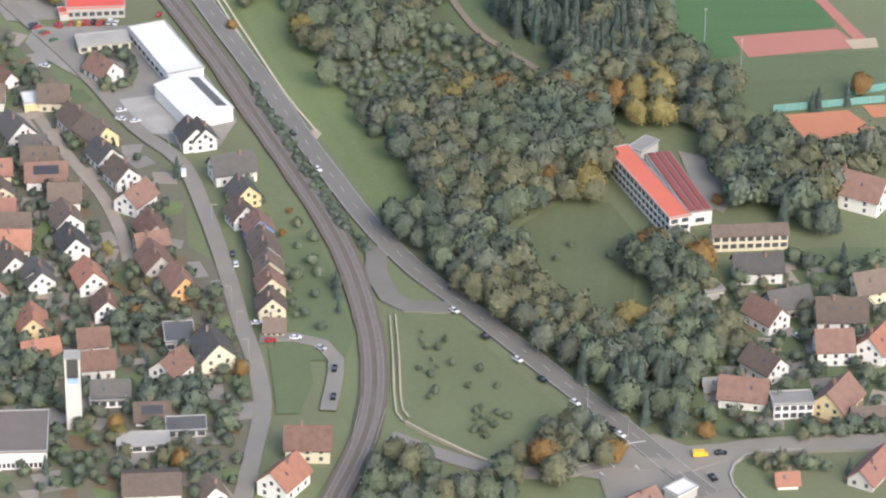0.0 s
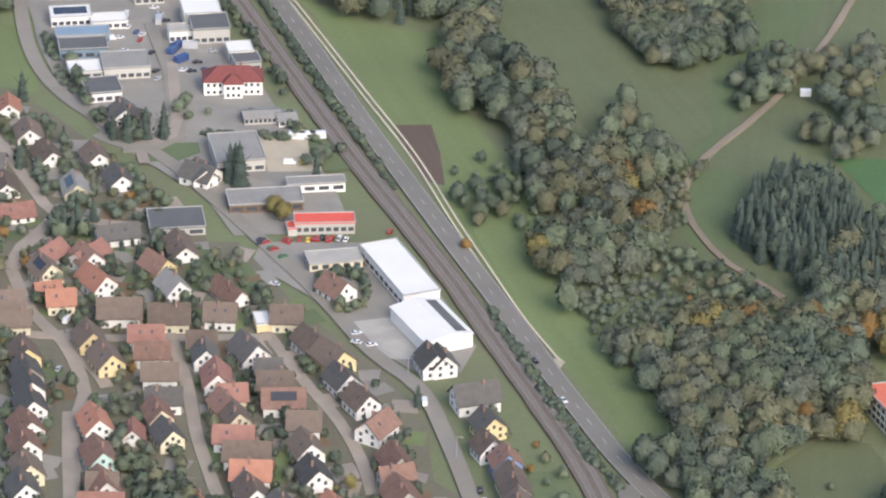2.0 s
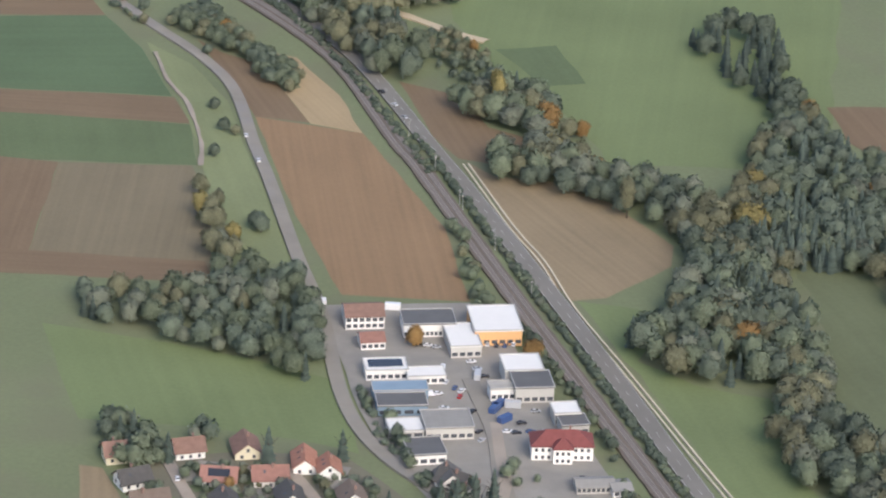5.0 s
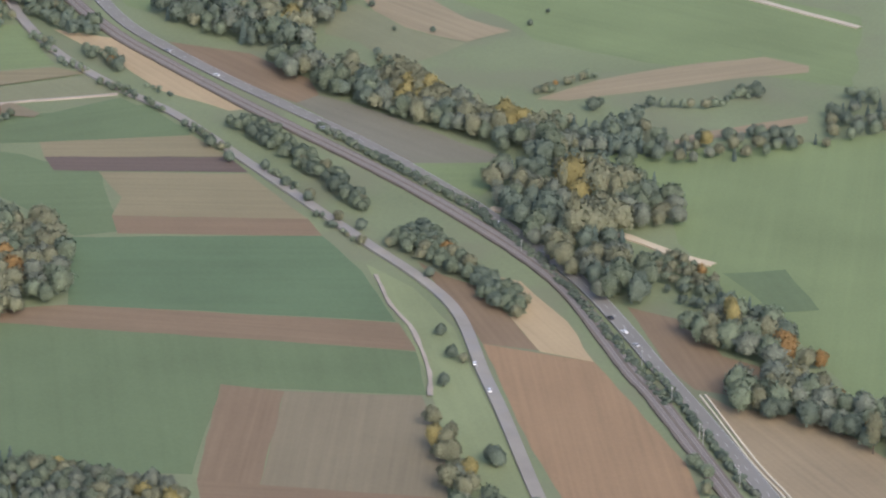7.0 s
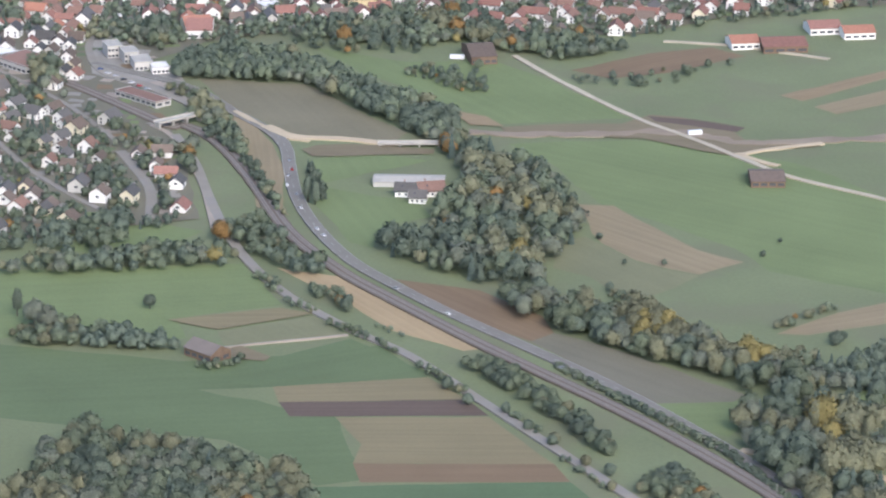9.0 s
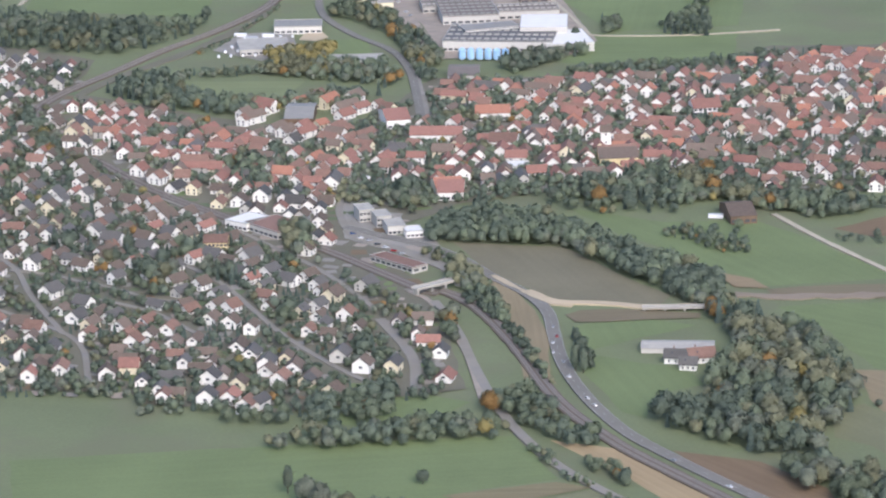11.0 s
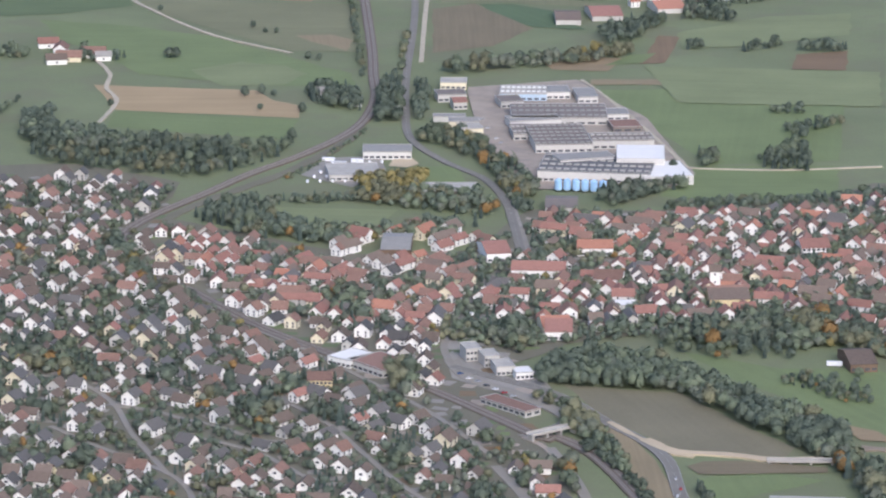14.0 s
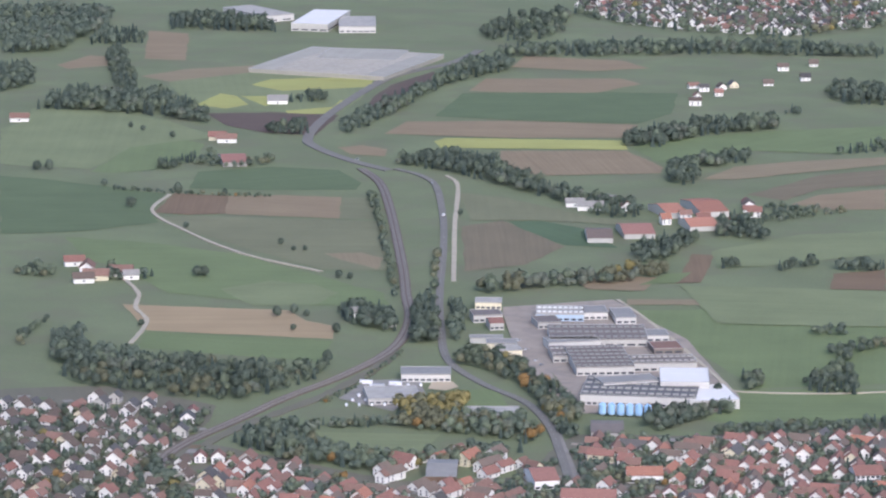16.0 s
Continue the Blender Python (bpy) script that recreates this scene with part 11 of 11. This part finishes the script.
gardens("town_gardens", "trees of the far town", 13.0, 0.9, GARDEN, [(-1031.1, 4951.2), (-1017.4, 5055.7), (-671.5, 5121.5), (-659.9, 4899.8), (-760.3, 4787.8), (-891.3, 4823.1), (-967.5, 4865.5)], 80, True, 2.4)
plots([(-237.1, 1267.7), (-188.9, 1275.2), (-155.7, 1277.4), (-133.1, 1232.1), (-100.6, 1186.3), (-86.3, 1149.5), (-83.3, 1113.9), (-79.4, 1100.4), (-214.1, 1092.2)], 11, 201)
plots([(-313.5, 1364.4), (-307.5, 1379.3), (-277.9, 1387.7), (-243.0, 1387.2), (-229.0, 1370.1), (-210.6, 1344.8), (-180.0, 1304.8), (-168.9, 1281.0), (-163.9, 1261.3), (-271.6, 1248.9), (-285.3, 1279.8)], 11, 202)
plots([(-143.2, 1118.5), (-110.3, 1119.1), (-88.4, 1119.5), (-71.0, 1101.1), (-62.6, 1058.3), (-56.7, 1024.5), (-58.5, 992.2), (-60.6, 967.4), (-127.6, 966.4)], 11, 203)
plots([(71.6, 1026.6), (84.7, 1047.0), (94.9, 1100.3), (119.5, 1115.6), (141.5, 1116.0), (131.3, 1006.4), (83.9, 1004.1)], 12, 204)
plots([(-1156.7, 2956.3), (-1015.2, 2937.8), (-1000.2, 2828.8), (-852.3, 2752.5), (-776.9, 2793.0), (-758.5, 2892.1), (-683.2, 2909.9), (-527.6, 2980.4), (-510.4, 2736.8), (-645.4, 2614.7), (-718.2, 2611.9), (-672.6, 2363.0), (-635.1, 2215.4), (-717.3, 2166.5), (-795.1, 2174.2), (-928.2, 2179.4)], 15, 205)
plots([(-591.3, 2923.5), (-536.8, 3018.5), (-388.8, 3031.7), (-216.3, 3047.0), (-221.0, 2785.7), (-375.0, 2689.0), (-421.5, 2641.7), (-500.7, 2620.0), (-554.9, 2664.4)], 16, 206)


# ---- single landmarks ----
def ring(r, z0, z1, n=14, r1=None):
    r1 = r if r1 is None else r1
    v = [(r * math.cos(6.2832 * k / n), r * math.sin(6.2832 * k / n), z0) for k in range(n)] + [(r1 * math.cos(6.2832 * k / n), r1 * math.sin(6.2832 * k / n), z1) for k in range(n)]
    return v, [(k, (k + 1) % n, n + (k + 1) % n, n + k) for k in range(n)] + [tuple(range(n - 1, -1, -1)), tuple(range(n, 2 * n))]


def church_tower(x, y, turn):
    ob = thing("church_tower", pose(x, y, 0, 0, 0, turn), "tall slim white concrete church tower with dark louvres", "tower")
    part("shaft", mesh_of("shaft", *merge(box(-2.3, -1.7, -2.3, 2.3, 0, 25), box(1.7, 2.3, -2.3, 2.3, 0, 25), box(-1.7, 1.7, 1.6, 2.2, 0, 25), box(-1.7, 1.7, -2.1, -1.5, 0, 17)), AGED_WHITE), ob)
    part("cap", mesh_of("cap", *box(-2.5, 2.5, -2.5, 2.5, 25, 25.5), CONCRETE), ob)
    for k in range(9):
        part("louvre", mesh_of("louvre", *box(-1.7, 1.7, -2.0, -1.4, 18.6 + k * 0.7, 18.9 + k * 0.7), SLATE), ob)
    part("dial", mesh_of("dial", *box(-1.6, 1.6, -2.32, -2.2, 16.6, 18.2), SKYBLUE), ob, "light blue panel below the louvres")
    part("back_panel", mesh_of("back_panel", *box(-1.7, 1.7, 0.2, 0.5, 17, 25), SLATE), ob)


def villa(x, y, turn):
    ob = thing("villa", pose(x, y, 0, 0, 0, turn), "large white villa with a dark red hipped roof", "house")
    part("wall", mesh_of("wall", *merge(box(-11, 11, -5.5, 5.5, 0, 5.9), box(-3.4, 3.4, -8.5, -5.5, 0, 6.3)), WHITE), ob)
    part("roof", mesh_of("roof", *hip_roof(11, 22, 5.9, 4.4), VILLA_RED), ob)
    part("bay_roof", mesh_of("bay_roof", *moved(hip_roof(6.2, 6.8, 6.3, 3.0), pose(0, -5.4, 0)), VILLA_RED), ob)
    for z in (1.1, 3.9):
        for xx in (-9.3, -7, -4.8, 4.8, 7, 9.3):
            part("window", WINDOW, ob, m=pose(xx, -5.5, z))
        for xx in (-2, 0, 2):
            part("window", WINDOW, ob, m=pose(xx, -8.5, z))
        for yy in (-3, 0, 3):
            part("window", WINDOW, ob, m=pose(11, yy, z, 0, 0, 90))
    part("chimney", CHIMNEY, ob, m=pose(3, 1.5, 9.8))


def silo_row(x, y, turn, count, gap):
    for k in range(count):
        ob = thing("silo", pose(x, y, 0, 0, 0, turn) @ pose((k - (count - 1) / 2) * gap, 0, 0), "light blue steel silo before the factory", "silo", "factory silos")
        part("drum", mesh_of("drum", *ring(gap * 0.42, 1.6, 8.2), SKYBLUE), ob)
        part("cone", mesh_of("cone", *ring(gap * 0.42, 8.2, 9.4, r1=0.6), SKYBLUE), ob)
        part("hopper", mesh_of("hopper", *ring(0.7, 0.0, 1.6, r1=gap * 0.42), METAL), ob)


def town_church(x, y, turn):
    ob = thing("church_spire", pose(x, y, 0, 0, 0, turn), "white square church tower with a saddle roof", "tower")
    part("shaft", mesh_of("shaft", *box(-3.2, 3.2, -3.2, 3.2, 0, 15), WHITE), ob)
    part("roof", mesh_of("roof", *moved(gable_roof(6.4, 6.4, 15, 3.0), pose(0, 0, 0)), BROWN), ob)
    for z in (7, 12):
        part("window", WINDOW, ob, m=pose(0, -3.2, z))


def bridge(name, label, x0, y0, x1, y1, width, z, material):
    d = math.hypot(x1 - x0, y1 - y0)
    ob = thing(name, pose((x0 + x1) / 2, (y0 + y1) / 2, 0, 0, 0, math.degrees(math.atan2(y1 - y0, x1 - x0))), label, "bridge")
    part("deck", mesh_of("deck", *box(-d / 2, d / 2, -width / 2, width / 2, z - 0.7, z), material), ob)
    for s in (-1, 1):
        part("parapet", mesh_of("parapet", *box(-d / 2, d / 2, s * width / 2 - 0.2, s * width / 2 + 0.2, z + 0.002, z + 0.8), CONCRETE), ob)
    for k in (-0.46, -0.15, 0.15, 0.46):
        part("pier", mesh_of("pier", *box(k * d - 0.6, k * d + 0.6, -width / 2 + 0.5, width / 2 - 0.5, 0, z - 0.7), CONCRETE), ob)


def mast(x, y, h, label="thin grey signal mast beside the railway", name="mast"):
    ob = thing(name, pose(x, y, 0), label, "mast", "masts")
    part("pole", mesh_of("pole", *ring(0.16, 0, h, 8, 0.09), METAL), ob)
    part("head", mesh_of("head", *box(-0.4, 0.4, -0.15, 0.15, h, h + 0.5), METAL), ob)
    part("foot", mesh_of("foot", *box(-0.3, 0.3, -0.3, 0.3, 0, 0.3), CONCRETE), ob)


def street_lamp(x, y, turn=0):
    ob = thing("street_lamp", pose(x, y, 0, 0, 0, turn), "slim grey street lamp beside the road", "lamp", "street lamps")
    part("pole", mesh_of("pole", *ring(0.12, 0, 8.0, 8, 0.07), METAL), ob)
    part("arm", mesh_of("arm", *box(0, 1.6, -0.06, 0.06, 7.9, 8.05), METAL), ob)
    part("lamp_head", mesh_of("lamp_head", *box(1.2, 2.0, -0.18, 0.18, 7.75, 7.92), CONCRETE), ob)


def container(x, y, turn, colour="white", l=6.0):
    ob = thing("container", pose(x, y, 0.48, 0, 0, turn), colour + " storage container standing on the yard", "container", "containers")
    part("box", mesh_of("box", *box(-l / 2, l / 2, -1.2, 1.2, 0.12, 2.6), CAR_PAINT[colour]), ob)
    part("skid", mesh_of("skid", *box(-l / 2 + .2, l / 2 - .2, -1.0, 1.0, 0, 0.118), RUBBER), ob)
    part("door", mesh_of("door", *box(l / 2, l / 2 + 0.06, -1.1, 1.1, 0.25, 2.45), METAL), ob)


def fence(x0, y0, x1, y1, h, material, label):
    d = math.hypot(x1 - x0, y1 - y0)
    ob = thing("fence", pose((x0 + x1) / 2, (y0 + y1) / 2, 0, 0, 0, math.degrees(math.atan2(y1 - y0, x1 - x0))), label, "fence")
    n = max(2, int(d / 5))
    post = mesh_of("post", *box(-0.06, 0.06, -0.06, 0.06, 0, h + 0.15), METAL)
    for k in range(n + 1):
        part("post", post, ob, m=pose(-d / 2 + k * d / n, 0, 0))
    for k in range(n):
        part("panel", mesh_of("panel", *box(-d / 2 + k * d / n + 0.1, -d / 2 + (k + 1) * d / n - 0.1, -0.03, 0.03, 0.1, h), material), ob)


GREEN_NET = shader("green_windbreak", (0.16, 0.33, 0.30), mottle=0.12, scale=0.3)
VILLA_RED = shader("dark_red_tiles", (0.19, 0.062, 0.056), rough=0.75, mottle=0.18, scale=0.5, fine=5, bump=0.5, dist=0.05)
church_tower(-109.2, 1005.1, 4)
villa(-167.2, 1404.8, 6)
silo_row(-735.1, 2967.0, 0, 6, 6.2)
town_church(-616.5, 2711.6, 5)
bridge("road_bridge", "pale new concrete road bridge over the river", -553.1, 2358.4, -517.0, 2363.3, 5, 2.2, CONCRETE)
bridge("railway_overpass", "grey concrete overpass above the railway", -684.0, 2375.4, -662.1, 2398.6, 5.5, 4.5, CONCRETE)
bridge("town_bridge", "small grey bridge above the railway", -1014.0, 2739.5, -989.2, 2742.6, 6, 5, CONCRETE)
fence(-26.3, 999.1, -24.1, 1021.1, 1.6, CONCRETE, "white concrete parapet of the railway bridge")
fence(-19.6, 996.0, -16.9, 1015.3, 1.6, CONCRETE, "white concrete parapet of the railway bridge")
fence(113.3, 1215.8, 152.5, 1224.3, 3.0, GREEN_NET, "green windbreak fence behind the tennis courts")
fence(140.1, 1228.4, 154.0, 1233.9, 3.0, GREEN_NET, "green windbreak fence behind the tennis courts")
mast(92.1, 1264.0, 16, "tall floodlight mast at the sports pitch", "floodlight_mast")
mast(103.5, 1239.5, 16, "tall floodlight mast at the sports pitch", "floodlight_mast")
mast(-202.0, 1596.1, 6)
mast(-218.4, 1635.8, 6)
mast(-231.0, 1672.6, 6)
mast(-245.0, 1710.4, 6)
mast(-283.2, 1810.4, 6)
mast(-305.1, 1834.7, 6)
mast(-230.9, 1670.8, 6)
mast(-216.8, 1630.2, 6)
mast(-201.2, 1589.9, 6)
mast(-184.5, 1545.3, 6)
street_lamp(29.5, 1049.5, 120)
street_lamp(55.5, 1000.4, 120)
street_lamp(73.0, 1003.9, 120)
street_lamp(43.9, 1018.0, 120)
street_lamp(-66.2, 1077.6, 180)
street_lamp(-59.3, 1044.6, 180)
street_lamp(-63.7, 1061.8, 0)
street_lamp(-53.5, 1061.9, 0)
street_lamp(-75.4, 1131.1, 0)
street_lamp(-92.7, 1184.6, 0)
container(-140.4, 1362.9, 0, "white")
container(-136.4, 1363.4, 0, "white")
container(-132.8, 1363.8, 10, "white")
container(-191.7, 1441.0, 60, "blue")
container(-192.9, 1436.8, 70, "blue")
container(-188.8, 1428.8, 50, "blue")
container(-200.8, 1465.3, 90, "silver")
container(-237.2, 1524.2, 0, "white")
container(-209.1, 1428.7, 0, "silver")
container(-186.5, 1441.6, 0, "silver")
container(72.1, 1434.6, 40, "white", 4.0)
container(68.0, 1431.7, 30, "white", 4.0)
container(76.1, 1436.4, 10, "blue", 4.0)
container(58.8, 1436.3, 5, "white", 4.0)
container(66.1, 1425.3, 30, "white", 4.0)
container(48.4, 1413.7, 0, "white", 4.0)
container(-531.0, 2555.7, 0, "white", 9.0)
container(-924.7, 3030.7, 0, "white", 9.0)
container(-914.4, 3020.8, 0, "silver", 9.0)
container(-904.8, 3014.6, 20, "white", 9.0)
container(-895.0, 3006.6, 0, "silver", 9.0)
container(-911.1, 3004.6, 0, "white", 9.0)
container(-903.7, 3029.6, 0, "white", 9.0)
container(-375.8, 2405.0, 20, "white", 8.0)
